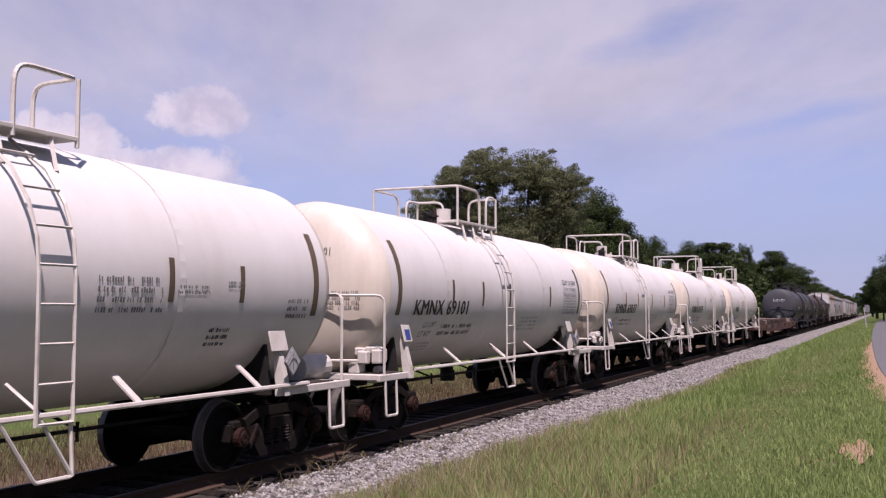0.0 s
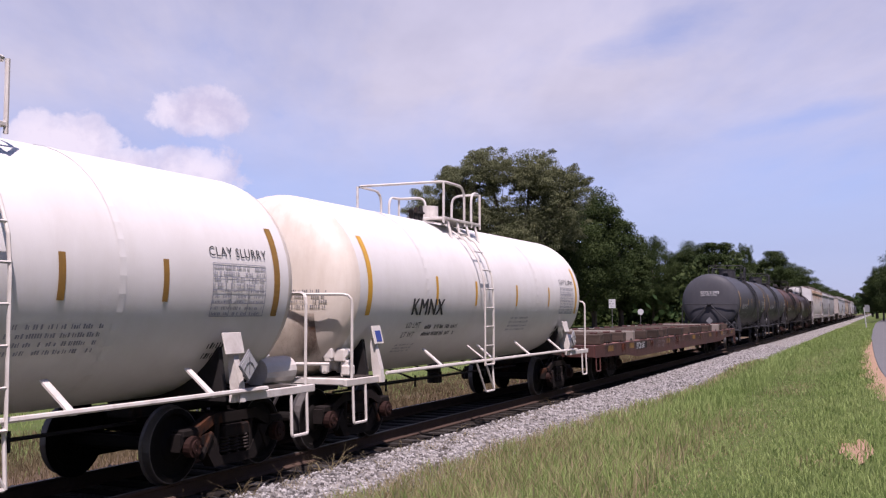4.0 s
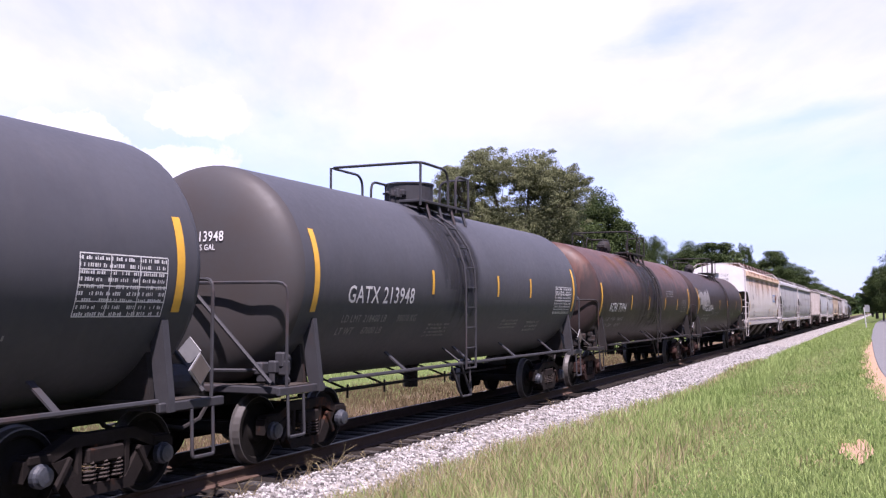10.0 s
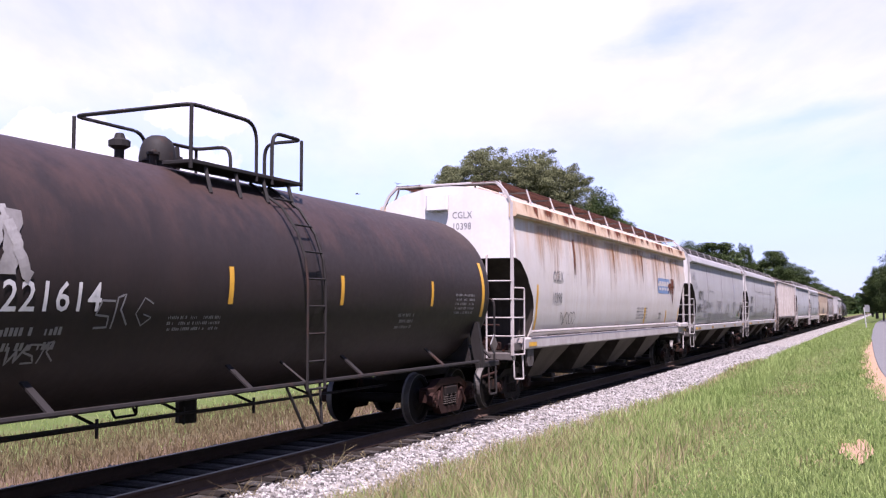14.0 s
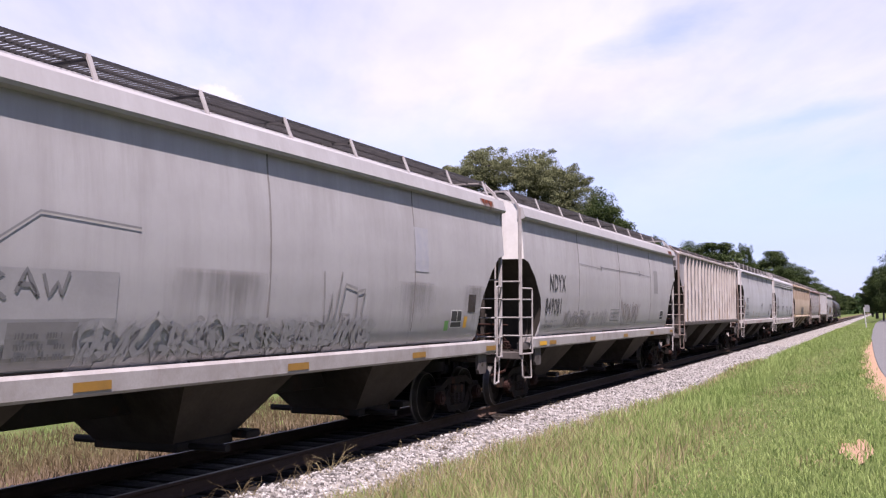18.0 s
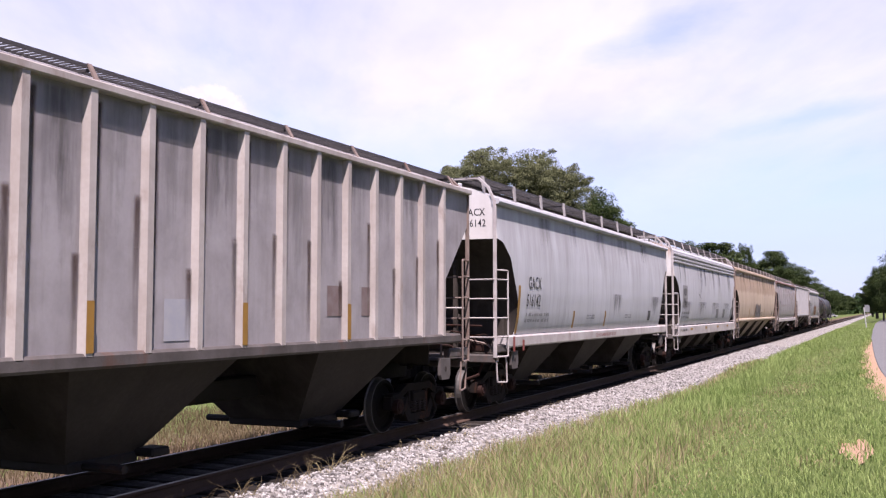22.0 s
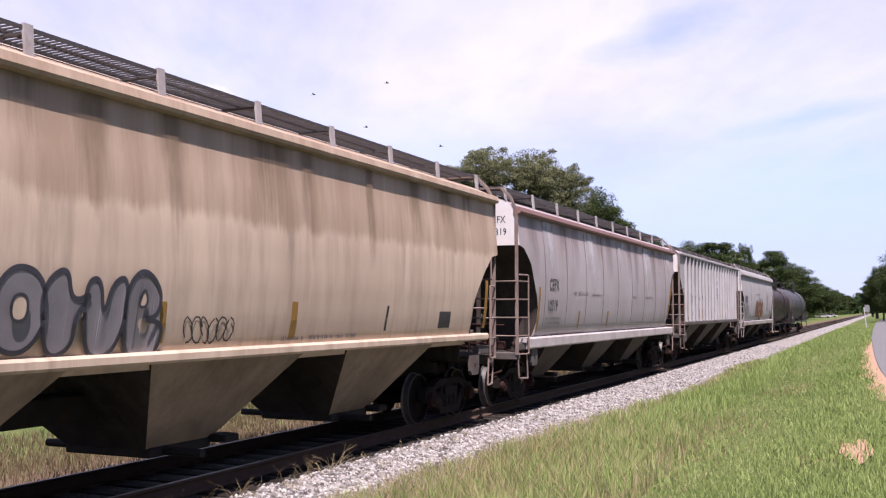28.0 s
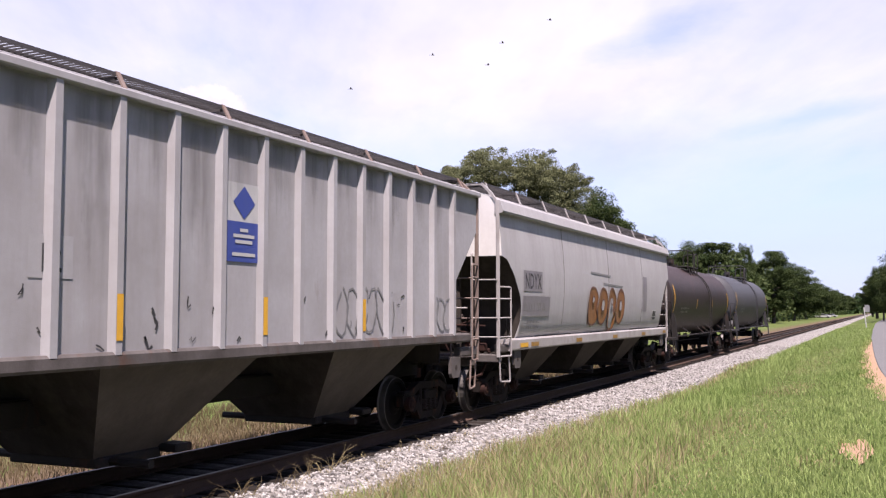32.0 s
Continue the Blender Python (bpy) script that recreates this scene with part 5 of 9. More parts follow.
def build_masts():
    for x, y, h in ((-39.4, 69.0, 10.4), (-68.8, 69.7, 6.6)):
        m = thing("flood_light_mast", "tall dark mast with floodlights at its head", "light mast", "light masts", (x, y, -0.62))
        site(m)
        bm = bmesh.new()
        rod(bm, (0, 0, 0), (0, 0, h), 0.13, 8, 0.09)
        part("pole", bm, M["black_steel"], m)
        bm = bmesh.new()
        rod(bm, (-0.5, 0, h - 0.1), (0.5, 0, h - 0.1), 0.05, 6)
        part("cross_arm", bm, M["black_steel"], m)
        for dx in (-0.4, 0.4):
            bm = bmesh.new()
            box(bm, (dx, -0.15, h + 0.22), (0.62, 0.3, 0.5), 0.05, rx=-25)
            part("flood_light", bm, M["galv"], m, "grey floodlight box")
        bm = bmesh.new()
        rod(bm, (0, 0, h * 0.76), (-0.6, 0, h * 0.77), 0.03, 5)
        bmesh.ops.create_uvsphere(bm, u_segments=10, v_segments=6, radius=0.18, matrix=pose(-0.65, 0, h * 0.765))
        part("camera_arm", bm, M["galv"], m)


def road_sign(name, label, x, y, z0, z1, w, h, face, turn=0.0, diamond=False, lines=0, post_m=None, octagon=False):
    s = thing(name, label, "sign", "", (x, y, z0), turn)
    site(s)
    top = z1 - z0
    bm = bmesh.new()
    rod(bm, (0, 0, -0.2), (0, 0, top - 0.1), 0.035, 6)
    part("post", bm, post_m or M["galv"], s)
    bm = bmesh.new()
    if octagon:
        rod(bm, (0, -0.05, top - h / 2), (0, -0.03, top - h / 2), w / 2, 8)
    else:
        box(bm, (0, -0.045, top - (h / 2 if not diamond else h * 0.707)), (w, 0.015, h), 0.0, ry=45 if diamond else 0)
    part("board", bm, face, s)
    if lines:
        bm = bmesh.new()
        rng = random.Random(4)
        bars(bm, -w * 0.4, top - h * 0.92, w * 0.8, h * 0.84, lines, lambda a, c, off=0.0: (a, -0.056, c), rng)
        part("writing", bm, M["ink_grey"], s)


def build_signs():
    road_sign("warning_sign", "grey back of a diamond-shaped road sign on a post", -19.7, 38.4, -0.6, 3.75, 0.87, 0.87, M["sign_back"], 20, True)
    road_sign("notice_board", "white notice board on a post with unreadable lines", -31.3, 119.5, -0.6, 3.6, 1.75, 2.3, M["sign_white"], 20, lines=6)
    road_sign("road_sign", "small white rectangular road sign on a post", -24.5, 131.0, -0.6, 3.6, 0.9, 1.2, M["sign_white"], 20, lines=3)
    road_sign("stop_sign", "small pale octagonal road sign on a post", -19.4, 125.5, -0.6, 2.3, 0.8, 0.8, M["sign_white"], 20, octagon=True)
    road_sign("route_sign", "small green road sign beside the far road", -19.0, 172.0, -0.6, 3.2, 1.3, 1.8, M["route_green"], 20)
    road_sign("road_sign", "white road sign on a post beside the far road", -16.4, 178.0, -0.6, 3.2, 1.1, 1.3, M["sign_white"], 20)
    road_sign("mile_sign", "grey rectangular sign beside the track", 6.6, 212.0, 0.0, 3.2, 0.9, 1.4, M["sign_back"], 10)
    p = thing("marker_post", "leaning white marker post on the grass verge", "post", "", (7.3, 119.5, 0.1))
    site(p)
    bm = bmesh.new()
    rod(bm, (0, 0, -0.2), (-0.22, 0, 2.2), 0.055, 8)
    part("pole", bm, M["sign_white"], p)
    bm = bmesh.new()
    box(bm, (-0.235, 0, 2.24), (0.13, 0.13, 0.08), 0.02)
    part("cap", bm, M["sign_white"], p)
    hy = thing("fire_hydrant", "white fire hydrant on the grass by the road", "hydrant", "", (-29.6, 75.5, -0.6))
    site(hy)
    bm = bmesh.new()
    rod(bm, (0, 0, 0), (0, 0, 0.55), 0.13, 12)
    part("barrel", bm, M["sign_white"], hy)
    bm = bmesh.new()
    bmesh.ops.create_uvsphere(bm, u_segments=12, v_segments=6, radius=0.16, matrix=pose(0, 0, 0.6))
    rod(bm, (0, 0, 0.7), (0, 0, 0.82), 0.04, 6)
    part("bonnet", bm, M["sign_white"], hy)
    for s in (-1, 1):
        bm = bmesh.new()
        rod(bm, (s * 0.1, 0, 0.42), (s * 0.24, 0, 0.42), 0.065, 8)
        part("outlet", bm, M["sign_white"], hy)


def build_parked():
    """Pale cars and a van parked far off under the trees."""
    def car(x, y, turn, paint, label, tall=1.45, long=4.6):
        c = thing("parked_car", label, "car", "parked cars", (x, y, -0.6), turn)
        bm = bmesh.new()
        hl = long / 2
        prism(bm, [(-hl, 0.35), (-hl, 0.75), (-hl + 0.9, 0.92), (hl - 0.6, 0.95), (hl, 0.8), (hl, 0.35)], -0.88, 0.88)
        part("body", bm, paint, c)
        bm = bmesh.new()
        prism(bm, [(-hl + 0.9, 0.92), (-hl + 1.6, tall - 0.04), (hl - 1.3, tall - 0.04), (hl - 0.5, 0.95)], -0.8, 0.8)
        part("window_band", bm, M["dark_glass"], c)
        bm = bmesh.new()
        prism(bm, [(-hl + 1.55, tall - 0.05), (-hl + 1.7, tall), (hl - 1.4, tall), (hl - 1.25, tall - 0.05)], -0.82, 0.82)
        part("roof", bm, paint, c)
        for s in (-1, 1):
            for q in (-hl + 0.85, hl - 0.9):
                bm = bmesh.new()
                rod(bm, (s * 0.72, q, 0.33), (s * 0.92, q, 0.33), 0.33, 14)
                part("wheel", bm, M["black_steel"], c)
    car(-59.4, 177.7, 70, M["sign_white"], "white car parked in the shade of the trees")
    car(-66.6, 165.0, 75, M["sign_white"], "white van parked behind the fence corner", 2.0, 5.2)
    car(-48.0, 178.0, 68, M["sign_white"], "white pickup parked beyond the oak", 1.8, 5.4)
    car(-43.0, 182.0, 68, M["sign_back"], "silver car parked beyond the oak")
    for k, (x, y) in enumerate(((-11.0, 395.0), (-12.5, 410.0), (-14.0, 425.0), (-10.5, 440.0))):
        car(x, y, 80, M["sign_white"], "white car in a far-off parking lot by the line")


M["route_green"] = surface("green road sign face", (0.015, 0.11, 0.05), (0.02, 0.09, 0.045), 0.5, scale=3, bump=0.0)
build_compound()
build_fences()
build_masts()
build_signs()
build_parked()


# ---- running gear, shared by all the cars ----
WHEEL_R = 0.445
GEAR = {}


def bm_side_frame():
    bm = bmesh.new()
    top = [(-1.06, 0.40), (-1.06, 0.60), (-0.72, 0.66), (-0.45, 0.78), (0.45, 0.78), (0.72, 0.66), (1.06, 0.60), (1.06, 0.40), (0.98, 0.52), (0.72, 0.54), (0.42, 0.66), (-0.42, 0.66), (-0.72, 0.54), (-0.98, 0.52)]
    prism(bm, top, -0.07, 0.07)
    prism(bm, [(-0.72, 0.54), (-0.52, 0.57), (-0.30, 0.27), (0.30, 0.27), (0.52, 0.57), (0.72, 0.54), (0.42, 0.15), (-0.42, 0.15)], -0.075, 0.075)
    for s in (-1, 1):
        box(bm, (0, s * 0.34, 0.46), (0.13, 0.09, 0.46), 0.02)
        box(bm, (0, s * 0.87, 0.60), (0.17, 0.30, 0.10), 0.02)
        box(bm, (0.075, s * 0.58, 0.42), (0.05, 0.07, 0.36), 0.015, rx=s * 34)
    return bm


def bm_spring():
    bm = bmesh.new()
    turns, n, r = 5, 9, 0.062
    pts = [(r * math.cos(2 * math.pi * k / n), r * math.sin(2 * math.pi * k / n), 0.28 + 0.2 * k / (turns * n)) for k in range(turns * n + 1)]
    for p, q in zip(pts, pts[1:]):
        rod(bm, p, q, 0.015, 4)
    return bm


def make_gear():
    def keep(name, bm, mats):
        me = bpy.data.meshes.new(name)
        bm.to_mesh(me)
        bm.free()
        for m in mats:
            me.materials.append(m)
        GEAR[name] = me
    bm = bmesh.new()
    box(bm, (0, 0, 0.60), (2.1, 0.36, 0.26), 0.03)
    rod(bm, (0, 0, 0.7), (0, 0, 0.86), 0.2, 14)
    for s in (-1, 1):
        box(bm, (0, s * 0.42, 0.42), (1.7, 0.08, 0.14), 0.02)
        for t in (-1, 1):
            box(bm, (t * 0.75, s * 0.42, 0.44), (0.12, 0.12, 0.36), 0.02)
    keep("truck", bm, [M["truck"]])
    keep("side_frame", bm_side_frame(), [M["truck"]])
    keep("side_frame_red", bm_side_frame(), [M["truck_red"]])
    keep("spring", bm_spring(), [M["spring"]])
    bm = bmesh.new()
    box(bm, (0, 0, 0.55), (0.2, 0.52, 0.16), 0.02)
    keep("bolster_end", bm, [M["truck"]])
    bm = bmesh.new()
    rod(bm, (0.0, 0, 0), (0.10, 0, 0), 0.125, 16)
    rod(bm, (0.10, 0, 0), (0.125, 0, 0), 0.085, 16)
    for i in range(3):
        a = i * 2.094
        rod(bm, (0.12, 0.05 * math.cos(a), 0.05 * math.sin(a)), (0.14, 0.05 * math.cos(a), 0.05 * math.sin(a)), 0.016, 6)
    keep("bearing_cap", bm, [M["truck_red"]])
    keep("bearing_cap_blue", GEAR["bearing_cap"].copy() and lathe_x(bmesh.new(), [(0, 0.12), (0.06, 0.12), (0.08, 0.10), (0.115, 0.095), (0.125, 0.05), (0.126, 0.01)], 16), [M["cap"]])
    bm = bmesh.new()
    prof = [(-0.045, 0.10), (-0.045, 0.16), (-0.012, 0.20), (-0.03, 0.33), (-0.066, 0.36), (-0.066, 0.425), (-0.062, 0.474), (-0.045, 0.478), (-0.03, 0.452),
            (0.066, 0.443), (0.07, 0.43), (0.07, 0.375), (0.02, 0.35), (0.028, 0.2), (0.06, 0.16), (0.075, 0.10)]
    lathe_x(bm, prof, 32, [0, 0, 0, 0, 0, 0, 1, 1, 1, 1, 0, 0, 0, 0, 0])
    keep("wheel", bm, [M["wheel"], M["worn_rail"]])
    bm = bmesh.new()
    rod(bm, (-1.06, 0, 0), (1.06, 0, 0), 0.085, 12)
    keep("wheelset", bm, [M["wheel"]])
    bm = bmesh.new()
    box(bm, (0, 0.35, 0.86), (0.16, 0.9, 0.16), 0.02)
    prism(bm, [(-0.15, -0.10), (-0.13, -0.42), (0.02, -0.44), (0.05, -0.30), (0.14, -0.42), (0.19, -0.36), (0.13, -0.12), (0.10, 0.0), (-0.10, 0.0)], 0.72, 1.0, "z")
    keep("coupler", bm, [M["truck"]])
    bm = bmesh.new()
    pipe(bm, [(0.25, 0.1, 0.85), (0.27, -0.15, 0.62), (0.2, -0.40, 0.52), (0.05, -0.52, 0.55)], 0.028, 6)
    keep("air_hose", bm, [M["black_steel"]])


def gear(name, parent, m=None):
    key = name
    plain = {"side_frame_red": "side_frame", "bearing_cap_blue": "bearing_cap"}.get(name, name)
    o = new(plain, GEAR[key])
    o.parent = parent
    if m is not None:
        o.matrix_basis = m
    return o


WHEELSETS = []


def add_trucks(car, y_front, y_rear, red=False, blue=False):
    for yc in (y_front, y_rear):
        t = gear("truck", car, pose(0, yc, 0))
        for s in (-1, 1):
            gear("side_frame_red" if red else "side_frame", t, pose(s * 0.99, 0, 0, 0, 0, 0 if s > 0 else 180))
            gear("bolster_end", t, pose(s * 0.99, 0, 0))
            for q in (-0.19, 0.0, 0.19):
                gear("spring", t, pose(s * 1.03, q, 0))
            for q in (-0.87, 0.87):
                gear("bearing_cap_blue" if blue else "bearing_cap", t, pose(s * 1.04, q, WHEEL_R, 0, 0, 0 if s > 0 else 180))
        for q in (-0.87, 0.87):
            w = gear("wheelset", car)
            w.matrix_parent_inverse = Matrix.Translation((0, yc + q, WHEEL_R))
            for s in (-1, 1):
                gear("wheel", w, pose(s * 0.765, 0, 0, 0, 0, 0 if s > 0 else 180))
            WHEELSETS.append(w)


def add_couplers(car, y_front, y_rear):
    """y: the faces of the end sills."""
    for y, turn in ((y_front, 0), (y_rear, 180)):
        gear("coupler", car, pose(0, y, 0, 0, 0, turn))
        gear("air_hose", car, pose(0, y, 0, 0, 0, turn))


RUNGS = {}


def ladder(name, car, material, x, y, z0, z1, w=0.42, step=0.36, along="y", r=0.02, bend=None):
    """Two stiles joined to one mesh by their end brackets, and each rung a piece of its own."""
    bm = bmesh.new()
    def p(k, z):
        xx = bend(z) if bend else x
        return (xx, y + k, z) if along == "y" else (x + k, y, z)
    zs = [z0 + (z1 - z0) * i / 8 for i in range(9)] if bend else [z0, z1]
    pipe(bm, [p(0, z) for z in zs[::-1]] + [p(w, z) for z in zs], r, 5)
    lad = part(name, bm, material, car)
    key = (material.name, round(w, 3), along)
    z = z0 + step
    while z < z1:
        if key not in RUNGS:
            bm = bmesh.new()
            rod(bm, (0, 0, 0), (0, w, 0) if along == "y" else (w, 0, 0), 0.015, 5)
            o = part("rung", bm, material, lad)
            RUNGS[key] = o
        else:
            o = again("rung", RUNGS[key], lad)
        o.matrix_basis = Matrix.Translation(p(0, z))
        z += step
    return lad


def rung(lad, material, a, b):
    key = (material.name, tuple(round(q - p, 3) for p, q in zip(a, b)))
    if key not in RUNGS:
        bm = bmesh.new()
        rod(bm, (0, 0, 0), tuple(q - p for p, q in zip(a, b)), 0.016, 5)
        RUNGS[key] = o = part("rung", bm, material, lad)
    else:
        o = again("rung", RUNGS[key], lad)
    o.matrix_basis = Matrix.Translation(a)


CARS = []


def car_thing(name, label, y_at_start):
    c = thing(name, label, "tank car" if "tank" in name else "hopper car" if "hopper" in name else "flat car", "cars of the train", (0, y_at_start, 0))
    CARS.append((c, y_at_start))
    return c


# ---- tank cars ----
def tank_car(label, y0, half, R, zc, bulge, look_, strips, words, rows, dome, truck_in, pitch, seed, plat=(-1.15, 1.3), ladder_y=-0.55, squeeze=0.95, red=False, blue=False,
             end_words=(), tape=None, head_paint=None, grab="both", table=None, signs="diamond", spray=None, ring=(), stains=(), extra_words=(), end_rows=()):
    """half: from the middle to the reflective strips at the tank's ends; pitch: half the coupled length."""
    rng = random.Random(seed)
    paint, steel, ink = look_
    car = car_thing("tank_car", label, y0)
    end = half + 0.28
    # shell with dished heads
    n = 48
    prof = [(-end - bulge * math.sin(a), R * math.cos(a) ** 0.72) for a in [math.pi / 2 * k / 9 for k in range(9, 0, -1)]]
    prof = [(u, max(r, 0.02)) for u, r in prof]
    prof += [(-end, R), (-half * 0.33, R), (half * 0.33, R), (end, R)] + [(-u, r) for u, r in prof[::-1]]
    rings = []
    for u, r in prof:
        rings.append([(r * math.sin(2 * math.pi * i / n), u, zc + r * math.cos(2 * math.pi * i / n)) for i in range(n)])
    def skin(bm, some, cap):
        loops = [[bm.verts.new(c) for c in ring] for ring in some]
        for p, q in zip(loops, loops[1:]):
            for i in range(n):
                bm.faces.new((p[i], q[i], q[(i + 1) % n], p[(i + 1) % n]))
        if cap is not None:
            bm.faces.new(loops[cap])
        bmesh.ops.recalc_face_normals(bm, faces=bm.faces)
        return bm
    k = len(prof) // 2 - 2
    part("tank", skin(bmesh.new(), rings[k:-k], None), paint, car, smooth=True)
    for some, cap in ((rings[:k + 1], 0), (rings[-k - 1:], -1)):
        part("tank_head", skin(bmesh.new(), some, cap), head_paint or paint, car, smooth=True)

    def side(u, v, off=0.0):
        a = (v - zc) / R
        return ((R + 0.006 + off) * math.cos(a), u, zc + (R + 0.006 + off) * math.sin(a))

    def head(u, v, off=0.0):
        rr = min(math.hypot(u, v - zc) / R, 0.995)
        a = math.acos(rr ** (1 / 0.72))
        return (u, -end - bulge * math.sin(a) - 0.012 - off, v)
    # weld rings
    for u in ring:
        bm = bmesh.new()
        for i in range(n):
            a, b = 2 * math.pi * i / n, 2 * math.pi * (i + 1) / n
            q = [bm.verts.new(((R + h) * math.sin(t), u + w, zc + (R + h) * math.cos(t))) for t in (a, b) for h, w in ((0.006, -0.05), (0.006, 0.05))]
            bm.faces.new((q[0], q[1], q[3], q[2]))
        part("weld_band", bm, paint, car, smooth=True)
    # reflective strips
    tape = tape or M["yellow"]
    for u, v, w, h in strips:
        bm = bmesh.new()
        patch(bm, u, v, w, h, side, 14)
        part("reflective_strip", bm, tape, car, "yellow reflective strip")
    for text, u, v, h in words:
        bm = bmesh.new()
        letter(bm, text, u, v, h, lambda a, b: side(a, b, 0.005), squeeze)
        if "M" in text:
            # a second pass of the stencil thickens its strokes
            letter(bm, text, u + 0.07 * h, v + 0.02 * h, h, lambda a, b: side(a, b, 0.008), squeeze)
        part("lettering", bm, ink, car, "stencilled lettering")
    for text, u, v, h in end_words:
        bm = bmesh.new()
        letter(bm, text, u, v, h, head)
        part("end_lettering", bm, ink, car, "stencilled lettering")
    for u, v, w, h, k, m in rows:
        bm = bmesh.new()
        bars(bm, u, v, w, h, k, side, rng)
        tagged(part("small_print", bm, m, car), kind="stuff")
    for u, v, w, h, k, m in end_rows:
        bm = bmesh.new()
        bars(bm, u, v, w, h, k, head, rng)
        tagged(part("small_print", bm, m, car), kind="stuff")
    for text, u, v, h, m in extra_words:
        bm = bmesh.new()
        letter(bm, text, u, v, h, lambda a, b: side(a, b, 0.005), 0.95)
        part("lettering", bm, m, car, "stencilled lettering")
    for u, v, w, h, m in stains:
        # ragged patches, wider than high or running down
        n2 = 26
        loop = []
        for i in range(n2):
            a = 2 * math.pi * i / n2
            f = 1 + 0.28 * math.sin(3 * a + seed) + 0.16 * math.sin(7 * a + u) + rng.uniform(-0.08, 0.08)
            loop.append((u + w * f * math.cos(a), v + h * f * math.sin(a)))
        bm = bmesh.new()
        mid = bm.verts.new(side(u, v, 0.004))
        rim = [[bm.verts.new(side(u + (a - u) * k / 5, v + (b - v) * k / 5, 0.004 - 0.0005 * k)) for a, b in loop] for k in range(1, 6)]
        for i in range(n2):
            j = (i + 1) % n2
            bm.faces.new((mid, rim[0][i], rim[0][j]))
            for p, q in zip(rim, rim[1:]):
                bm.faces.new((p[i], q[i], q[j], p[j]))
        part("stain", bm, m, car, "ragged stain", smooth=True)
    if table:
        u, v, w, h, m = table
        bm = bmesh.new()
        bars(bm, u, v, w, h, 9, side, rng, 0.75)
        for k in range(5):
            patch(bm, u, v + h * k / 4, w, 0.012, lambda a, b: side(a, b, 0.002), 1)
        for k in range(4):
            patch(bm, u + w * k / 3, v, 0.012, h, lambda a, b: side(a, b, 0.002), 4)
        part("test_table", bm, m, car, "stencilled test table")
    if spray:
        u, v, w, h = spray
        for k in range(16):
            bm = bmesh.new()
            cu, cv = u + w * rng.random(), v + h * (0.35 + 0.3 * rng.random())
            lean = rng.uniform(-0.4, 0.5)
            pts = [(cu + lean * 0.3 * (j - 4) / 4 + rng.uniform(-0.03, 0.03), cv + h * 0.45 * (j - 4) / 4 * rng.uniform(0.7, 1.0)) for j in range(9)]
            stroke(bm, pts, rng.uniform(0.06, 0.2), side, 0.003 + 0.0008 * k)
            part("graffiti", bm, M["spray_white"], car, "smeared white graffiti")
    # top platform, rails, dome, valves
    p0, p1 = plat
    top = zc + R
    for s in (-1, 1):
        bm = bmesh.new()
        box(bm, (s * 0.72, (p0 + p1) / 2, top - 0.03), (0.46, p1 - p0, 0.05), 0.008)
        for k in range(4):
            y = p0 + (p1 - p0) * (k + 0.5) / 4
            rod(bm, (s * 0.9, y, top - 0.05), (s * 1.0, y, zc + math.sqrt(R * R - 1.0) if R > 1.02 else zc), 0.03, 4)
        part("platform", bm, steel, car)
    rail_h = 0.66
    ztop, mid = top + rail_h, p0 + (p1 - p0) * 0.55
    zr = ztop - 0.06
    rails("front_handrail", [[(-0.93, mid, top - 0.12), (-0.93, mid, ztop - 0.14), (-0.93, mid - 0.14, ztop), (-0.93, p0, ztop), (0.93, p0, ztop), (0.93, mid - 0.14, ztop), (0.93, mid, ztop - 0.14), (0.93, mid, top - 0.12)]], 0.026, steel, car)
    rails("handrail_post", [[(t * 0.93, y, top - 0.12), (t * 0.93, y, z)] for t in (-1, 1) for y, z in ((p0, ztop), (p1, zr))], 0.024, steel, car)
    rails("rear_handrail", [[(t * 0.3, p1, top), (t * 0.3, p1, zr - 0.1), (t * 0.4, p1, zr), (t * 0.93, p1, zr), (t * 0.93, mid + 0.45, zr), (t * 0.93, mid + 0.36, zr - 0.12), (t * 0.93, mid + 0.36, top - 0.12)] for t in (-1, 1)], 0.026, steel, car)
    bm = bmesh.new()
    if dome == "drum":
        rod(bm, (0, -0.05, top - 0.08), (0, -0.05, top + 0.44), 0.46, 22)
        rod(bm, (0, -0.05, top + 0.44), (0, -0.05, top + 0.47), 0.48, 22)
        box(bm, (0.0, -0.55, top + 0.25), (0.3, 0.12, 0.12), 0.02)
    elif dome == "ball":
        lathe_z(bm, (0, p0 + 0.5, top - 0.05), [(0.19, 0.0), (0.19, 0.12), (0.235, 0.12), (0.235, 0.2), (0.225, 0.26), (0.21, 0.33), (0.17, 0.41), (0.1, 0.46), (0.004, 0.475)], 20)
    else:
        rod(bm, (0, 0, top - 0.06), (0, 0, top + 0.1), 0.3, 18)
        rod(bm, (0.0, -0.2, top + 0.05), (0.0, -0.2, top + 0.36), 0.17, 14)
        for k in range(4):
            rod(bm, (0.25 * math.cos(k * 1.57), 0.25 * math.sin(k * 1.57), top + 0.05), (0.25 * math.cos(k * 1.57), 0.25 * math.sin(k * 1.57), top + 0.16), 0.03, 6)
    part("manway", bm, steel if dome != "ball" else M["black_steel"], car, smooth=dome == "ball")
    if dome == "ball":
        bm = bmesh.new()
        lathe_z(bm, (0.1, p0 - 0.3, top - 0.05), [(0.06, 0.0), (0.06, 0.16), (0.13, 0.2), (0.13, 0.27), (0.07, 0.3), (0.05, 0.36), (0.005, 0.37)], 10)
        part("relief_vent", bm, M["black_steel"], car)
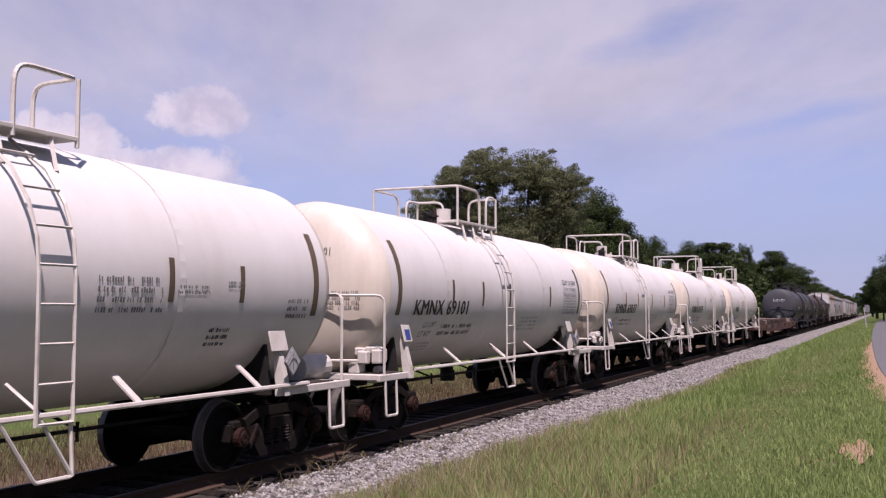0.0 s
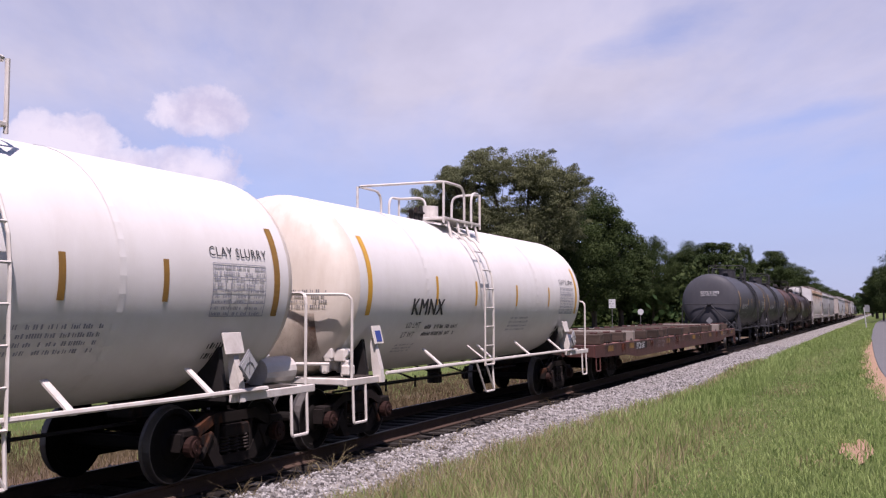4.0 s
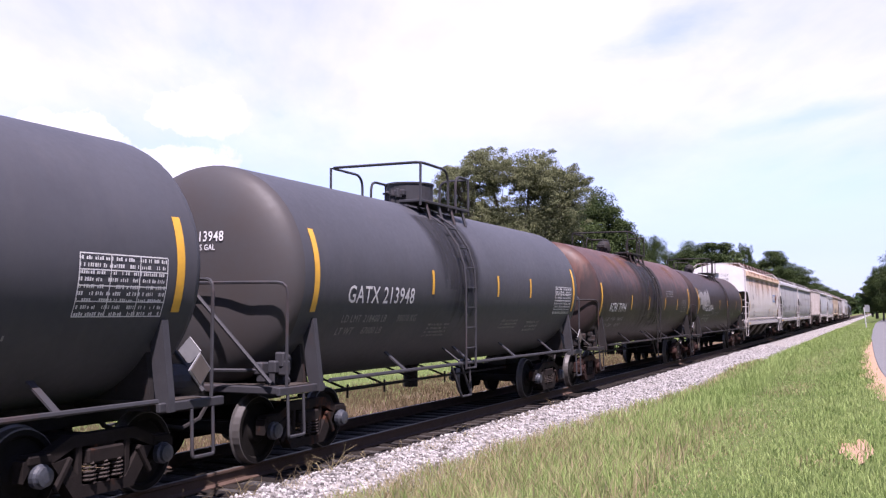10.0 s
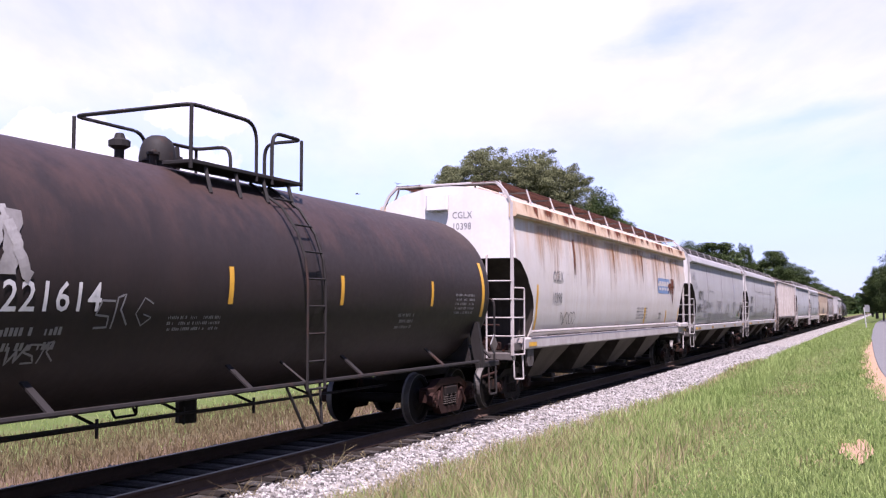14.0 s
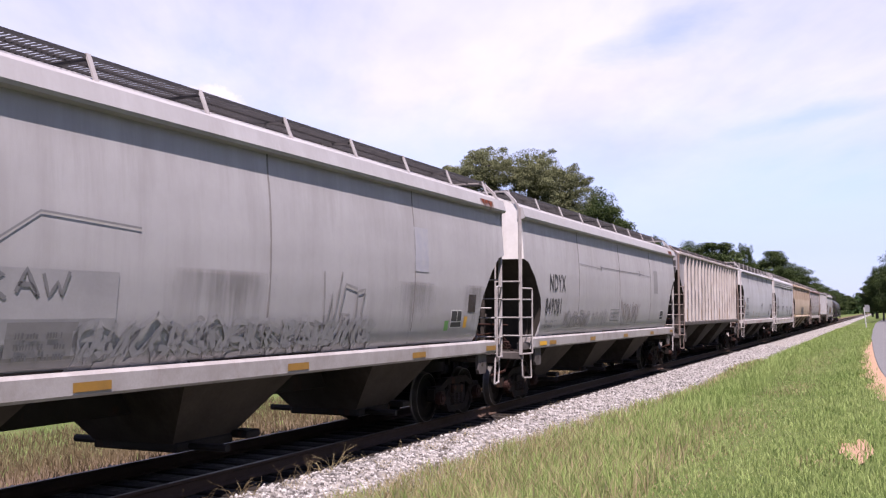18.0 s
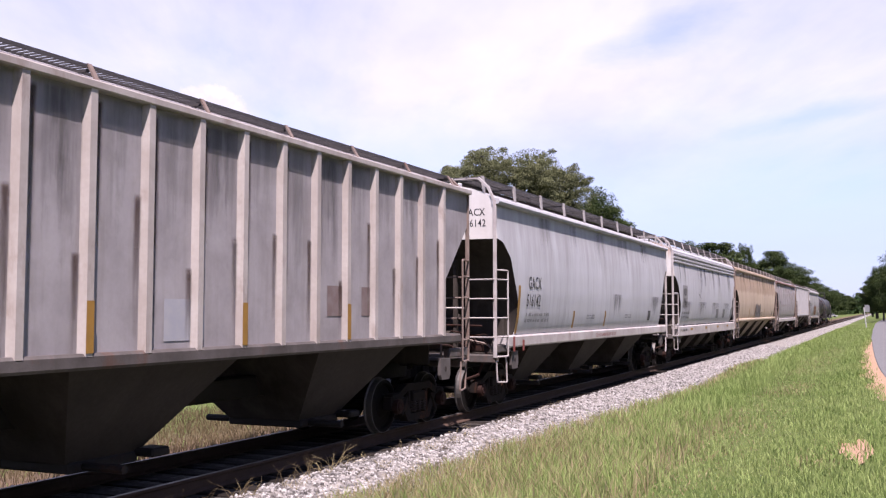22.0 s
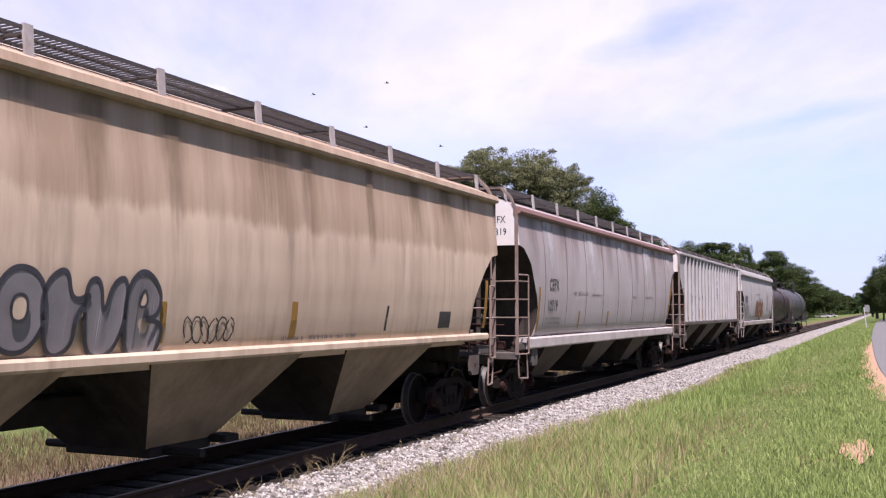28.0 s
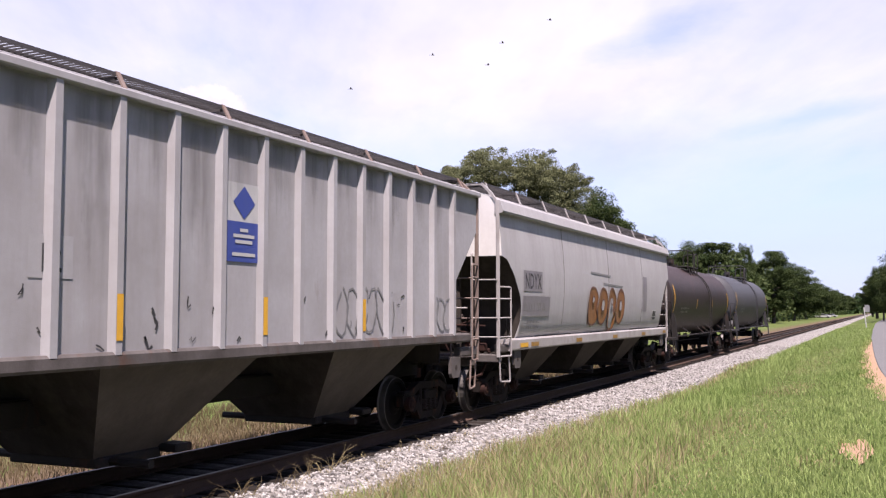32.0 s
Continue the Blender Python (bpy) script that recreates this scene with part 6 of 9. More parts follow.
    for k in range(3):
        bm = bmesh.new()
        y = p0 + 0.3 + k * 0.22
        lathe_z(bm, (0.1, y, top - 0.05), [(0.05, 0.0), (0.05, 0.19), (0.085, 0.19), (0.085, 0.22), (0.05, 0.22), (0.04, 0.25 + 0.05 * k), (0.005, 0.26 + 0.05 * k)], 8)
        part("valve", bm, M["black_steel"] if dome != "drum" else steel, car)
    # ladders over the shell, side rail with brackets, steps
    def over(z):
        dz = min(abs(z - zc) / R, 0.98)
        return (R * math.sqrt(1 - dz * dz) if z > zc else R) + 0.14
    for s in (-1, 1):
        ladder("ladder", car, steel, 0, ladder_y, 1.0, zc + R * 0.93, 0.44, 0.36, r=0.02, bend=lambda z: s * over(z))
        bm = bmesh.new()
        zr = 1.08
        pipe(bm, [(s * 1.54, -half + 0.35, zr), (s * 1.54, half - 0.35, zr)], 0.028)
        part("side_rail", bm, steel, car)
        for u in (-half * 0.55, -half * 0.1, half * 0.3, half * 0.72):
            bm = bmesh.new()
            box(bm, (s * 1.36, u, zr + 0.13), (0.5, 0.09, 0.022), 0.0, ry=s * 38)
            part("rail_bracket", bm, steel, car)
        y = ladder_y
        rails("step", [[(s * 1.54, y - 0.38, zr), (s * 1.58, y, 0.5), (s * 1.58, y + 0.44, 0.5), (s * 1.54, y + 0.06, zr)], [(s * 1.54, y + 0.44, zr), (s * 1.58, y + 0.44, 0.5)], [(s * 1.2, y, zr + 0.28), (s * 1.54, y + 0.1, zr)]], 0.02, steel, car)
    # saddles, stub sills, end platforms
    sill = pitch - 0.55
    for s, name in ((-1, "front"), (1, "rear")):
        slim = signs == "cards"
        y = s * (half - ((0.85 if s > 0 else 0.22) if slim else 0.12))
        for t in (-1, 1):
            bm = bmesh.new()
            if slim:
                prism(bm, [(t * 1.42, 0.95), (t * 1.38, 1.2), (t * 1.35, zc - R * 0.6), (t * 1.37, zc - R * 0.54), (t * 1.43, zc - R * 0.6), (t * 1.53, 1.15), (t * 1.55, 0.95)], y - 0.05, y + 0.05, "y")
            else:
                prism(bm, [(t * 1.40, 0.95), (t * 1.34, 1.2), (t * 1.27, zc - R * 0.50), (t * 1.36, zc - R * 0.38), (t * 1.43, zc - R * 0.38), (t * 1.54, 1.1), (t * 1.55, 0.95)], y - 0.05, y + 0.05, "y")
            part("saddle", bm, steel, car)
        # the web is black: shade beneath the tank is put into its colour
        bm = bmesh.new()
        prism(bm, [(-1.3, 0.95), (1.3, 0.95), (1.2, zc - R * 0.55), (0.7, zc - R * 0.85), (-0.7, zc - R * 0.85), (-1.2, zc - R * 0.55)], y - 0.04, y + 0.04, "y")
        part("saddle_web", bm, M["black_steel"], car)
        bm = bmesh.new()
        box(bm, (0, s * (half + sill) / 2 * 1.0, 0.88), (0.42, (sill - half) + 2.4, 0.30), 0.02)
        part("stub_sill", bm, M["black_steel"], car)
        bm = bmesh.new()
        box(bm, (0, s * (sill - 0.06), 1.0), (3.0, 0.12, 0.1), 0.015)
        for t in (-1, 1):
            box(bm, (t * 1.48, s * (sill + abs(y)) / 2, 1.0), (0.06, sill - abs(y) + 0.3, 0.1), 0.01)
        part("end_platform", bm, steel, car)
        bm = bmesh.new()
        box(bm, (0, s * (sill - 0.5), 1.04), (2.8, 0.75, 0.03))
        part("platform_floor", bm, M["grime_shade"], car, "grimy steel grating floor")
        ye, yo, zg = s * (sill - 0.05), s * max(sill - 0.05, end + bulge + 0.09), zc - 0.12
        rails("end_rail", [[(-1.48, ye, 1.0), (-1.48, ye, zg), (-1.0, yo, zg), (1.0, yo, zg), (1.48, ye, zg), (1.48, ye, 1.0)]], 0.022, steel, car)
        rails("stirrup", [[(t * 1.5, s * (sill - 0.42), 0.95), (t * 1.52, s * (sill - 0.42), 0.42), (t * 1.52, s * (sill - 0.05), 0.42), (t * 1.5, s * (sill - 0.05), 0.95)] for t in (-1, 1)], 0.02, steel, car)
        if dome != "low":
            ya = s * (end + bulge + 0.1)
            rails("head_brace", [[(t * 0.03, ya, zc - 0.14), (t * 1.3, s * (end + bulge + 0.02), 1.1)] for t in (-1, 1)], 0.028, steel, car)
            bm = bmesh.new()
            box(bm, (0, ya, zc - 0.12), (0.24, 0.16, 0.1), 0.02)
            part("brace_bracket", bm, steel, car)
    bm = bmesh.new()
    rod(bm, (0.95, half + 0.25, 1.22), (0.95, half + 0.95, 1.22), 0.19, 16)
    part("air_reservoir", bm, steel, car)
    rng2 = random.Random(seed + 1)
    for k in range(9):
        bm = bmesh.new()
        box(bm, (1.05 + rng2.uniform(-0.2, 0.3), -half - 0.35 + rng2.uniform(-0.25, 0.25), 1.2 + rng2.uniform(-0.08, 0.22)), (rng2.uniform(0.08, 0.2), rng2.uniform(0.08, 0.22), rng2.uniform(0.08, 0.22)), 0.02)
        part("valve_body", bm, steel, car)
        if k % 3 == 0:
            part("valve_cap", rod(bmesh.new(), (1.2, -half - 0.35, 1.1 + 0.05 * k), (1.2, -half - 0.2, 1.1 + 0.05 * k), 0.06, 10), steel, car)
    bm = bmesh.new()
    pipe(bm, [(1.1, -half - 0.6, 1.25), (0.2, -half - 0.9, 1.25), (-1.1, -half - 0.9, 1.25)], 0.025)
    part("brake_pipe", bm, steel, car)
    bm = bmesh.new()
    for k in range(5):
        y = -half * 0.5 + half * k * 0.22
        rod(bm, (0.3, y, 0.8), (0.3, y, 0.58), 0.02, 5)
        rod(bm, (-0.4, y, 0.95), (0.3, y, 0.72), 0.02, 5)
    pipe(bm, [(0.3, -half * 0.75, 0.74), (0.3, half * 0.75, 0.70)], 0.022)
    pipe(bm, [(0.0, -half * 0.75, 0.66), (0.0, half * 0.75, 0.66)], 0.018)
    rod(bm, (0, 0, zc - R + 0.02), (0, 0, 0.55), 0.14, 12)
    part("brake_rigging", bm, M["black_steel"], car)
    if signs == "cards":
        bm = bmesh.new()
        box(bm, (1.43, half - 0.9, 1.64), (0.02, 0.36, 0.26), 0.004, ry=-14)
        part("card_board", bm, steel, car)
        bm = bmesh.new()
        box(bm, (1.43, -half + 0.25, 1.66), (0.02, 0.28, 0.28), 0.004, ry=-14)
        part("card_board", bm, steel, car)
        bm = bmesh.new()
        box(bm, (1.445, -half + 0.26, 1.64), (0.01, 0.17, 0.17), 0.0, ry=-14)
        part("card", bm, M["blue"], car, "blue card")
    if signs:
        white = signs == "cards"
        y = half - 0.83 if white else half + 0.26
        bm = bmesh.new()
        box(bm, (1.6, y, 1.38), (0.02, 0.27, 0.27), 0.004, rx=45)
        part("placard", bm, M["ink_grey"], car, "dark-edged diamond placard")
        face = part("placard_field", box(bmesh.new(), (1.612, y, 1.38), (0.008, 0.235, 0.235), 0.0, rx=45), M["sign_white"] if white else M["bay_pale"], car, "pale placard face")
        if white:
            bm = bmesh.new()
            pipe(bm, [(1.618, y - 0.1, 1.34), (1.618, y - 0.06, 1.4), (1.618, y, 1.43), (1.618, y + 0.06, 1.4), (1.618, y + 0.1, 1.34)], 0.008, 4)
            pipe(bm, [(1.618, y, 1.48), (1.618, y, 1.29)], 0.008, 4)
            part("placard_mark", bm, M["ink_grey"], face)
        bm = bmesh.new()
        box(bm, (-0.02, -end - bulge * 0.80 - 0.06, zc - 1.02), (0.27, 0.02, 0.27), 0.004, ry=45)
        part("placard", bm, M["sign_white"] if white else M["ink_grey"], car, "diamond placard on the tank's end")
    add_trucks(car, -half + truck_in, half - truck_in, red, blue)
    add_couplers(car, -sill, sill)
    return car


# ---- covered hopper cars ----
def hopper_car(label, y0, length, shape, look_, words, rows, end_words, seed, pitch, bays=3, eave=4.12, tall=4.70, truck_in=1.15, strips=(), ribs=0, seams=0,
               sill_m=None, trim_m=None, band=0.24, corner=3.12, red=False, extras=None, end_m=None, z_sill=1.45, sill_h=0.24, bay_m=None, board_r=1.17, tape=None, board_m=None, seam_m=None, over=0.0, upright=False):
    rng = random.Random(seed)
    paint, steel, ink = look_
    trim_m, sill_m, bay_m = trim_m or paint, sill_m or M["sill"], bay_m or M["bay"]
    car = car_thing("hopper_car", label, y0)
    H = length / 2
    if shape == "round":
        prof = [(1.36, 1.40), (1.47, 1.55), (1.54, 1.9), (1.585, 2.4), (1.59, 2.9), (1.565, 3.4), (1.52, 3.8), (1.50, eave)]
    else:
        prof = [(1.50, 1.55), (1.50, 2.4), (1.50, eave)]

    def px(z):
        for (xa, za), (xb, zb) in zip(prof, prof[1:]):
            if z <= zb:
                return xa + (xb - xa) * max(0.0, (z - za) / (zb - za))
        return prof[-1][0]
    z_low = prof[0][1]
    # the shell: cut back at its ends along the slope sheets
    def floor_z(y):
        d = H - abs(y)
        knots = [(0, corner), (0.3, corner - 0.06), (0.7, corner - 0.36), (1.1, 2.32), (1.2, 2.1), (1.22, 1.8), (1.26, z_low)]
        if shape != "round":
            knots = [(0, corner), (0.02, corner), (1.1, 2.45), (1.26, z_low)]
        for (a, za), (b, zb) in zip(knots, knots[1:]):
            if d <= b:
                return za + (zb - za) * (d - a) / (b - a)
        return z_low
    ds = [0, 0.02, 0.3, 0.7, 1.1, 1.2, 1.22, 1.26, 1.6, 2.4]
    ys = [-H + d for d in ds] + [-H + length * k / 10 for k in range(3, 8)] + [H - d for d in ds[::-1]]
    bm = bmesh.new()
    rings = []
    for y in ys:
        zb = floor_z(y)
        zs = [zb + (eave - zb) * k / 17 for k in range(18)]
        right = [(px(z), z) for z in zs] + [(1.40, eave + 0.08), (1.0, eave + 0.25), (0.5, eave + 0.37)]
        ring = right + [(0, eave + 0.41)] + [(-x, z) for x, z in right[::-1]]
        rings.append([bm.verts.new((x, y, z)) for x, z in ring])
    n = len(rings[0])
    for p, q in zip(rings, rings[1:]):
        for i in range(n):
            f = bm.faces.new((p[i], q[i], q[(i + 1) % n], p[(i + 1) % n]))
            # underside and end slopes: near-black that stands for shade as well as dust
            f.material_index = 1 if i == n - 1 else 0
    # end faces take the paint that is lightened for the sun
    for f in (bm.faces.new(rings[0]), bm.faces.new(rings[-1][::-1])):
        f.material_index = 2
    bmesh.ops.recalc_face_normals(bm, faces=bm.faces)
    part("body", bm, [paint, M["grime_shade"], end_m or paint], car, smooth=True)

    def side(u, v, off=0.0):
        return (px(v) + 0.006 + off, u * 0.97, v)

    def front(u, v, off=0.0):
        return (u, -H - 0.003 - off, v)
    # eave band
    if band:
        for s in (-1, 1):
            bm = bmesh.new()
            e = eave
            lip = (1.60 if band >= 0.2 else 1.54) + over
            poly = [(s * 1.44, e - band + 0.02), (s * lip, e - band + 0.05), (s * (lip + 0.02), e - band + 0.09), (s * min(1.56 + over, lip), e + 0.02), (s * 1.44, e + 0.05)]
            prism(bm, poly, -H - 0.02, H + 0.02, "y")
            part("roof_edge", bm, trim_m, car)
    for k in range(ribs):
        u = -H + 1.22 + (length - 2.44) * k / (ribs - 1)
        for s in (-1, 1):
            bm = bmesh.new()
            prism(bm, [(s * 1.495, u - 0.075), (s * 1.585, u - 0.045), (s * 1.585, u + 0.045), (s * 1.495, u + 0.075)], 1.58, eave + 0.0, "z")
            part("rib", bm, trim_m, car)
    if ribs:
        for s in (-1, 1):
            bm = bmesh.new()
            box(bm, (s * 1.54, 0, eave), (0.12, length, 0.09), 0.015)
            part("roof_edge", bm, trim_m, car)
    for k in range(seams):
        u = -H + length * (k + 1) / (seams + 1)
        for s in (-1, 1):
            bm = bmesh.new()
            zs = [z_low + 0.1 + (eave - z_low - 0.3) * j / 10 for j in range(11)]
            for a, b in zip(zs, zs[1:]):
                q = [bm.verts.new((s * (px(z) + h), u + w, z)) for z in (a, b) for w, h in ((-0.02, 0.001), (0.0, 0.009), (0.02, 0.001))]
                bm.faces.new((q[0], q[1], q[4], q[3])), bm.faces.new((q[1], q[2], q[5], q[4]))
            part("weld_seam", bm, seam_m or M["seam"], car)
    # side sills, centre sill, end sills
    for s in (-1, 1):
        bm = bmesh.new()
        zt, zb = (z_sill, z_sill - sill_h) if shape == "round" else (1.62, 1.46)
        prism(bm, [(s * 1.34, zb), (s * 1.56, zb), (s * 1.585, zb + 0.03), (s * 1.585, zt - 0.03), (s * 1.56, zt), (s * 1.34, zt)], -H + 0.5, H - 0.5, "y")
        part("side_sill", bm, sill_m, car)
    bm = bmesh.new()
    box(bm, (0, 0, 0.94), (0.44, length + 0.2, 0.30), 0.02)
    part("centre_sill", bm, M["black_steel"], car)
    for s in (-1, 1):
        bm = bmesh.new()
        box(bm, (0, s * (H - 0.1), 1.08), (3.0, 0.22, 0.16), 0.02)
        for t in (-1, 1):
            box(bm, (t * 1.46, s * (H - 0.45), 1.28), (0.14, 0.8, 0.16), 0.02)
        part("end_sill", bm, M["dirty_sill"], car)
        for t in (-1, 1):
            bm = bmesh.new()
            y, q = s * (H - 1.05), 0.2
            prism(bm, [(y - q, 1.2), (y + q, 1.2), (y + q, 0.92), (y + q * 0.75, 0.84), (y - q * 0.75, 0.84), (y - q, 0.92)], t * 1.47, t * 1.53)
            pad = part("jacking_pad", bm, M["dirty_sill"], car)
            # a near-black disc is painted for the shade in the hole
            bm = bmesh.new()
            rod(bm, (t * 1.5, y, 1.02), (t * 1.534, y, 1.02), 0.045, 12)
            part("pad_hole", bm, M["grime_shade"], pad)
        # floor and braces in near-black carry the shade of the car's end
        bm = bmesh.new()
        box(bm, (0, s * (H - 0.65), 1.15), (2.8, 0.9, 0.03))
        part("end_floor", bm, M["grime_shade"], car)
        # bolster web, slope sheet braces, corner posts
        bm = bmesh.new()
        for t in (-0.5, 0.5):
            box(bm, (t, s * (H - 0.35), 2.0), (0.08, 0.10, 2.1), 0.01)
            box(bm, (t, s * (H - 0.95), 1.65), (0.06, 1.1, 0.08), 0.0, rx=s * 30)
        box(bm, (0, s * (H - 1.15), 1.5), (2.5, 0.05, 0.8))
        part("end_brace", bm, M["grime_shade"], car)
        for t in (-1, 1):
            bm = bmesh.new()
            box(bm, (t * 1.5, s * H, (eave + 1.1) / 2), (0.07, 0.05, eave - 1.1), 0.008)
            pipe(bm, [(t * 1.5, s * H, eave - 0.04), (t * 1.36, s * H, tall - 0.24), (t * 1.15, s * H, tall - 0.04)], 0.035, 4)
            part("corner_post", bm, steel, car)
            q = s * (H - 0.46)
            side_ladder = rails("side_ladder", [[(t * 1.53, s * (H - 0.02), 1.12), (t * 1.6, q, 1.12), (t * 1.6, q, corner - 0.62), (t * 1.53, s * (H - 0.02), corner - 0.62)]], 0.018, steel, car)
            end_ladder = rails("end_ladder", [[(t * 0.95, s * (H + 0.05), 1.05), (t * 0.95, s * (H + 0.05), corner + 0.04), (t * 0.95, s * (H - 0.02), corner + 0.08)]], 0.02, steel, car)
            rails("step", [[(t * 1.5, s * (H - 0.06), 1.12), (t * 1.5, s * (H - 0.12), 0.62), (t * 1.56, s * (H - 0.5), 0.6), (t * 1.56, s * (H - 0.44), 1.12)]], 0.018, steel, car)
            for z in (1.5, 1.88, 2.26, 2.64):
                if z < corner - 0.65:
                    rung(side_ladder, steel, (t * 1.53, s * H, z), (t * 1.6, q, z))
                rung(end_ladder, steel, (t * 1.5, s * (H + 0.04), z), (t * 0.95, s * (H + 0.05), z))
        rails("grab_rail", [[(-0.86, s * (H + 0.06), 2.08), (0.86, s * (H + 0.06), 2.08)]], 0.018, steel, car)
    # brake gear on the leading platform
    # the reservoir is near-black too, coloured for the shade between cars
    bm = bmesh.new()
    r2 = random.Random(seed + 5)
    rod(bm, (-0.6, -H + 0.6, 1.42), (0.3, -H + 0.6, 1.42), 0.19, 24)
    rod(bm, (-0.72, -H + 0.6, 1.42), (0.42, -H + 0.6, 1.42), 0.12, 24)
    part("air_reservoir", bm, M["grime_shade"], car)
    bm = bmesh.new()
    box(bm, (0.75, -H + 0.5, 1.32), (0.26, 0.22, 0.28), 0.04)
    rod(bm, (0.75, -H + 0.3, 1.36), (0.75, -H + 0.5, 1.36), 0.10, 16)
    part("brake_valve", bm, M["truck_red"], car)
    bm = bmesh.new()
    box(bm, (1.0, -H + 0.42, 1.28), (0.16, 0.16, 0.18), 0.03)
    part("relay_valve", bm, M["truck_red"], car)
    for k in range(4):
        bm = bmesh.new()
        box(bm, (r2.uniform(0.45, 1.25), -H + r2.uniform(0.2, 0.6), 1.2 + r2.uniform(0, 0.12)), (r2.uniform(0.06, 0.12), r2.uniform(0.06, 0.12), r2.uniform(0.06, 0.12)), 0.02)
        part("pipe_fitting", bm, M["truck_red"], car)
    for k in range(9):
        bm = bmesh.new()
        a, y, z = r2.uniform(-0.9, 0.6), -H + r2.uniform(0.02, 0.5), r2.uniform(1.22, 1.66)
        w, lift = r2.uniform(0.3, 0.8), r2.uniform(-0.16, 0.16)
        pipe(bm, [(a, y, z), (a + w * 0.4, y - 0.02, z + lift * 0.4), (a + w * 0.8, y + 0.05, z + lift), (a + w, y + 0.12, z + lift - r2.uniform(0.02, 0.2))], r2.uniform(0.012, 0.024), 6)
        part("brake_rod", bm, M["rusty_steel"] if k == 4 else M["truck_red"], car)
    bm = bmesh.new()
    pipe(bm, [(1.2, -H + 0.3, 1.2), (1.1, -H + 0.1, 0.75), (0.7, -H - 0.05, 0.6)], 0.03)
    pipe(bm, [(-1.0, -H + 0.3, 1.75), (1.1, -H + 0.3, 1.72)], 0.02)
    part("brake_pipe", bm, M["truck_red"], car)
    # running boards of open grating on brackets, and hatches between
    for s in (-1, 1):
        bm = bmesh.new()
        x0, x1, z = 0.62, board_r, tall - 0.03
        for x in (x0, (x0 + x1) / 2, x1):
            box(bm, (s * x, 0, z), (0.02, length + 0.04, 0.04))
        k = -H
        while k < H:
            box(bm, (s * (x0 + x1) / 2, k, z), (x1 - x0, 0.022, 0.014))
            k += 0.075
        part("running_board", bm, board_m or M["grating"], car, "dark open steel grating")
        nb = 10 if length < 19 else 12
        for k in range(nb):
            u = -H + 0.15 + (length - 0.3) * k / (nb - 1)
            bm = bmesh.new()
            if upright:
                prism(bm, [(s * (x1 - 0.012), tall + 0.01), (s * (x1 + 0.03), tall + 0.01), (s * (x1 + 0.06), eave + 0.1), (s * (x1 + 0.04), eave + 0.1)], u - 0.055, u + 0.055, "y")
            else:
                prism(bm, [(s * (x1 - 0.012), tall), (s * (x1 + 0.012), tall), (s * 1.315, eave + 0.1), (s * 1.29, eave + 0.1)], u - 0.03, u + 0.03, "y")
            part("board_bracket", bm, M["sill"] if upright else steel, car)
            bm = bmesh.new()
            box(bm, (s * (x0 + x1) / 2, u, tall - 0.07), (x1 - x0 - 0.03, 0.04, 0.03))
            rod(bm, (s * x0, u, tall - 0.06), (s * x0, u, eave + 0.33), 0.02, 4)
            part("board_bearer", bm, M["grating"], car)
    for s in (-1, 1):
        bm = bmesh.new()
        y = s * (H - 0.12)
        box(bm, (0, y, tall - 0.045), (2 * board_r, 0.26, 0.05), 0.008)
        part("end_board", bm, M["grating"] if shape == "flat" else steel, car)
    # coamings in near-black: shade beneath the running boards is painted in
    if upright:
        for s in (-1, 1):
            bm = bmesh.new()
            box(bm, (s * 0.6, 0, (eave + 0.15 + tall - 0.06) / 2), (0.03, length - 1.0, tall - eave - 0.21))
            part("hatch_coaming", bm, M["grime_shade"], car, "coaming under the running board, near-black for the shade there")
    bm = bmesh.new()
    box(bm, (0, 0, (eave + 0.36 + tall - 0.06) / 2), (1.0, length - 1.2, max(0.14, tall - eave - 0.42)), 0.03)
    part("hatch_cover", bm, paint, car)
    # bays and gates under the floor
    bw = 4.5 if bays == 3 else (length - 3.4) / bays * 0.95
    wide = 1.34 if bays == 3 else 0.36 * bw
    foot = 0.55 if shape == "flat" else 0.6
    for k in range(bays):
        yc = bw * (k - (bays - 1) / 2)
        bm = bmesh.new()
        # a pocket with steep end slopes
        loops = [[bm.verts.new((t * x, yc + q, z)) for q in (-w, w)] for t in (1, -1) for x, w, z in ((1.44, wide, 1.47), (0.62, foot, 0.42))]
        for t in (0, 2):
            bm.faces.new((loops[t][0], loops[t][1], loops[t + 1][1], loops[t + 1][0]))
        # end slopes in near-black, shade between the bays painted in
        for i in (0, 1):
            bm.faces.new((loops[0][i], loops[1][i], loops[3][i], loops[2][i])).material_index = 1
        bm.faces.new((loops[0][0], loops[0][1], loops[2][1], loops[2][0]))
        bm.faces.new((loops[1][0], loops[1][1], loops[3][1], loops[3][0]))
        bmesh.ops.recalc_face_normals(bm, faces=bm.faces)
        bay = part("hopper_bay", bm, bay_m, car, "grimy sloped discharge bay with shade painted in")
        bay.data.materials.append(M["grime_shade"])
        bm = bmesh.new()
        box(bm, (0, yc, 0.37), (1.3, foot * 1.9, 0.12), 0.02)
        rod(bm, (-1.2, yc - 0.3, 0.37), (1.2, yc - 0.3, 0.37), 0.05, 8)
        box(bm, (0.75, yc + foot + 0.08, 0.42), (0.3, 0.3, 0.1), 0.02)
        part("discharge_gate", bm, M["black_steel"], bay)
    # paint and print
    for text, u, v, h in words:
        bm = bmesh.new()
        letter(bm, text, u, v, h, lambda a, c: side(a, c, 0.005))
        part("lettering", bm, ink, car, "stencilled lettering")
    for text, u, v, h in end_words:
        bm = bmesh.new()
        letter(bm, text, u, v, h, front)
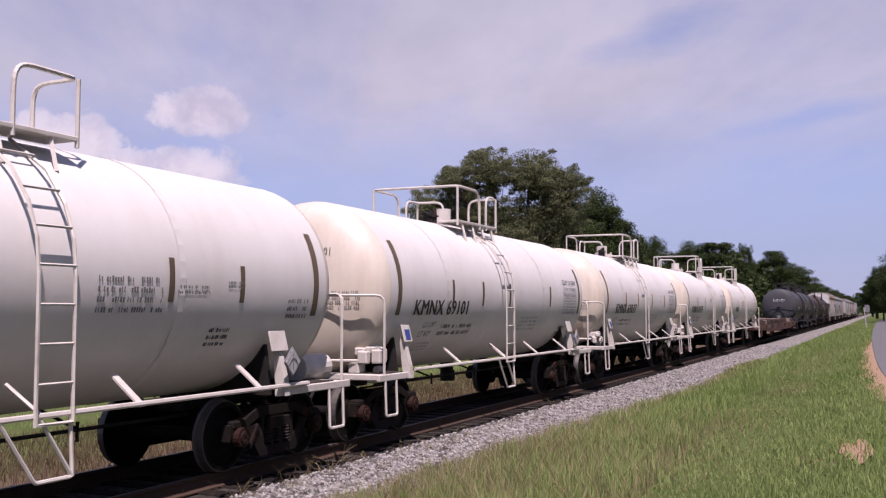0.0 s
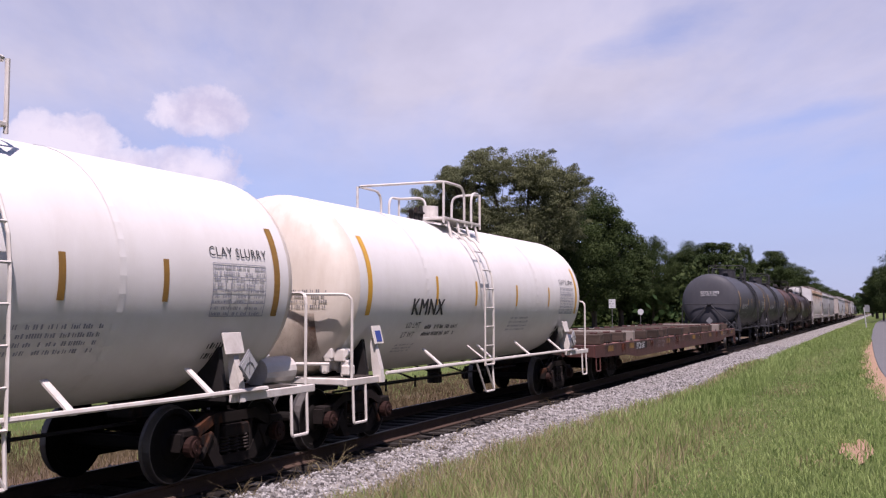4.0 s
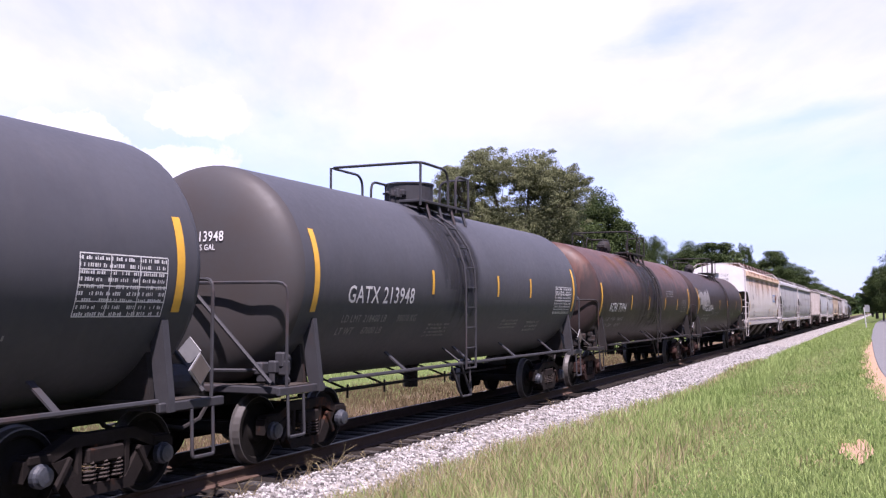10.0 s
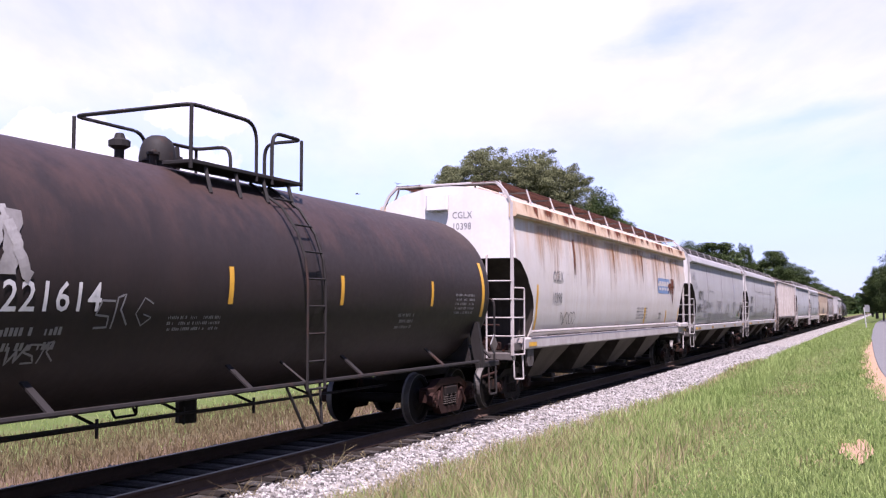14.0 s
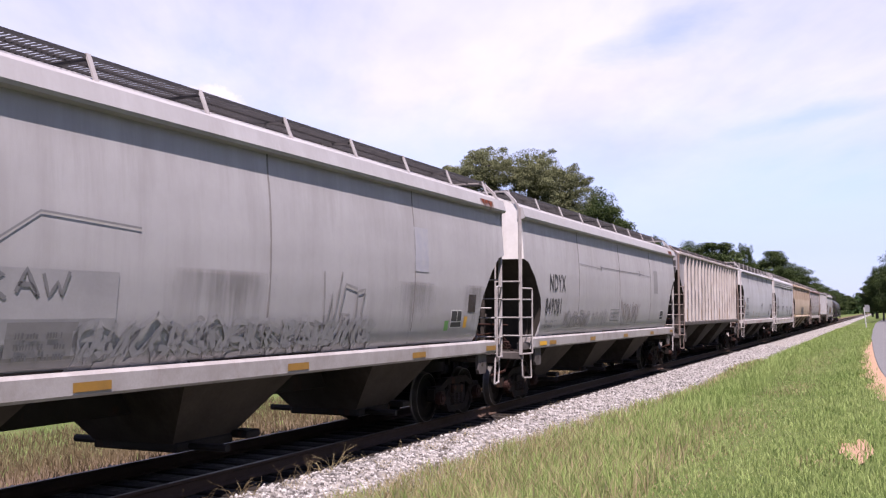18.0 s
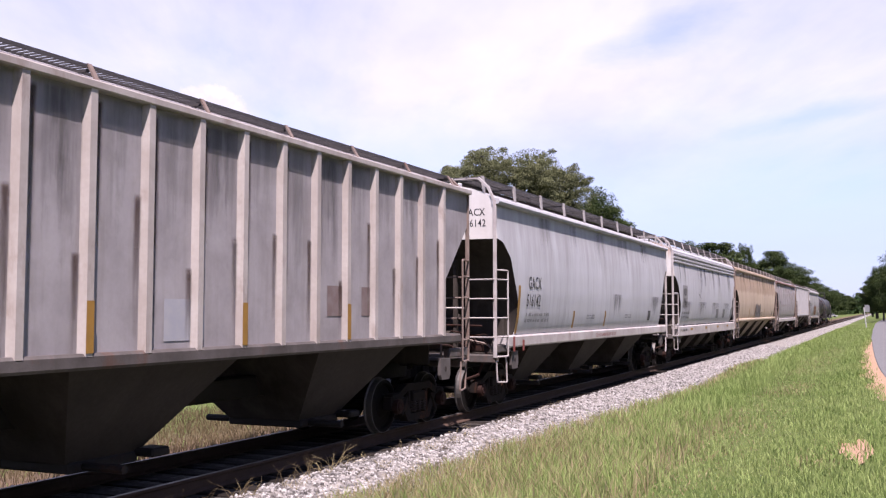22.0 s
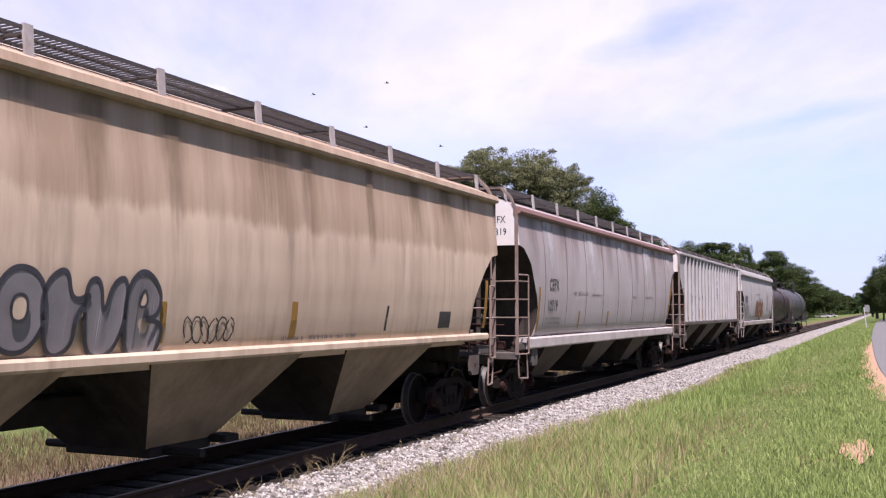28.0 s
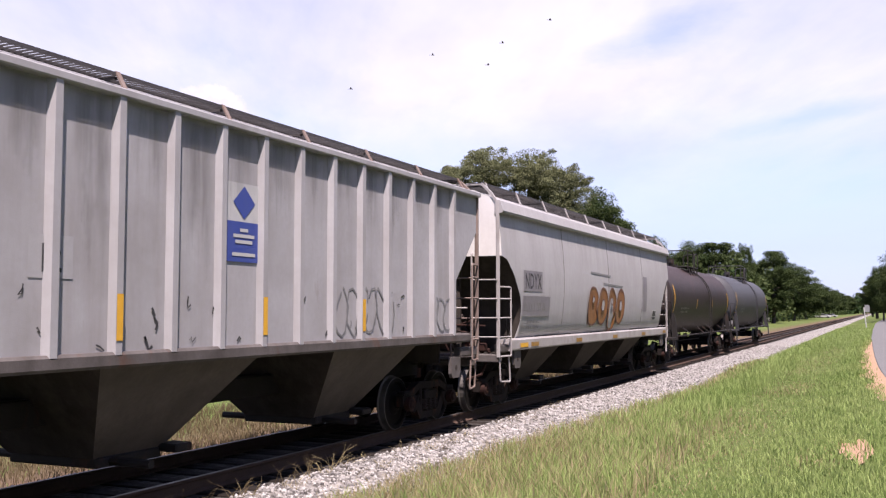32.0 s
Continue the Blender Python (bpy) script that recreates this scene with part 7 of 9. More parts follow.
        part("end_lettering", bm, ink, car, "stencilled lettering")
    for u, v, w, h, k, m in rows:
        bm = bmesh.new()
        bars(bm, u, v, w, h, k, side, rng)
        tagged(part("small_print", bm, m, car), kind="stuff")
    for u, v, w, h in strips:
        bm = bmesh.new()
        patch(bm, u, v, w, h, side, 10)
        part("reflective_strip", bm, tape or M["yellow"], car, "yellow reflective strip")
    if extras:
        extras(car, side, front, H, rng)
    add_trucks(car, -H + truck_in, H - truck_in, red)
    add_couplers(car, -H - 0.02, H + 0.02)
    return car


# ---- the train, from its head to its end ----
def sill_tape(car, us, m, z=1.31, w=0.5, h=0.09):
    for u in us:
        bm = bmesh.new()
        patch(bm, u, z - h / 2, w, h, lambda a, b, off=0.0: (1.592, a, b), 1)
        part("sill_tape", bm, m, car, "yellow reflective tape")


WORD_LIST = ["KMNX 69101", "KMNX 69037", "KMNX 69173", "KMNX", "CLAY SLURRY", "BTCX 655", "GATX 213972", "GATX 213948", "ACFX 75994", "75994", "PLCX 221614",
             "CGLX", "10398", "NDYX", "848910", "849081", "AEX", "19131", "AE", "X", "191", "31", "GACX", "516142", "7956", "CEFX", "10319", "DJTX", "475612", "DJ", "TX", "47", "56", "12",
             "CAPY 20290 US GAL", "CAPY 14140 GAL", "CAPY 53040 LTR", "LD LMT", "153400", "LT WT", "66800", "191000", "72000", "218400 LB", "99010 KG", "67600 LB", "86600 KG", "32650 KG", "DO NOT HAMMER ON SIDES OF CAR", "CH-100", "LB", "KG", "69101", "69037", "69173"]
prepare_words(WORD_LIST)
make_gear()

WHITE = (M["white_tank"], M["white_steel"], M["ink_black"])
white_rows = [(-3.2, 1.52, 1.5, 0.28, 2, M["ink_grey"]), (-3.95, 1.2, 0.7, 0.22, 3, M["ink_faint"]), (0.9, 1.55, 1.2, 0.36, 4, M["ink_faint"])]


def stain(car, side, u, v, w, h, m, label="dirt that has run down the side"):
    layer = 0.003 + 0.0008 * (sum(c.name.startswith("run_stain") for c in car.children) % 12)
    bm = bmesh.new()
    patch(bm, u, v, w, h, lambda a, b: side(a, b, layer), 12)
    part("run_stain", bm, M[m], car, label)


def white_tank(label, y0, half, number, seed, tape, turned=False, plat=(-1.57, 0.5), lad=-0.56, mids=None, at=-3.95):
    strips = [(-half - 0.05, 1.95, 0.14, 1.25), (-half * 0.555, 2.12, 0.09, 0.5), (-half * 0.225, 2.12, 0.09, 0.46), (half * 0.19, 2.12, 0.09, 0.44), (half * 0.59, 2.12, 0.09, 0.44), (half - 0.06, 1.95, 0.13, 1.15)]
    if turned:
        strips = [(-half - 0.05, 1.95, 0.14, 1.25), (-half * 0.5, 2.12, 0.09, 0.46), (half * 0.405, 2.12, 0.09, 0.48), (half * 0.66, 2.12, 0.09, 0.44), (half - 0.06, 1.95, 0.13, 1.15)]
        rows = [(1.0, 1.98, 1.0, 0.42, 4, M["ink_grey"]), (2.2, 2.2, 0.6, 0.12, 2, M["ink_grey"]), (3.1, 2.28, 0.35, 0.1, 2, M["ink_grey"]), (4.4, 1.9, 0.5, 0.3, 3, M["ink_grey"]), (2.9, 1.55, 0.4, 0.28, 3, M["ink_black"])]
        return tank_car(label, y0, half, 1.43, 2.38, 0.52, WHITE, strips, [], rows, "low", 0.32, half + 1.22, seed, (-1.45, 1.18), 0.12, tape=tape, ring=(-half * 0.62, half * 0.45), signs="cards", head_paint=M["white_head"])
    first = number == "KMNX 69101"
    if mids:
        strips[1:5] = [(u, 2.12, 0.09, 0.46) for u in mids]
    if first:
        strips[1:5] = [(u, 2.12, 0.09, 0.46) for u in (-2.95, -1.5, 0.0, 2.7)]
    return tank_car(label, y0, half, 1.43, 2.38, 0.52, WHITE, strips, [(number, -4.5 if first else at, 1.95, 0.27 if first else 0.29), ("CLAY SLURRY", half - 1.35, 2.66, 0.12)] if number else [("CLAY SLURRY", half - 1.35, 2.66, 0.12)],
                    white_rows + [(half - 1.1, 1.35, 0.42, 0.3, 2, M["ink_black"])], "low", 0.32, half + 1.22, seed, plat, lad, tape=tape,
                    end_words=[(number or "KMNX", -0.22, 2.90, 0.125), ("CAPY 14140 GAL", -0.15, 2.77, 0.07), ("CAPY 53040 LTR", -0.15, 2.66, 0.07)], end_rows=[(0.35, 2.05, 0.75, 0.3, 4, M["ink_dim"])],
                    table=(half - 1.3, 1.95, 1.05, 0.62, M["ink_faint"]), ring=(-half * 0.62, half * 0.45), signs="cards", squeeze=1.05, head_paint=M["white_head"],
                    extra_words=[("LD LMT", -3.95, 1.72, 0.11, M["ink_grey"]), ("LT WT", -3.98, 1.54, 0.11, M["ink_grey"])])


def clay_marks(car, reach=5.33):
    """Clay that has run down a white tank's end."""
    R, zc, end, bulge = 1.43, 2.38, reach, 0.52
    def head(u, v, off=0.0):
        a = math.acos(min(math.hypot(u, v - zc) / R, 0.995) ** (1 / 0.72))
        return (u, -end - bulge * math.sin(a) - 0.012 - off, v)
    rows = [[(-0.75 + 0.15 * i, 1.2 + 0.1 * j) for i in range(12)] for j in range(9)]
    bm = bmesh.new()
    made = [[bm.verts.new(head(a, b, 0.004)) for a, b in row] for row in rows]
    for p, q in zip(made, made[1:]):
        for i in range(11):
            bm.faces.new((p[i], p[i + 1], q[i + 1], q[i]))
    part("run_stain", bm, M["run_head"], car, "brown clay stains on the tank's end", smooth=True)


clay_marks(white_tank("white tank car with brown reflective strips and a top platform", 6.38, 5.05, "KMNX", 31, M["brown_tape"], True))
clay_marks(white_tank("white tank car with black stencilled number and clay-stained end", 19.05, 5.08, "KMNX 69101", 32, M["brown_tape"]))
clay_marks(white_tank("white tank car with ochre strips, marked for clay slurry", 32.03, 5.0, "KMNX 69037", 33, M["ochre"], plat=(-1.14, 1.0), lad=-0.78, mids=(-2.86, -1.23, 0.83, 2.85), at=-4.0))
clay_marks(white_tank("clean white tank car with rounded end and looped grab rails", 44.82, 5.02, "KMNX 69173", 34, M["ochre"], plat=(-0.35, 1.2), lad=0.28, mids=(-2.96, -0.98, 1.40, 2.87), at=-4.17))
clay_marks(white_tank("white tank car with yellow strips before the flat car", 57.77, 5.45, "KMNX", 35, M["yellow"], plat=(-1.6, 0.22), lad=-1.1), 5.73)


def flat_car():
    car = car_thing("flat_car", "long oxide-red flat car with timber bearers across its deck", 78.29)
    H = 13.6
    bm = bmesh.new()
    box(bm, (0, 0, 1.06), (2.9, 2 * H, 0.05), 0.01)
    part("deck", bm, M["deck"], car, "dusty red steel deck")
    for s in (-1, 1):
        bm = bmesh.new()
        prism(bm, [(-H, 1.1), (H, 1.1), (H, 0.78), (H - 3.4, 0.74), (H - 5.0, 0.62), (-H + 5.0, 0.62), (-H + 3.4, 0.74), (-H, 0.78)], s * 1.46, s * 1.52)
        part("side_sill", bm, M["red_flat"], car)
        bm = bmesh.new()
        box(bm, (0, s * H, 0.95), (2.96, 0.08, 0.34), 0.02)
        part("end_sill", bm, M["red_flat"], car)
        rails("stirrup", [[(t * 1.5, s * (H - 0.5), 0.85), (t * 1.52, s * (H - 0.5), 0.42), (t * 1.52, s * (H - 0.1), 0.42), (t * 1.5, s * (H - 0.1), 0.85)] for t in (-1, 1)], 0.02, M["red_flat"], car)
    bm = bmesh.new()
    prism(bm, [(-H + 0.4, 1.02), (H - 0.4, 1.02), (H - 0.4, 0.75), (H - 4, 0.72), (H - 6, 0.5), (-H + 6, 0.5), (-H + 4, 0.72), (-H + 0.4, 0.75)], -0.25, 0.25)
    part("centre_sill", bm, M["black_steel"], car)
    bm = bmesh.new()
    for k in range(12):
        box(bm, (0, -H + 3 + k * 1.9, 0.88), (2.7, 0.12, 0.2))
    part("cross_bearers", bm, M["black_steel"], car)
    rng = random.Random(9)
    k = 0
    y = -H + 1.15
    while y < H - 0.6:
        t = 0.11 + rng.uniform(0, 0.03)
        pale = k in (3, 15)
        ob = thing("timber_bearer", "pale sawn timber bearer across the flat car" if pale else "weathered dark timber bearer across the flat car", "timber", "timbers on the flat car")
        ob.parent = None
        bm = bmesh.new()
        box(bm, (0.0, 0, 0), (2.65 + rng.uniform(-0.1, 0.25), 0.34, 0.28 + (0.04 if pale else 0)), 0.02, rz=rng.uniform(-4, 4))
        piece = part("bearer", bm, M["timber_pale"] if pale else M["timber"], ob)
        LOADS.append((ob, rng.uniform(-0.1, 0.1), 78.29 + y, 1.09 + 0.145))
        for s in (-1, 1):
            bm = bmesh.new()
            box(bm, (s * 1.1, 0.19, 1.22), (0.2, 0.06, 0.42), 0.01)
            box(bm, (s * 1.1, 0.2, 1.09), (0.2, 0.14, 0.03))
            bl = part("chock", bm, M["red_flat"], car)
            bl.matrix_basis = pose(0, y, 0)
        for s in (-1, 1):
            bm = bmesh.new()
            q = y + 0.75
            pipe(bm, [(s * 1.36, q - 0.12, 1.07), (s * 1.36, q - 0.08, 1.16), (s * 1.36, q + 0.08, 1.16), (s * 1.36, q + 0.12, 1.07)], 0.014, 5)
            part("lashing_ring", bm, M["black_steel"], car)
        y += 1.42
        k += 1
    def side(u, v, off=0.0):
        return (1.526 + off, u, v)
    bm = bmesh.new()
    box(bm, (1.525, -8.15, 0.95), (0.006, 1.6, 0.2))
    part("number_board", bm, M["black_steel"], car)
    bm = bmesh.new()
    letter(bm, "BTCX 655", -8.85, 0.86, 0.19, lambda a, b: side(a, b, 0.006), 0.9)
    part("lettering", bm, M["ink_white"], car)
    bm = bmesh.new()
    for text, u, v in (("LD LMT", -5.7, 0.94), ("153400", -5.0, 0.94), ("LT WT", -5.7, 0.80), ("66800", -5.0, 0.80)):
        letter(bm, text, u, v, 0.1, side, 1.0)
    bars(bm, 9.2, 0.86, 1.0, 0.16, 2, side, rng)
    part("small_print", bm, M["ink_dim"], car)
    for u in (-12.3, -9.8, -4.2, 1.0, 5.2, 8.6, 11.9):
        bm = bmesh.new()
        patch(bm, u, 0.9, 0.62, 0.16, side, 1)
        part("reflective_tape", bm, M["ochre"], car, "dirty yellow reflective tape")
    for u in range(-13, 13, 2):
        stain(car, side, u + 0.3 * math.sin(u), 0.64, 2.2, 0.46, "run_soot", "dark grime on the red sill")
    for u in (-10.9, -7.0, -2.6, 2.4, 6.9, 10.6):
        stain(car, side, u, 0.7, 0.7, 0.38, "run_rust", "rust run on the red sill")
    add_trucks(car, -H + 3.4, H - 3.4)
    add_couplers(car, -H - 0.05, H + 0.05)


LOADS = []
flat_car()

GREY = (M["grey_tank"], M["grey_steel"], M["ink_white"])
def grey_strips(h, turn):
    mid = (-2.66, -0.95, 2.75) if turn > 0 else (-2.3, 0.78, 2.74)
    return [(-h - 0.05, 2.0, 0.13, 1.15)] + [(u, 2.3, 0.09, 0.41) for u in mid] + [(h - 0.06, 2.0, 0.13, 1.05)]



grey_rows = [(-2.1, 1.5, 0.9, 0.3, 4, M["ink_dim"]), (1.4, 1.6, 1.0, 0.24, 3, M["ink_dim"]), (3.0, 1.5, 0.9, 0.3, 3, M["ink_dim"])]
for y0, num, lab, sd, turn in ((100.23, "GATX 213972", "charcoal tank car with drum-shaped manway and yellow strips", 41, 1), (115.07, "GATX 213948", "charcoal tank car with browned end and yellow strips", 42, -1)):
    GATX = tank_car(lab, y0, 6.02, 1.53, 2.51, 0.42, GREY, grey_strips(6.02, turn), [(num, -5.15, 2.14, 0.26)], grey_rows, "drum", 0.57, 7.25, sd, (-0.82, 1.41) if turn > 0 else (-1.52, 0.71), 0.62 if turn > 0 else -1.16, blue=True, head_paint=M["brown_head"] if turn < 0 else None,
             end_words=[(num, -0.48, 2.95, 0.14), ("CAPY 20290 US GAL", -0.46, 2.83, 0.08)], table=(4.55, 1.95, 1.25, 0.62, M["ink_white"]), ring=(-0.25,),
             extra_words=[("LD LMT", -5.15, 1.84, 0.12, M["ink_dim"]), ("218400 LB", -4.5, 1.84, 0.12, M["ink_dim"]), ("99010 KG", -3.4, 1.84, 0.12, M["ink_dim"]), ("LT WT", -5.18, 1.64, 0.12, M["ink_dim"]), ("67600 LB", -4.42, 1.64, 0.12, M["ink_dim"])])
    skin = lambda u, v, off=0.0: ((1.536 + off) * math.cos((v - 2.51) / 1.53), u, 2.51 + (1.536 + off) * math.sin((v - 2.51) / 1.53))
    foot = 0.62 if turn > 0 else -1.16
    for u, v, w, h in ((foot - 0.5, 1.6, 1.3, 2.3), (foot + 0.2, 1.9, 1.0, 2.0), (foot - 1.0, 2.4, 1.0, 1.5)):
        stain(GATX, skin, u, v, w, h, "run_oil", "black oil that has run down beside the ladder")
ACFX = tank_car("rust-brown tank car with black end and white stencilled number", 130.63, 6.6, 1.51, 2.44, 0.45, (M["brown_tank"], M["black_steel"], M["ink_white"]),
         [(-6.82, 1.84, 0.14, 0.95), (-3.26, 2.06, 0.09, 0.43), (-0.78, 2.06, 0.09, 0.43), (1.82, 2.06, 0.09, 0.40), (4.06, 2.06, 0.09, 0.40), (6.4, 1.9, 0.13, 1.0)],
         [("ACFX 75994", -5.83, 2.0, 0.26)], [(2.0, 2.5, 1.3, 0.26, 3, M["ink_dim"]), (4.9, 1.95, 1.0, 0.5, 6, M["ink_dim"])], "ball", 0.13, 7.65, 43,
         (-1.31, 1.13), -0.2, red=True, end_words=[("75994", 0.3, 2.95, 0.17)], ring=(-2.2, 2.2),
         extra_words=[("LD LMT", -5.95, 1.72, 0.11, M["ink_dim"]), ("191000", -5.3, 1.72, 0.11, M["ink_dim"]), ("86600 KG", -4.55, 1.72, 0.11, M["ink_dim"]), ("LT WT", -6.0, 1.52, 0.11, M["ink_dim"]), ("72000", -5.35, 1.52, 0.11, M["ink_dim"]), ("32650 KG", -4.6, 1.52, 0.11, M["ink_dim"])])
shell = lambda u, v, off=0.0: ((1.516 + off) * math.cos((v - 2.44) / 1.51), u, 2.44 + (1.516 + off) * math.sin((v - 2.44) / 1.51))
for u, v, w, h in ((-2.2, 1.5, 2.0, 2.35), (-1.0, 1.4, 2.0, 2.3), (0.3, 1.5, 1.2, 2.2)):
    stain(ACFX, shell, u, v, w, h, "run_oil", "black oil that has run down beside the ladder")
for u, v, w, h in ((-4.6, 2.9, 0.9, 1.0), (-3.4, 3.1, 1.3, 0.8), (3.4, 3.0, 1.6, 0.9)):
    stain(ACFX, shell, u, v, w, h, "run_bloom", "orange-brown rust bloom on the tank's top")
PLCX = tank_car("sooty black tank car with smeared white graffiti", 146.54, 6.9, 1.48, 2.37, 0.55, (M["black_tank"], M["black_steel"], M["ink_white"]),
         [(-6.97, 1.9, 0.13, 1.1), (-1.1, 2.1, 0.09, 0.44), (1.5, 2.1, 0.09, 0.42), (4.55, 2.1, 0.09, 0.42), (6.85, 1.9, 0.13, 1.05)],
         [("PLCX 221614", -5.45, 2.02, 0.29)], [(-5.4, 1.6, 1.9, 0.3, 2, M["ink_dim"]), (-2.1, 1.78, 0.95, 0.2, 3, M["ink_dim"]), (5.6, 1.95, 0.9, 0.4, 5, M["ink_dim"]), (3.4, 1.7, 0.6, 0.3, 3, M["ink_dim"])], "ball", 0.6, 8.1, 44,
         (-1.15, 1.3), 0.4, red=True, end_words=[("PLCX 221614", -0.4, 2.95, 0.15)], stains=[(-5.6, 2.52, 1.0, 0.34, M["spray_white"])], spray=(-6.7, 2.2, 2.6, 0.72), ring=(0.9, 1.15))


def scrawl(car, side, u, v, w, h, m, rng, turns=5, width=0.03, name="graffiti", label="sprayed graffiti scrawl"):
    for k in range(turns):
        bm = bmesh.new()
        c = u + w * (k + 0.5) / turns
        a0 = rng.uniform(0, 6.28)
        pts = [(c + w / turns * 0.62 * math.cos(a0 + j * 0.6 * (1 if k % 2 else -1)) * rng.uniform(0.8, 1.1), v + h / 2 + h / 2 * math.sin(a0 * 1.3 + j * 0.55) * rng.uniform(0.85, 1.05)) for j in range(11)]
        stroke(bm, pts, width, side, 0.002 + 0.0007 * k)
        part(name, bm, m, car, label)


SCRIPT = [[(0, 0), (0.1, 0.9), (0.5, 1.0), (0.3, 0.5), (0.7, 0.1)], [(0.8, 0.9), (0.2, 1.0), (0.05, 0.5), (0.6, 0.45), (0.7, 0.05), (0.1, 0)], [(0.05, 1), (0.3, 0.05), (0.5, 0.7), (0.65, 0.1), (0.9, 1)],
          [(0.1, 0.1), (0.5, 1.05), (0.85, 0.0), (0.65, 0.4), (0.2, 0.42)], [(0.05, 0), (0.1, 1), (0.8, 0.7), (0.15, 0.5), (0.85, 0.0)], [(0.9, 0.8), (0.4, 1), (0.1, 0.5), (0.5, 0), (0.9, 0.3), (0.5, 0.4)]]


def tag_line(car, side, u, v, w, h, m, seed, n, width=0.03, label="sprayed graffiti tag"):
    """A quick angular sprayed line of n loose marks."""
    r = random.Random(seed)
    for k in range(n):
        shape = SCRIPT[(k * 5 + seed) % len(SCRIPT)]
        c, hh, lean = u + w * k / n, h * r.uniform(0.75, 1.1), r.uniform(-0.1, 0.2)
        pts = [(c + (a + lean * b) * w / n * 1.05 + r.uniform(-0.02, 0.02), v + b * hh + r.uniform(-0.02, 0.02)) for a, b in shape]
        fine = []
        for p, q in zip(pts, pts[1:]):
            fine += [(p[0] + (q[0] - p[0]) * t / 3, p[1] + (q[1] - p[1]) * t / 3) for t in range(3)]
        bm = bmesh.new()
        stroke(bm, fine + [pts[-1]], width * r.uniform(0.7, 1.2), side, 0.006 + 0.0007 * k)
        part("graffiti", bm, m, car, label)


def loop_tag(car, side, u, v, w, h, m, seed, n, width=0.02, label="sprayed graffiti tag"):
    """A tangle of n round, leaning loops, each one stroke."""
    r = random.Random(seed)
    for k in range(n):
        c, a0, turns = u + w * (k + 0.5) / n, r.uniform(0, 6.28), r.uniform(0.7, 1.5)
        ax, az, lean, p = w / n * r.uniform(0.35, 0.75), h * r.uniform(0.28, 0.55), r.uniform(-0.1, 0.35), r.uniform(0.6, 1.6)
        pts = []
        for i in range(19):
            t = a0 + turns * 6.28 * i / 18
            z = az * math.sin(t)
            pts.append((c + ax * math.cos(t * p) + lean * z, v + h / 2 + z))
        bm = bmesh.new()
        stroke(bm, pts, width * r.uniform(0.6, 1.3), side, 0.006 + 0.0007 * k)
        part("graffiti", bm, m, car, label)


def rust_hopper_extras(car, side, front, H, rng):
    bm = bmesh.new()
    loop = [(4.72, 2.62), (6.6, 2.62), (6.72, 2.74), (6.72, 3.02), (6.6, 3.14), (4.72, 3.14), (4.6, 3.02), (4.6, 2.74)]
    bmesh.ops.triangulate(bm, faces=[bm.faces.new([bm.verts.new(side(a, b)) for a, b in loop])])
    part("logo_ground", bm, M["sky_blue"], car, "faded blue rounded logo panel")
    for k in range(4):
        bm = bmesh.new()
        u = 4.84 + k * 0.45
        stroke(bm, [(u + 0.3, 2.78), (u + 0.04, 2.76), (u, 2.88), (u + 0.04, 3.0), (u + 0.3, 2.98)], 0.09, side, 0.004)
        part("logo_shape", bm, M["hopper_rust"], car)
    stain(car, side, 6.75, 2.1, 0.95, 1.08, "run_rust", "deep rust below a worn logo")
    stain(car, side, 6.2, 2.5, 0.9, 0.5, "run_rust", "deep rust across a worn logo")
    for u, w, h in ((7.05, 0.2, 1.1), (5.9, 0.16, 0.75), (2.2, 0.22, 1.2), (-1.5, 0.18, 0.9), (-5.6, 0.24, 1.3)):
        stain(car, side, u, 3.78 - h, w, h, "run_rust", "narrow rust run")
    for u in range(-9, 9, 3):
        stain(car, side, u, 2.15, 3.4, 1.8, "run_orange", "orange rust washed down from the roof edge")
    edge = lambda a, b, off=0.0: (1.626 - 0.222 * max(0.0, b - 4.03) + off, a, b)
    for k in range(26):
        bm = bmesh.new()
        w = rng.uniform(0.3, 1.1)
        patch(bm, -9.2 + 0.7 * k, 4.0, w, 0.3, lambda a, b: edge(a, b, 0.0007 * (k % 5)), 6)
        part("run_stain", bm, M["run_rust" if k % 3 else "run_orange"], car, "rust on the roof edge")
    bm = bmesh.new()
    for s in (-1, 1):
        pipe(bm, [(s * 1.6, -H + 0.9, 1.58), (s * 1.6, H - 1.6, 1.58)], 0.03)
    part("side_pipe", bm, M["sill_white"], car)
    bm = bmesh.new()
    box(bm, (1.6, H - 0.75, 1.5), (0.14, 1.6, 0.16), 0.03)
    part("pipe_cover", bm, M["sill_white"], car)
    sill_tape(car, (-H + 0.8, H - 0.6), M["yellow"])
    scrawl(car, side, -6.6, 1.7, 1.2, 0.3, M["ink_black"], rng, 5, 0.02)
    bm = bmesh.new()
    box(bm, (-0.15, -H - 0.1, 4.33), (0.5, 0.1, 0.36), 0.02)
    part("vent_box", bm, M["end_sunlit"], car)


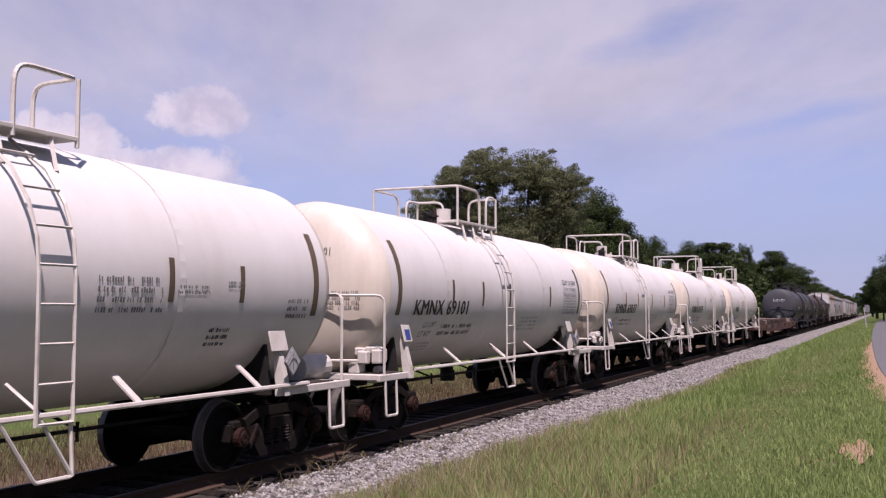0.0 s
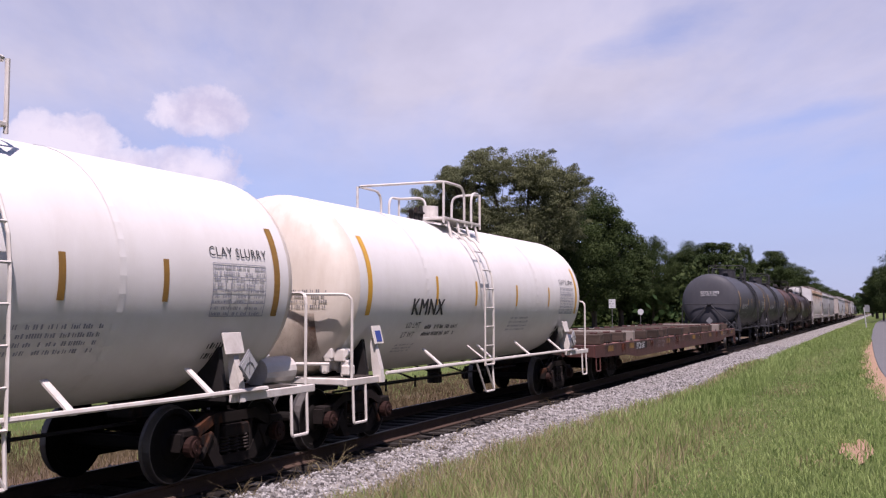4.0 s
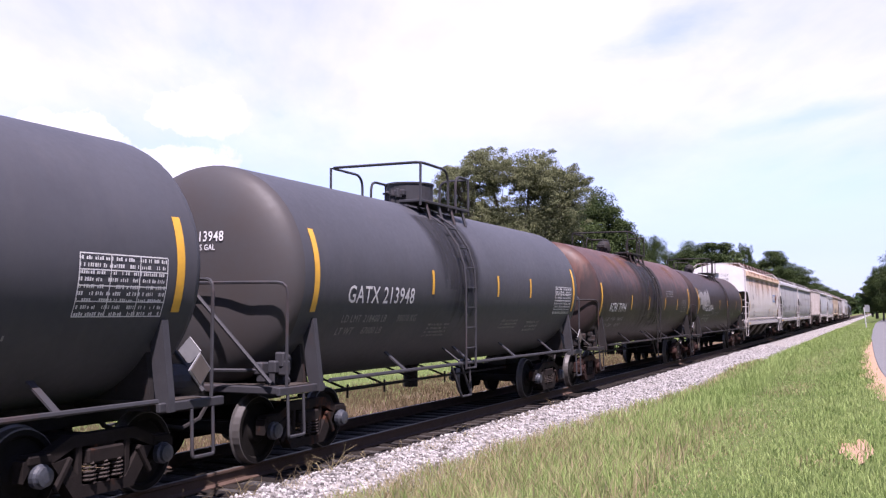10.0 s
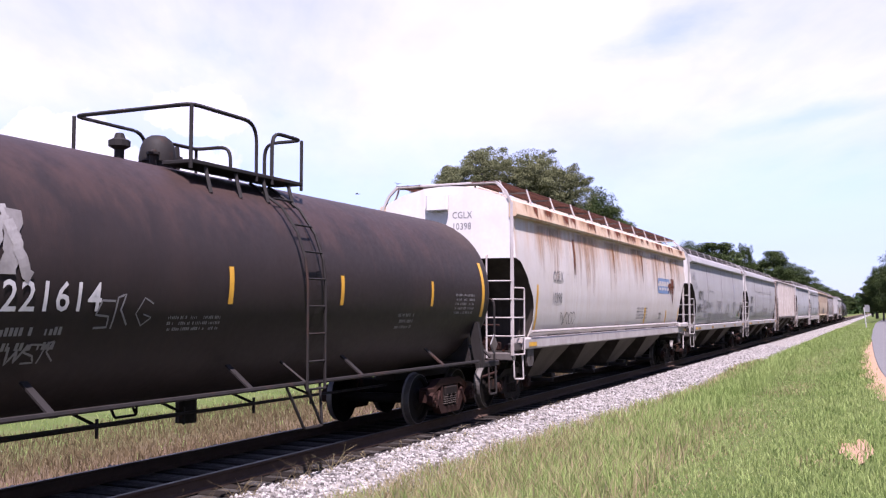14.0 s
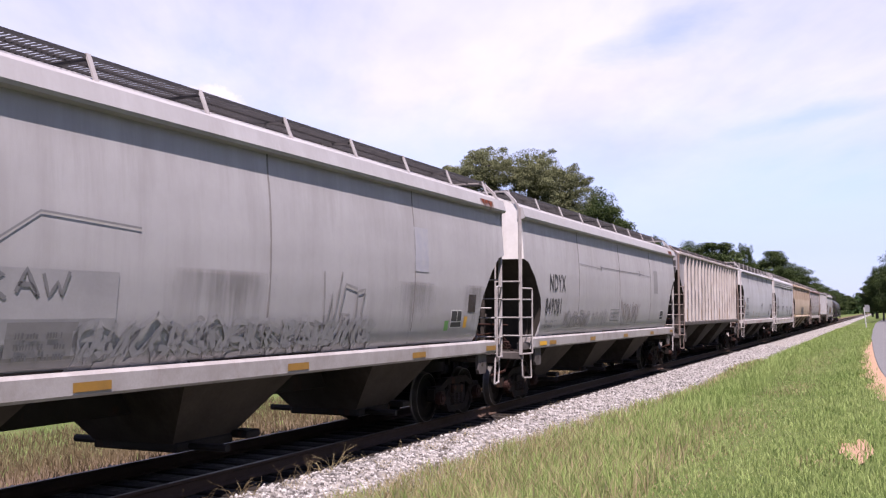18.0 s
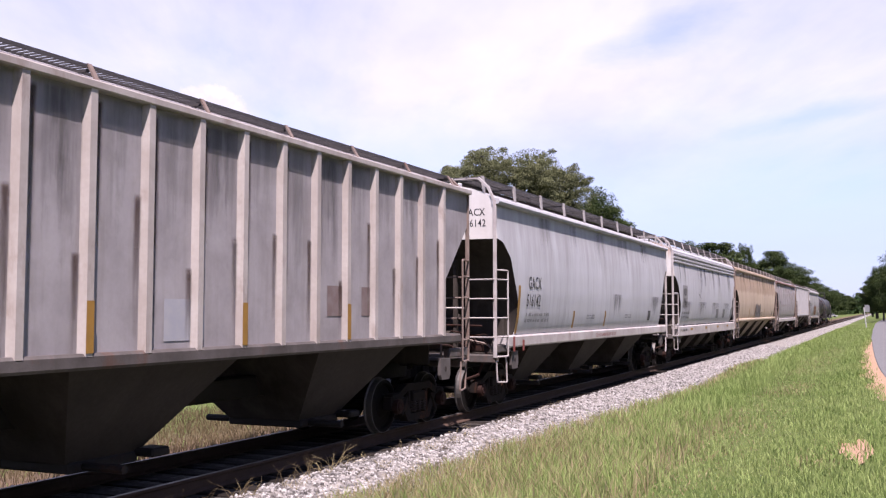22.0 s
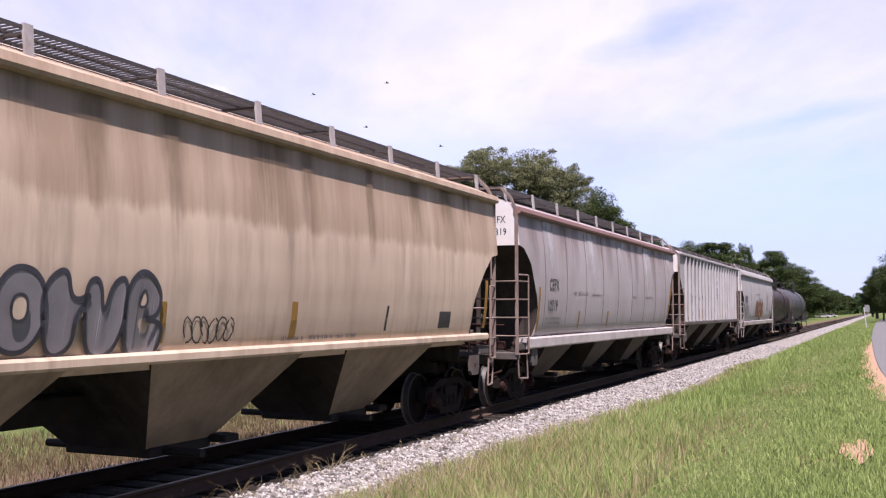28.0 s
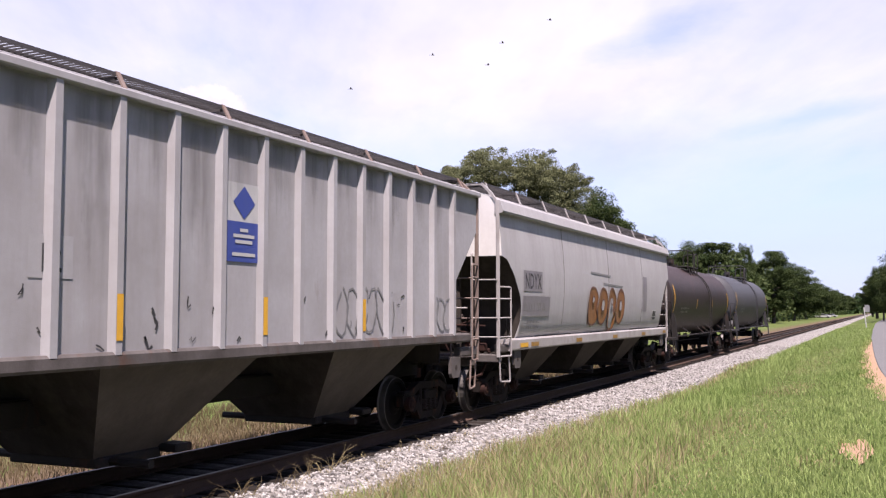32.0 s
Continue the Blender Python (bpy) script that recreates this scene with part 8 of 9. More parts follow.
hopper_car("white covered hopper with heavy rust streaks along its roof edge", 164.59, 19.14, "round", (M["hopper_rust"], M["sill_white"], M["ink_grey"]), [("CGLX", -7.3, 2.7, 0.26), ("10398", -7.35, 2.2, 0.26)],
           [(1.5, 1.75, 1.6, 0.4, 4, M["ink_grey"]), (4.9, 1.7, 0.5, 0.3, 2, M["ink_black"])], [("CGLX", 0.15, 3.98, 0.15), ("10398", 0.15, 3.74, 0.15)], 51, 9.6, 4, end_m=M["end_sunlit"], eave=4.28, tall=4.76, band=0.34, sill_m=M["sill_white"], trim_m=M["rust_roof"], bay_m=M["bay_pale"],
           strips=[(-8.5, 1.6, 0.12, 1.0), (2.6, 1.62, 0.2, 0.5), (6.08, 1.6, 0.14, 0.44), (8.36, 1.68, 0.14, 0.46)], extras=rust_hopper_extras, board_m=M["rust_grating"])


FAT = [([(0, 0.1), (0.05, 1), (0.75, 1.02), (1, 0.7), (0.75, 0.5), (1.02, 0.3), (0.8, 0)], [(0.35, 0.6), (0.4, 0.8), (0.6, 0.75), (0.55, 0.6)]),
          ([(0.1, 0.1), (-0.05, 0.6), (0.3, 1.05), (0.9, 0.95), (1.05, 0.4), (0.7, 0)], [(0.35, 0.4), (0.35, 0.7), (0.65, 0.7), (0.65, 0.4)]),
          ([(0.15, 0.1), (0.0, 0.8), (0.5, 1.08), (0.62, 0.6), (1.1, 0.75), (0.7, 0.45), (0.75, 0.1), (0.4, -0.05)], None),
          ([(0.1, 0.05), (0.0, 0.85), (0.35, 0.95), (0.45, 0.4), (0.62, 0.9), (1.0, 0.95), (0.9, 0.1), (0.5, -0.1)], None),
          ([(0.1, 0.1), (0.05, 0.8), (0.45, 1.1), (0.95, 0.8), (0.9, 0.45), (0.5, 0.4), (1.1, 0.35), (0.9, -0.15), (0.4, -0.15)], [(0.35, 0.55), (0.5, 0.85), (0.62, 0.58)])]


def blob(car, side, u, v, w, h, outline, hole, seed, fill=None, line=None, gap=None, label="silver graffiti"):
    """One fat sprayed shape: a silver fill, a black outline and a gap in its middle."""
    rng = random.Random(seed)
    def ring(pts, n=3):
        for _ in range(n):
            pts = [q for i in range(len(pts)) for q in ((pts[i][0] * 0.75 + pts[(i + 1) % len(pts)][0] * 0.25, pts[i][1] * 0.75 + pts[(i + 1) % len(pts)][1] * 0.25),
                                                         (pts[i][0] * 0.25 + pts[(i + 1) % len(pts)][0] * 0.75, pts[i][1] * 0.25 + pts[(i + 1) % len(pts)][1] * 0.75))]
        return [(u + a * w, v + b * h) for a, b in pts]
    for pts, m, name, lift in ((outline, fill or M["spray_silver"], "graffiti_fill", 0.028), (hole, gap or M["hopper_tan"], "graffiti_gap", 0.034)):
        if not pts:
            continue
        loop = ring(pts)
        bm = bmesh.new()
        f = bm.faces.new([bm.verts.new(side(a, b, lift)) for a, b in loop])
        bmesh.ops.triangulate(bm, faces=[f])
        part(name, bm, m, car, label if name == "graffiti_fill" else "")
        bm = bmesh.new()
        stroke(bm, loop + loop[:2], 0.05 if lift < 0.03 else 0.03, side, lift + 0.003)
        part("graffiti_outline", bm, line or M["spray_black"], car, "graffiti outline")


def ndyx_extras(kind):
    def add(car, side, front, H, rng):
        sill_tape(car, (-6.6, -3.2, 0.4, 4.0, 7.2), M["ochre"])
        sill_tape(car, (-7.3,), M["yellow"])
        grey = M["hopper_grey"]
        if kind == 0:
            tag_line(car, side, -8.12, 3.28, 0.95, 0.30, M["ink_grey"], 3, 5, 0.022)
            tag_line(car, side, -7.9, 2.9, 0.95, 0.32, M["ink_grey"], 7, 5, 0.022)
            tag_line(car, side, -4.75, 2.15, 1.4, 0.26, M["ink_grey"], 5, 4, 0.04)
            loop_tag(car, side, -5.3, 1.75, 0.7, 0.6, M["dust_spray"], 15, 3, 0.05)
            tag_line(car, side, -3.3, 1.48, 6.2, 0.42, M["pale_spray"], 8, 17, 0.09, "weathered pale graffiti")
            loop_tag(car, side, -3.2, 1.48, 6.0, 0.5, M["pale_spray"], 4, 15, 0.07, "weathered pale graffiti")
            loop_tag(car, side, -1.4, 1.5, 3.6, 0.45, M["dust_spray"], 9, 11, 0.035)
            tag_line(car, side, 1.2, 1.6, 1.6, 0.9, M["dust_spray"], 2, 3, 0.04)
            for u, w in ((-6.0, 1.6), (-2.0, 2.2), (3.4, 1.8), (6.2, 1.4)):
                stain(car, side, u, 1.5, w, 1.0, "run_grime", "faint grey grime on the lower side")
            for u, v, w, h, m in ((-4.05, 1.5, 0.85, 0.42, M["dust_spray"]), (-4.6, 1.5, 1.9, 0.9, M["pale_spray"])):
                bm = bmesh.new()
                patch(bm, u, v, w, h, lambda a, b, off=0.0: side(a, b, 0.004 if w < 1 else 0.002))
                part("paint_patch", bm, m, car)
            bm = bmesh.new()
            bars(bm, -3.95, 1.55, 0.65, 0.3, 3, lambda a, b, off=0.0: side(a, b, 0.009), rng, 0.9)
            part("plate_print", bm, M["ink_grey"], car)
            bm = bmesh.new()
            stroke(bm, [(-4.3, 2.6), (-3.75, 2.92), (-2.4, 2.86)], 0.022, side, 0.006)
            part("scrape", bm, M["ink_grey"], car)
            bm = bmesh.new()
            patch(bm, 4.2, 2.66, 0.55, 0.72, side)
            part("paint_patch", bm, M["ink_faint"], car)
        elif kind == 1:
            loop_tag(car, side, -5.5, 1.6, 2.2, 0.45, M["spray_silver"], 2, 8, 0.03)
            loop_tag(car, side, -5.4, 1.62, 2.0, 0.3, M["dust_spray"], 7, 8, 0.02)
            loop_tag(car, side, -2.9, 1.66, 1.5, 0.4, M["spray_silver"], 11, 7, 0.02)
            loop_tag(car, side, 0.2, 1.62, 2.4, 0.75, M["ink_brown"], 9, 9, 0.022, "dark red-brown graffiti tag")
            loop_tag(car, side, 0.5, 1.62, 2.0, 0.6, M["spray_black"], 14, 7, 0.014)
            bm = bmesh.new()
            stroke(bm, [(-1.0, 1.75), (-1.0, 2.05), (0.05, 2.05), (0.05, 1.75), (-1.0, 1.75)], 0.03, side, 0.006)
            part("stencil_frame", bm, M["ink_grey"], car)
            bm = bmesh.new()
            bars(bm, -0.9, 1.8, 0.85, 0.2, 2, side, rng)
            part("plate_print", bm, M["ink_grey"], car)
            bm = bmesh.new()
            patch(bm, 4.8, 2.6, 0.6, 0.75, side)
            part("paint_patch", bm, M["patch_grey"], car)
            bm = bmesh.new()
            stroke(bm, [(-4.3, 3.2), (-3.2, 3.18), (-2.1, 3.14)], 0.010, side, 0.004)
            stroke(bm, [(-2.15, 3.26), (-2.1, 3.16), (-2.05, 3.1)], 0.035, side, 0.005)
            stroke(bm, [(-2.1, 3.19), (0.3, 3.17), (2.7, 3.17)], 0.016, side, 0.004)
            stroke(bm, [(2.55, 3.25), (2.8, 3.17), (2.55, 3.1)], 0.03, side, 0.005)
            stroke(bm, [(2.8, 3.16), (4.4, 3.12)], 0.009, side, 0.004)
            part("scrape", bm, M["spray_black"], car)
        else:
            for k in range(4):
                o, hole = FAT[(0, 1, 4, 1)[k]]
                blob(car, side, -2.2 + k * 1.0, 1.62, 1.0, 1.0, o, hole, k, M["spray_orange"], M["oxide"], grey, "orange-brown graffiti")
            bm = bmesh.new()
            patch(bm, 4.4, 2.0, 0.6, 1.1, side)
            part("paint_patch", bm, M["spray_silver"], car)
            for v, w in ((2.44, 1.3), (1.9, 1.9)):
                bm = bmesh.new()
                patch(bm, -7.3, v, w, 0.44, lambda a, b, off=0.0: side(a, b, 0.002), 3)
                part("lettering_ground", bm, M["spray_silver"], car, "grey overpainted number panel")
            bm = bmesh.new()
            bars(bm, -7.2, 1.97, 1.6, 0.3, 1, lambda a, b, off=0.0: side(a, b, 0.006), rng)
            part("number_bars", bm, M["ink_dim"], car)
            bm = bmesh.new()
            stroke(bm, [(-1.9, 3.02), (0.2, 2.98)], 0.05, side, 0.005)
            part("scrape", bm, M["ink_grey"], car)
            bm = bmesh.new()
            stroke(bm, [(-0.6, 2.76), (1.6, 2.72)], 0.035, side, 0.005)
            part("scrape", bm, M["ink_grey"], car)
        bm = bmesh.new()
        patch(bm, H - 2.4, 1.72, 0.5, 0.32, side)
        part("data_plate", bm, M["ink_white"], car, "white frame of the data stencil")
        for q, v, w, h in ((0.02, 1.84, 0.25, 0.18), (0.29, 1.84, 0.19, 0.18), (0.02, 1.735, 0.46, 0.085)):
            bm = bmesh.new()
            patch(bm, H - 2.4 + q, v, w, h, lambda a, b, off=0.0: side(a, b, 0.004), 2)
            part("plate_panel", bm, M["ink_black"], car, "black stencil panel")
        if kind == 0:
            bm = bmesh.new()
            patch(bm, H - 1.63, 2.0, 0.36, 0.32, side)
            part("soot_patch", bm, M["grime_shade"], car, "black overpaint")
            bm = bmesh.new()
            patch(bm, H - 1.78, 1.72, 0.15, 0.2, side)
            part("yellow_card", bm, M["yellow"], car)
            bm = bmesh.new()
            patch(bm, H - 2.64, 1.68, 0.17, 0.17, side)
            part("green_square", bm, M["green_paint"], car)
        bm = bmesh.new()
        bars(bm, 0.42, 3.25, 0.5, 0.72, 7, front, rng, 0.9)
        part("end_print", bm, M["ink_grey"], car)
        if kind != 2:
            for k in range(3):
                bm = bmesh.new()
                patch(bm, H - 1.35 + 0.2 * k, 3.93, 0.34, 0.22, lambda a, b: (1.6275 + 0.0006 * k - 0.30 * max(0.0, b - 4.02), a, b), 4)
                part("rust_stain", bm, M["run_rust"], car, "rust run on the roof edge")
    return add


for y0, size, num, sd, kind, lab in ((183.71, 16.4, "848910", 52, 0, "light grey covered hopper with scrawls by its black number"), (201.40, 16.58, "849081", 53, 1, "light grey covered hopper with faint graffiti along its foot"),
                               (329.96, 16.7, "848924", 60, 2, "light grey covered hopper with large orange graffiti")):
    hopper_car(lab, y0, size, "round", (M["hopper_grey"], M["sill"], M["ink_black"]), [("NDYX", -6.78, 2.49, 0.39), (num, -7.04, 1.96, 0.37)] if num in WORDS else [("NDYX", -7.2, 2.5, 0.34)],
               [(-6.9, 1.62, 0.9, 0.22, 2, M["ink_grey"])], [], sd, 8.5, 3, end_m=M["end_sunlit"], extras=ndyx_extras(kind), sill_m=M["sill"], seams=3, eave=4.2, tall=4.62, band=0.27)


def tank_tag(car, R, zc):
    side = lambda u, v, off=0.0: ((R + 0.006 + off) * math.cos((v - zc) / R), u, zc + (R + 0.006 + off) * math.sin((v - zc) / R))
    tag_line(car, side, -3.2, 1.85, 0.8, 0.34, M["ink_dim"], 13, 3, 0.02, "thin chalked tag")
    tag_line(car, side, -4.6, 1.5, 1.1, 0.2, M["ink_dim"], 4, 5, 0.025, "thin chalked tag")


tank_tag(PLCX, 1.48, 2.37)


def aex_extras(car, side, front, H, rng):
    sill_tape(car, (-7.08, -3.77, -1.29, 1.19, 3.67), M["ochre"], 1.87, 0.1, 0.5)
    words = (("AE", -6.80), ("X", -5.62), ("191", -4.72), ("31", -3.95))
    for text, u in words:
        bm = bmesh.new()
        letter(bm, text, u, 2.36, 0.30, lambda a, b: side(a, b, 0.012), 0.85)
        part("lettering", bm, M["ink_white"], car)
        bm = bmesh.new()
        patch(bm, u - 0.06, 2.30, 0.62, 0.42, lambda a, b: side(a, b, 0.004), 1)
        part("lettering_ground", bm, M["spray_silver"], car)
    bm = bmesh.new()
    for v in (3.72, 3.46):
        patch(bm, 0.74, v, 0.66, 0.22, front, 1)
    part("end_number_board", bm, M["ink_black"], car)
    for text, v in (("AEX", 3.76), ("19131", 3.50)):
        bm = bmesh.new()
        letter(bm, text, 0.78, v, 0.15, lambda a, b: front(a, b, 0.005))
        part("end_lettering", bm, M["ink_white"], car)
    r = random.Random(43)
    for k in range(18):
        u = (-H + 1.22 + (2 * H - 2.44) * k / 17) / 0.97
        h = r.uniform(1.2, 2.4)
        stain(car, side, u + 0.07, 4.1 - h, 0.14, h, "run_edge", "brown rust beside a rib")
        stain(car, side, u - 0.2, 1.6, 0.14, r.uniform(0.8, 1.8), "run_edge", "brown rust beside a rib")
    for k in range(17):
        u = -7.1 + 0.84 * k
        h = r.uniform(1.0, 2.5)
        stain(car, side, u, 4.15 - h, 0.8, h, "run_soot" if k % 3 == 0 else "run_grime", "grey weathering in a panel")
    for u, v, w, h, m in ((3.35, 1.95, 0.42, 0.42, "ink_brown"), (4.35, 1.95, 0.42, 0.42, "ink_brown"), (-5.3, 1.66, 0.75, 0.36, "pale_spray"), (-0.1, 1.7, 0.7, 0.45, "ink_faint"), (-7.2, 1.75, 0.8, 0.5, "pale_spray")):
        bm = bmesh.new()
        patch(bm, u, v, w, h, side, 1)
        part("data_plate", bm, M[m], car)


hopper_car("drab grey ribbed covered hopper with boxed white number", 219.16, 16.5, "flat", (M["hopper_drab"], M["rusty_steel"], M["ink_white"]), [], [], [], 54, 8.5, 3, eave=4.2, tall=4.52, corner=3.56,
           ribs=18, band=0, trim_m=M["rib_cream"], bay_m=M["bay_mid"], extras=aex_extras, sill_m=M["dirty_sill"])
def gacx_extras(car, side, front, H, rng):
    r = random.Random(37)
    for k in range(7):
        u, w, h = r.uniform(-7.6, 6.6), r.uniform(0.5, 1.4), r.uniform(0.6, 1.5)
        stain(car, side, u, 4.12 - h, w, h, "run_grime", "faint grey run below the roof edge")
    for u, w in ((5.6, 1.6), (7.2, 0.8), (0.5, 1.2)):
        stain(car, side, u, 1.6, w, 0.9, "run_soot", "sooty stain on the lower side")
    bm = bmesh.new()
    letter(bm, "DO NOT HAMMER ON SIDES OF CAR", GACX_WORDS, 1.34, 0.10, lambda a, b, off=0.0: (1.59, a, b), 0.84)
    part("sill_lettering", bm, M["ink_red"], car, "dark red warning on the sill")
    for u, h in ((-7.62, 0.3), (-7.05, 0.22)):
        bm = bmesh.new()
        patch(bm, u, 1.2, 0.12, h, lambda a, b, off=0.0: (1.592, a, b), 1)
        part("sill_mark", bm, M["ink_red"], car)
    bm = bmesh.new()
    patch(bm, 5.4, 1.72, 0.36, 0.3, side)
    part("data_plate", bm, M["ink_black"], car, "black data plate")
    bm = bmesh.new()
    bars(bm, 5.44, 1.75, 0.28, 0.24, 3, lambda a, b, off=0.0: side(a, b, 0.006), rng)
    part("plate_print", bm, M["ink_dim"], car)


GACX_WORDS = -1.26
hopper_car("pale grey covered hopper with rounded sides and white sill", 237.23, 16.81, "round", (M["hopper_pale"], M["sill_white"], M["ink_black"]), [("GACX", -6.85, 2.5, 0.27), ("516142", -6.95, 2.12, 0.27)],
           [(-6.95, 1.75, 1.7, 0.26, 2, M["ink_grey"]), (-2.0, 1.8, 0.8, 0.14, 2, M["ink_grey"]), (2.2, 1.8, 0.8, 0.14, 2, M["ink_grey"])], [("GACX", 0.80, 3.92, 0.15), ("516142", 0.78, 3.70, 0.15)], 55, 8.6, 3, z_sill=1.52, end_m=M["end_sunlit"], bay_m=M["bay_mid"],
           eave=4.22, tall=4.72, corner=3.45, strips=[(-7.5, 1.55, 0.14, 1.0), (-3.3, 1.6, 0.14, 0.42), (-0.2, 1.6, 0.14, 0.42)], tape=M["ochre"], sill_m=M["sill_white"], band=0.12, upright=True, over=0.05, extras=gacx_extras)


def flow_extras(car, side, front, H, rng):
    r = random.Random(23)
    for k in range(12):
        u, w, h = r.uniform(-7.6, 6.6), r.uniform(0.2, 0.9), r.uniform(0.8, 2.1)
        stain(car, side, u, 3.85 - h, w, h, "run_soot", "sooty run below the roof edge")
    for k in range(4):
        stain(car, side, -7.0 + 3.6 * k, 1.5, 2.6, 0.9, "run_grime", "faint grey grime on the lower side")
    for k, v in enumerate((3.86, 4.0, 4.14)):
        for s in (-1, 1):
            bm = bmesh.new()
            rod(bm, (s * 1.53, -H, v), (s * 1.53, H, v), 0.05, 6)
            part("roof_rib", bm, M["hopper_pale"], car)
    bm = bmesh.new()
    patch(bm, -6.75, 2.15, 1.05, 0.85, side)
    part("number_ground", bm, M["patch_grey"], car)
    bm = bmesh.new()
    stroke(bm, [(-2.75, 2.35), (-2.74, 2.95)], 0.04, side)
    stroke(bm, [(-3.05, 2.72), (-2.45, 2.55)], 0.04, side)
    part("dent_mark", bm, M["ink_grey"], car)
    bm = bmesh.new()
    rng2 = random.Random(3)
    bars(bm, -7.1, 1.22, 1.6, 0.16, 1, lambda a, b, off=0.0: (1.592, a, b), rng2)
    part("sill_print", bm, M["ink_black"], car)
    sill_tape(car, (-5.0, -1.5, 1.8, 4.8), M["ochre"])
    for u in (1.9, 4.0, 6.6):
        bm = bmesh.new()
        patch(bm, u, 1.7, 0.7, 0.4, side)
        part("paint_patch", bm, M["ink_grey"], car)


hopper_car("pale grey covered hopper with ribbed roof edge and boxed number", 254.98, 16.1, "round", (M["hopper_pale"], M["sill_white"], M["ink_black"]), [("AEX", -6.55, 2.62, 0.27), ("7956", -6.6, 2.24, 0.27)],
           [(-6.8, 1.7, 1.7, 0.34, 2, M["ink_grey"])], [], 56, 8.3, 4, end_m=M["end_sunlit_rust"], bay_m=M["bay"], sill_m=M["sill_white"], extras=flow_extras, band=0, eave=4.26, tall=4.78, corner=3.3, sill_h=0.38)


def tan_extras(car, side, front, H, rng):
    r = random.Random(31)
    for k in range(15):
        u, w, h = -10.2 + 1.36 * k + r.uniform(-0.4, 0.4), r.uniform(0.25, 0.9), r.uniform(0.9, 1.9)
        stain(car, side, u, 4.14 - h, w * 1.4, h, "run_umber", "brown dirt run from the roof")
    bm = bmesh.new()
    stroke(bm, [(5.88, 1.72), (5.92, 2.1)], 0.07, side, 0.004)
    part("dark_strip", bm, M["ink_black"], car, "blackened reflective strip")
    for k, (outline, hole) in enumerate(FAT):
        blob(car, side, -2.2 + k * 0.54, 1.62, 0.62, 0.78, outline, hole, k)
    scrawl(car, side, 1.0, 1.66, 0.9, 0.3, M["ink_black"], rng, 6, 0.02)
    bm = bmesh.new()
    patch(bm, 7.9, 1.73, 0.5, 0.28, side)
    part("data_plate", bm, M["ink_black"], car)


hopper_car("long tan covered hopper with dirt streaks and silver graffiti", 274.09, 20.75, "round", (M["hopper_tan"], M["rusty_steel"], M["ink_grey"]), [], [(3.0, 1.62, 2.0, 0.1, 1, M["ink_grey"])], [], 57, 10.6, 4, sill_m=M["hopper_tan"],
           extras=tan_extras, eave=4.25, tall=4.70, z_sill=1.6, sill_h=0.13, strips=[(-5.0, 1.66, 0.2, 0.5), (-2.3, 1.66, 0.2, 0.5), (0.54, 1.68, 0.14, 0.44), (3.16, 1.66, 0.14, 0.48), (10.0, 1.7, 0.14, 0.9)], tape=M["ochre"], seams=0, bay_m=M["bay_tan"], band=0.16, over=0.05, upright=True)


def cefx_extras(car, side, front, H, rng):
    r = random.Random(29)
    for k in range(14):
        u, w, h = -8.2 + 1.15 * k + r.uniform(-0.2, 0.2), r.uniform(0.7, 1.4), r.uniform(1.2, 2.4)
        stain(car, side, u, 4.08 - h, w, h, "run_pale" if k % 3 == 1 else "run_dust", "brown dirt run from the roof")
    for u, w, h in ((-4.6, 1.3, 0.16), (-2.9, 1.0, 0.12), (1.8, 0.5, 0.12), (3.6, 1.2, 0.14)):
        bm = bmesh.new()
        bars(bm, u, 2.38, w, h, 1, side, rng)
        tagged(part("faded_print", bm, M["ink_brown"], car), kind="stuff")
    bm = bmesh.new()
    stroke(bm, [(7.38, 1.75), (7.52, 2.1), (7.66, 2.5), (7.8, 2.85)], 0.15, side, 0.004)
    part("end_strip", bm, M["ochre"], car, "dirty yellow strip along the sloped end")


hopper_car("pinkish grey covered hopper with faded red roof edge", 294.18, 16.78, "round", (M["hopper_pink"], M["rusty_steel"], M["ink_black"]), [("CEFX", -6.65, 2.5, 0.27), ("10319", -6.75, 2.02, 0.27)], [(-6.8, 1.7, 1.2, 0.2, 2, M["ink_grey"])],
           [("CEFX", 0.84, 3.88, 0.15), ("10319", 0.84, 3.62, 0.15)], 58, 8.6, 3, end_m=M["end_sunlit"], trim_m=M["pink_trim"], eave=4.18, tall=4.67, corner=3.4, seams=9, bay_m=M["bay_pale"], strips=[(-7.4, 1.55, 0.12, 1.0), (-4.1, 1.6, 0.12, 0.42), (-1.2, 1.6, 0.12, 0.42)], tape=M["ochre"], extras=cefx_extras, sill_m=M["sill_white"], band=0.16, seam_m=M["seam_dark"], over=0.05, upright=True)


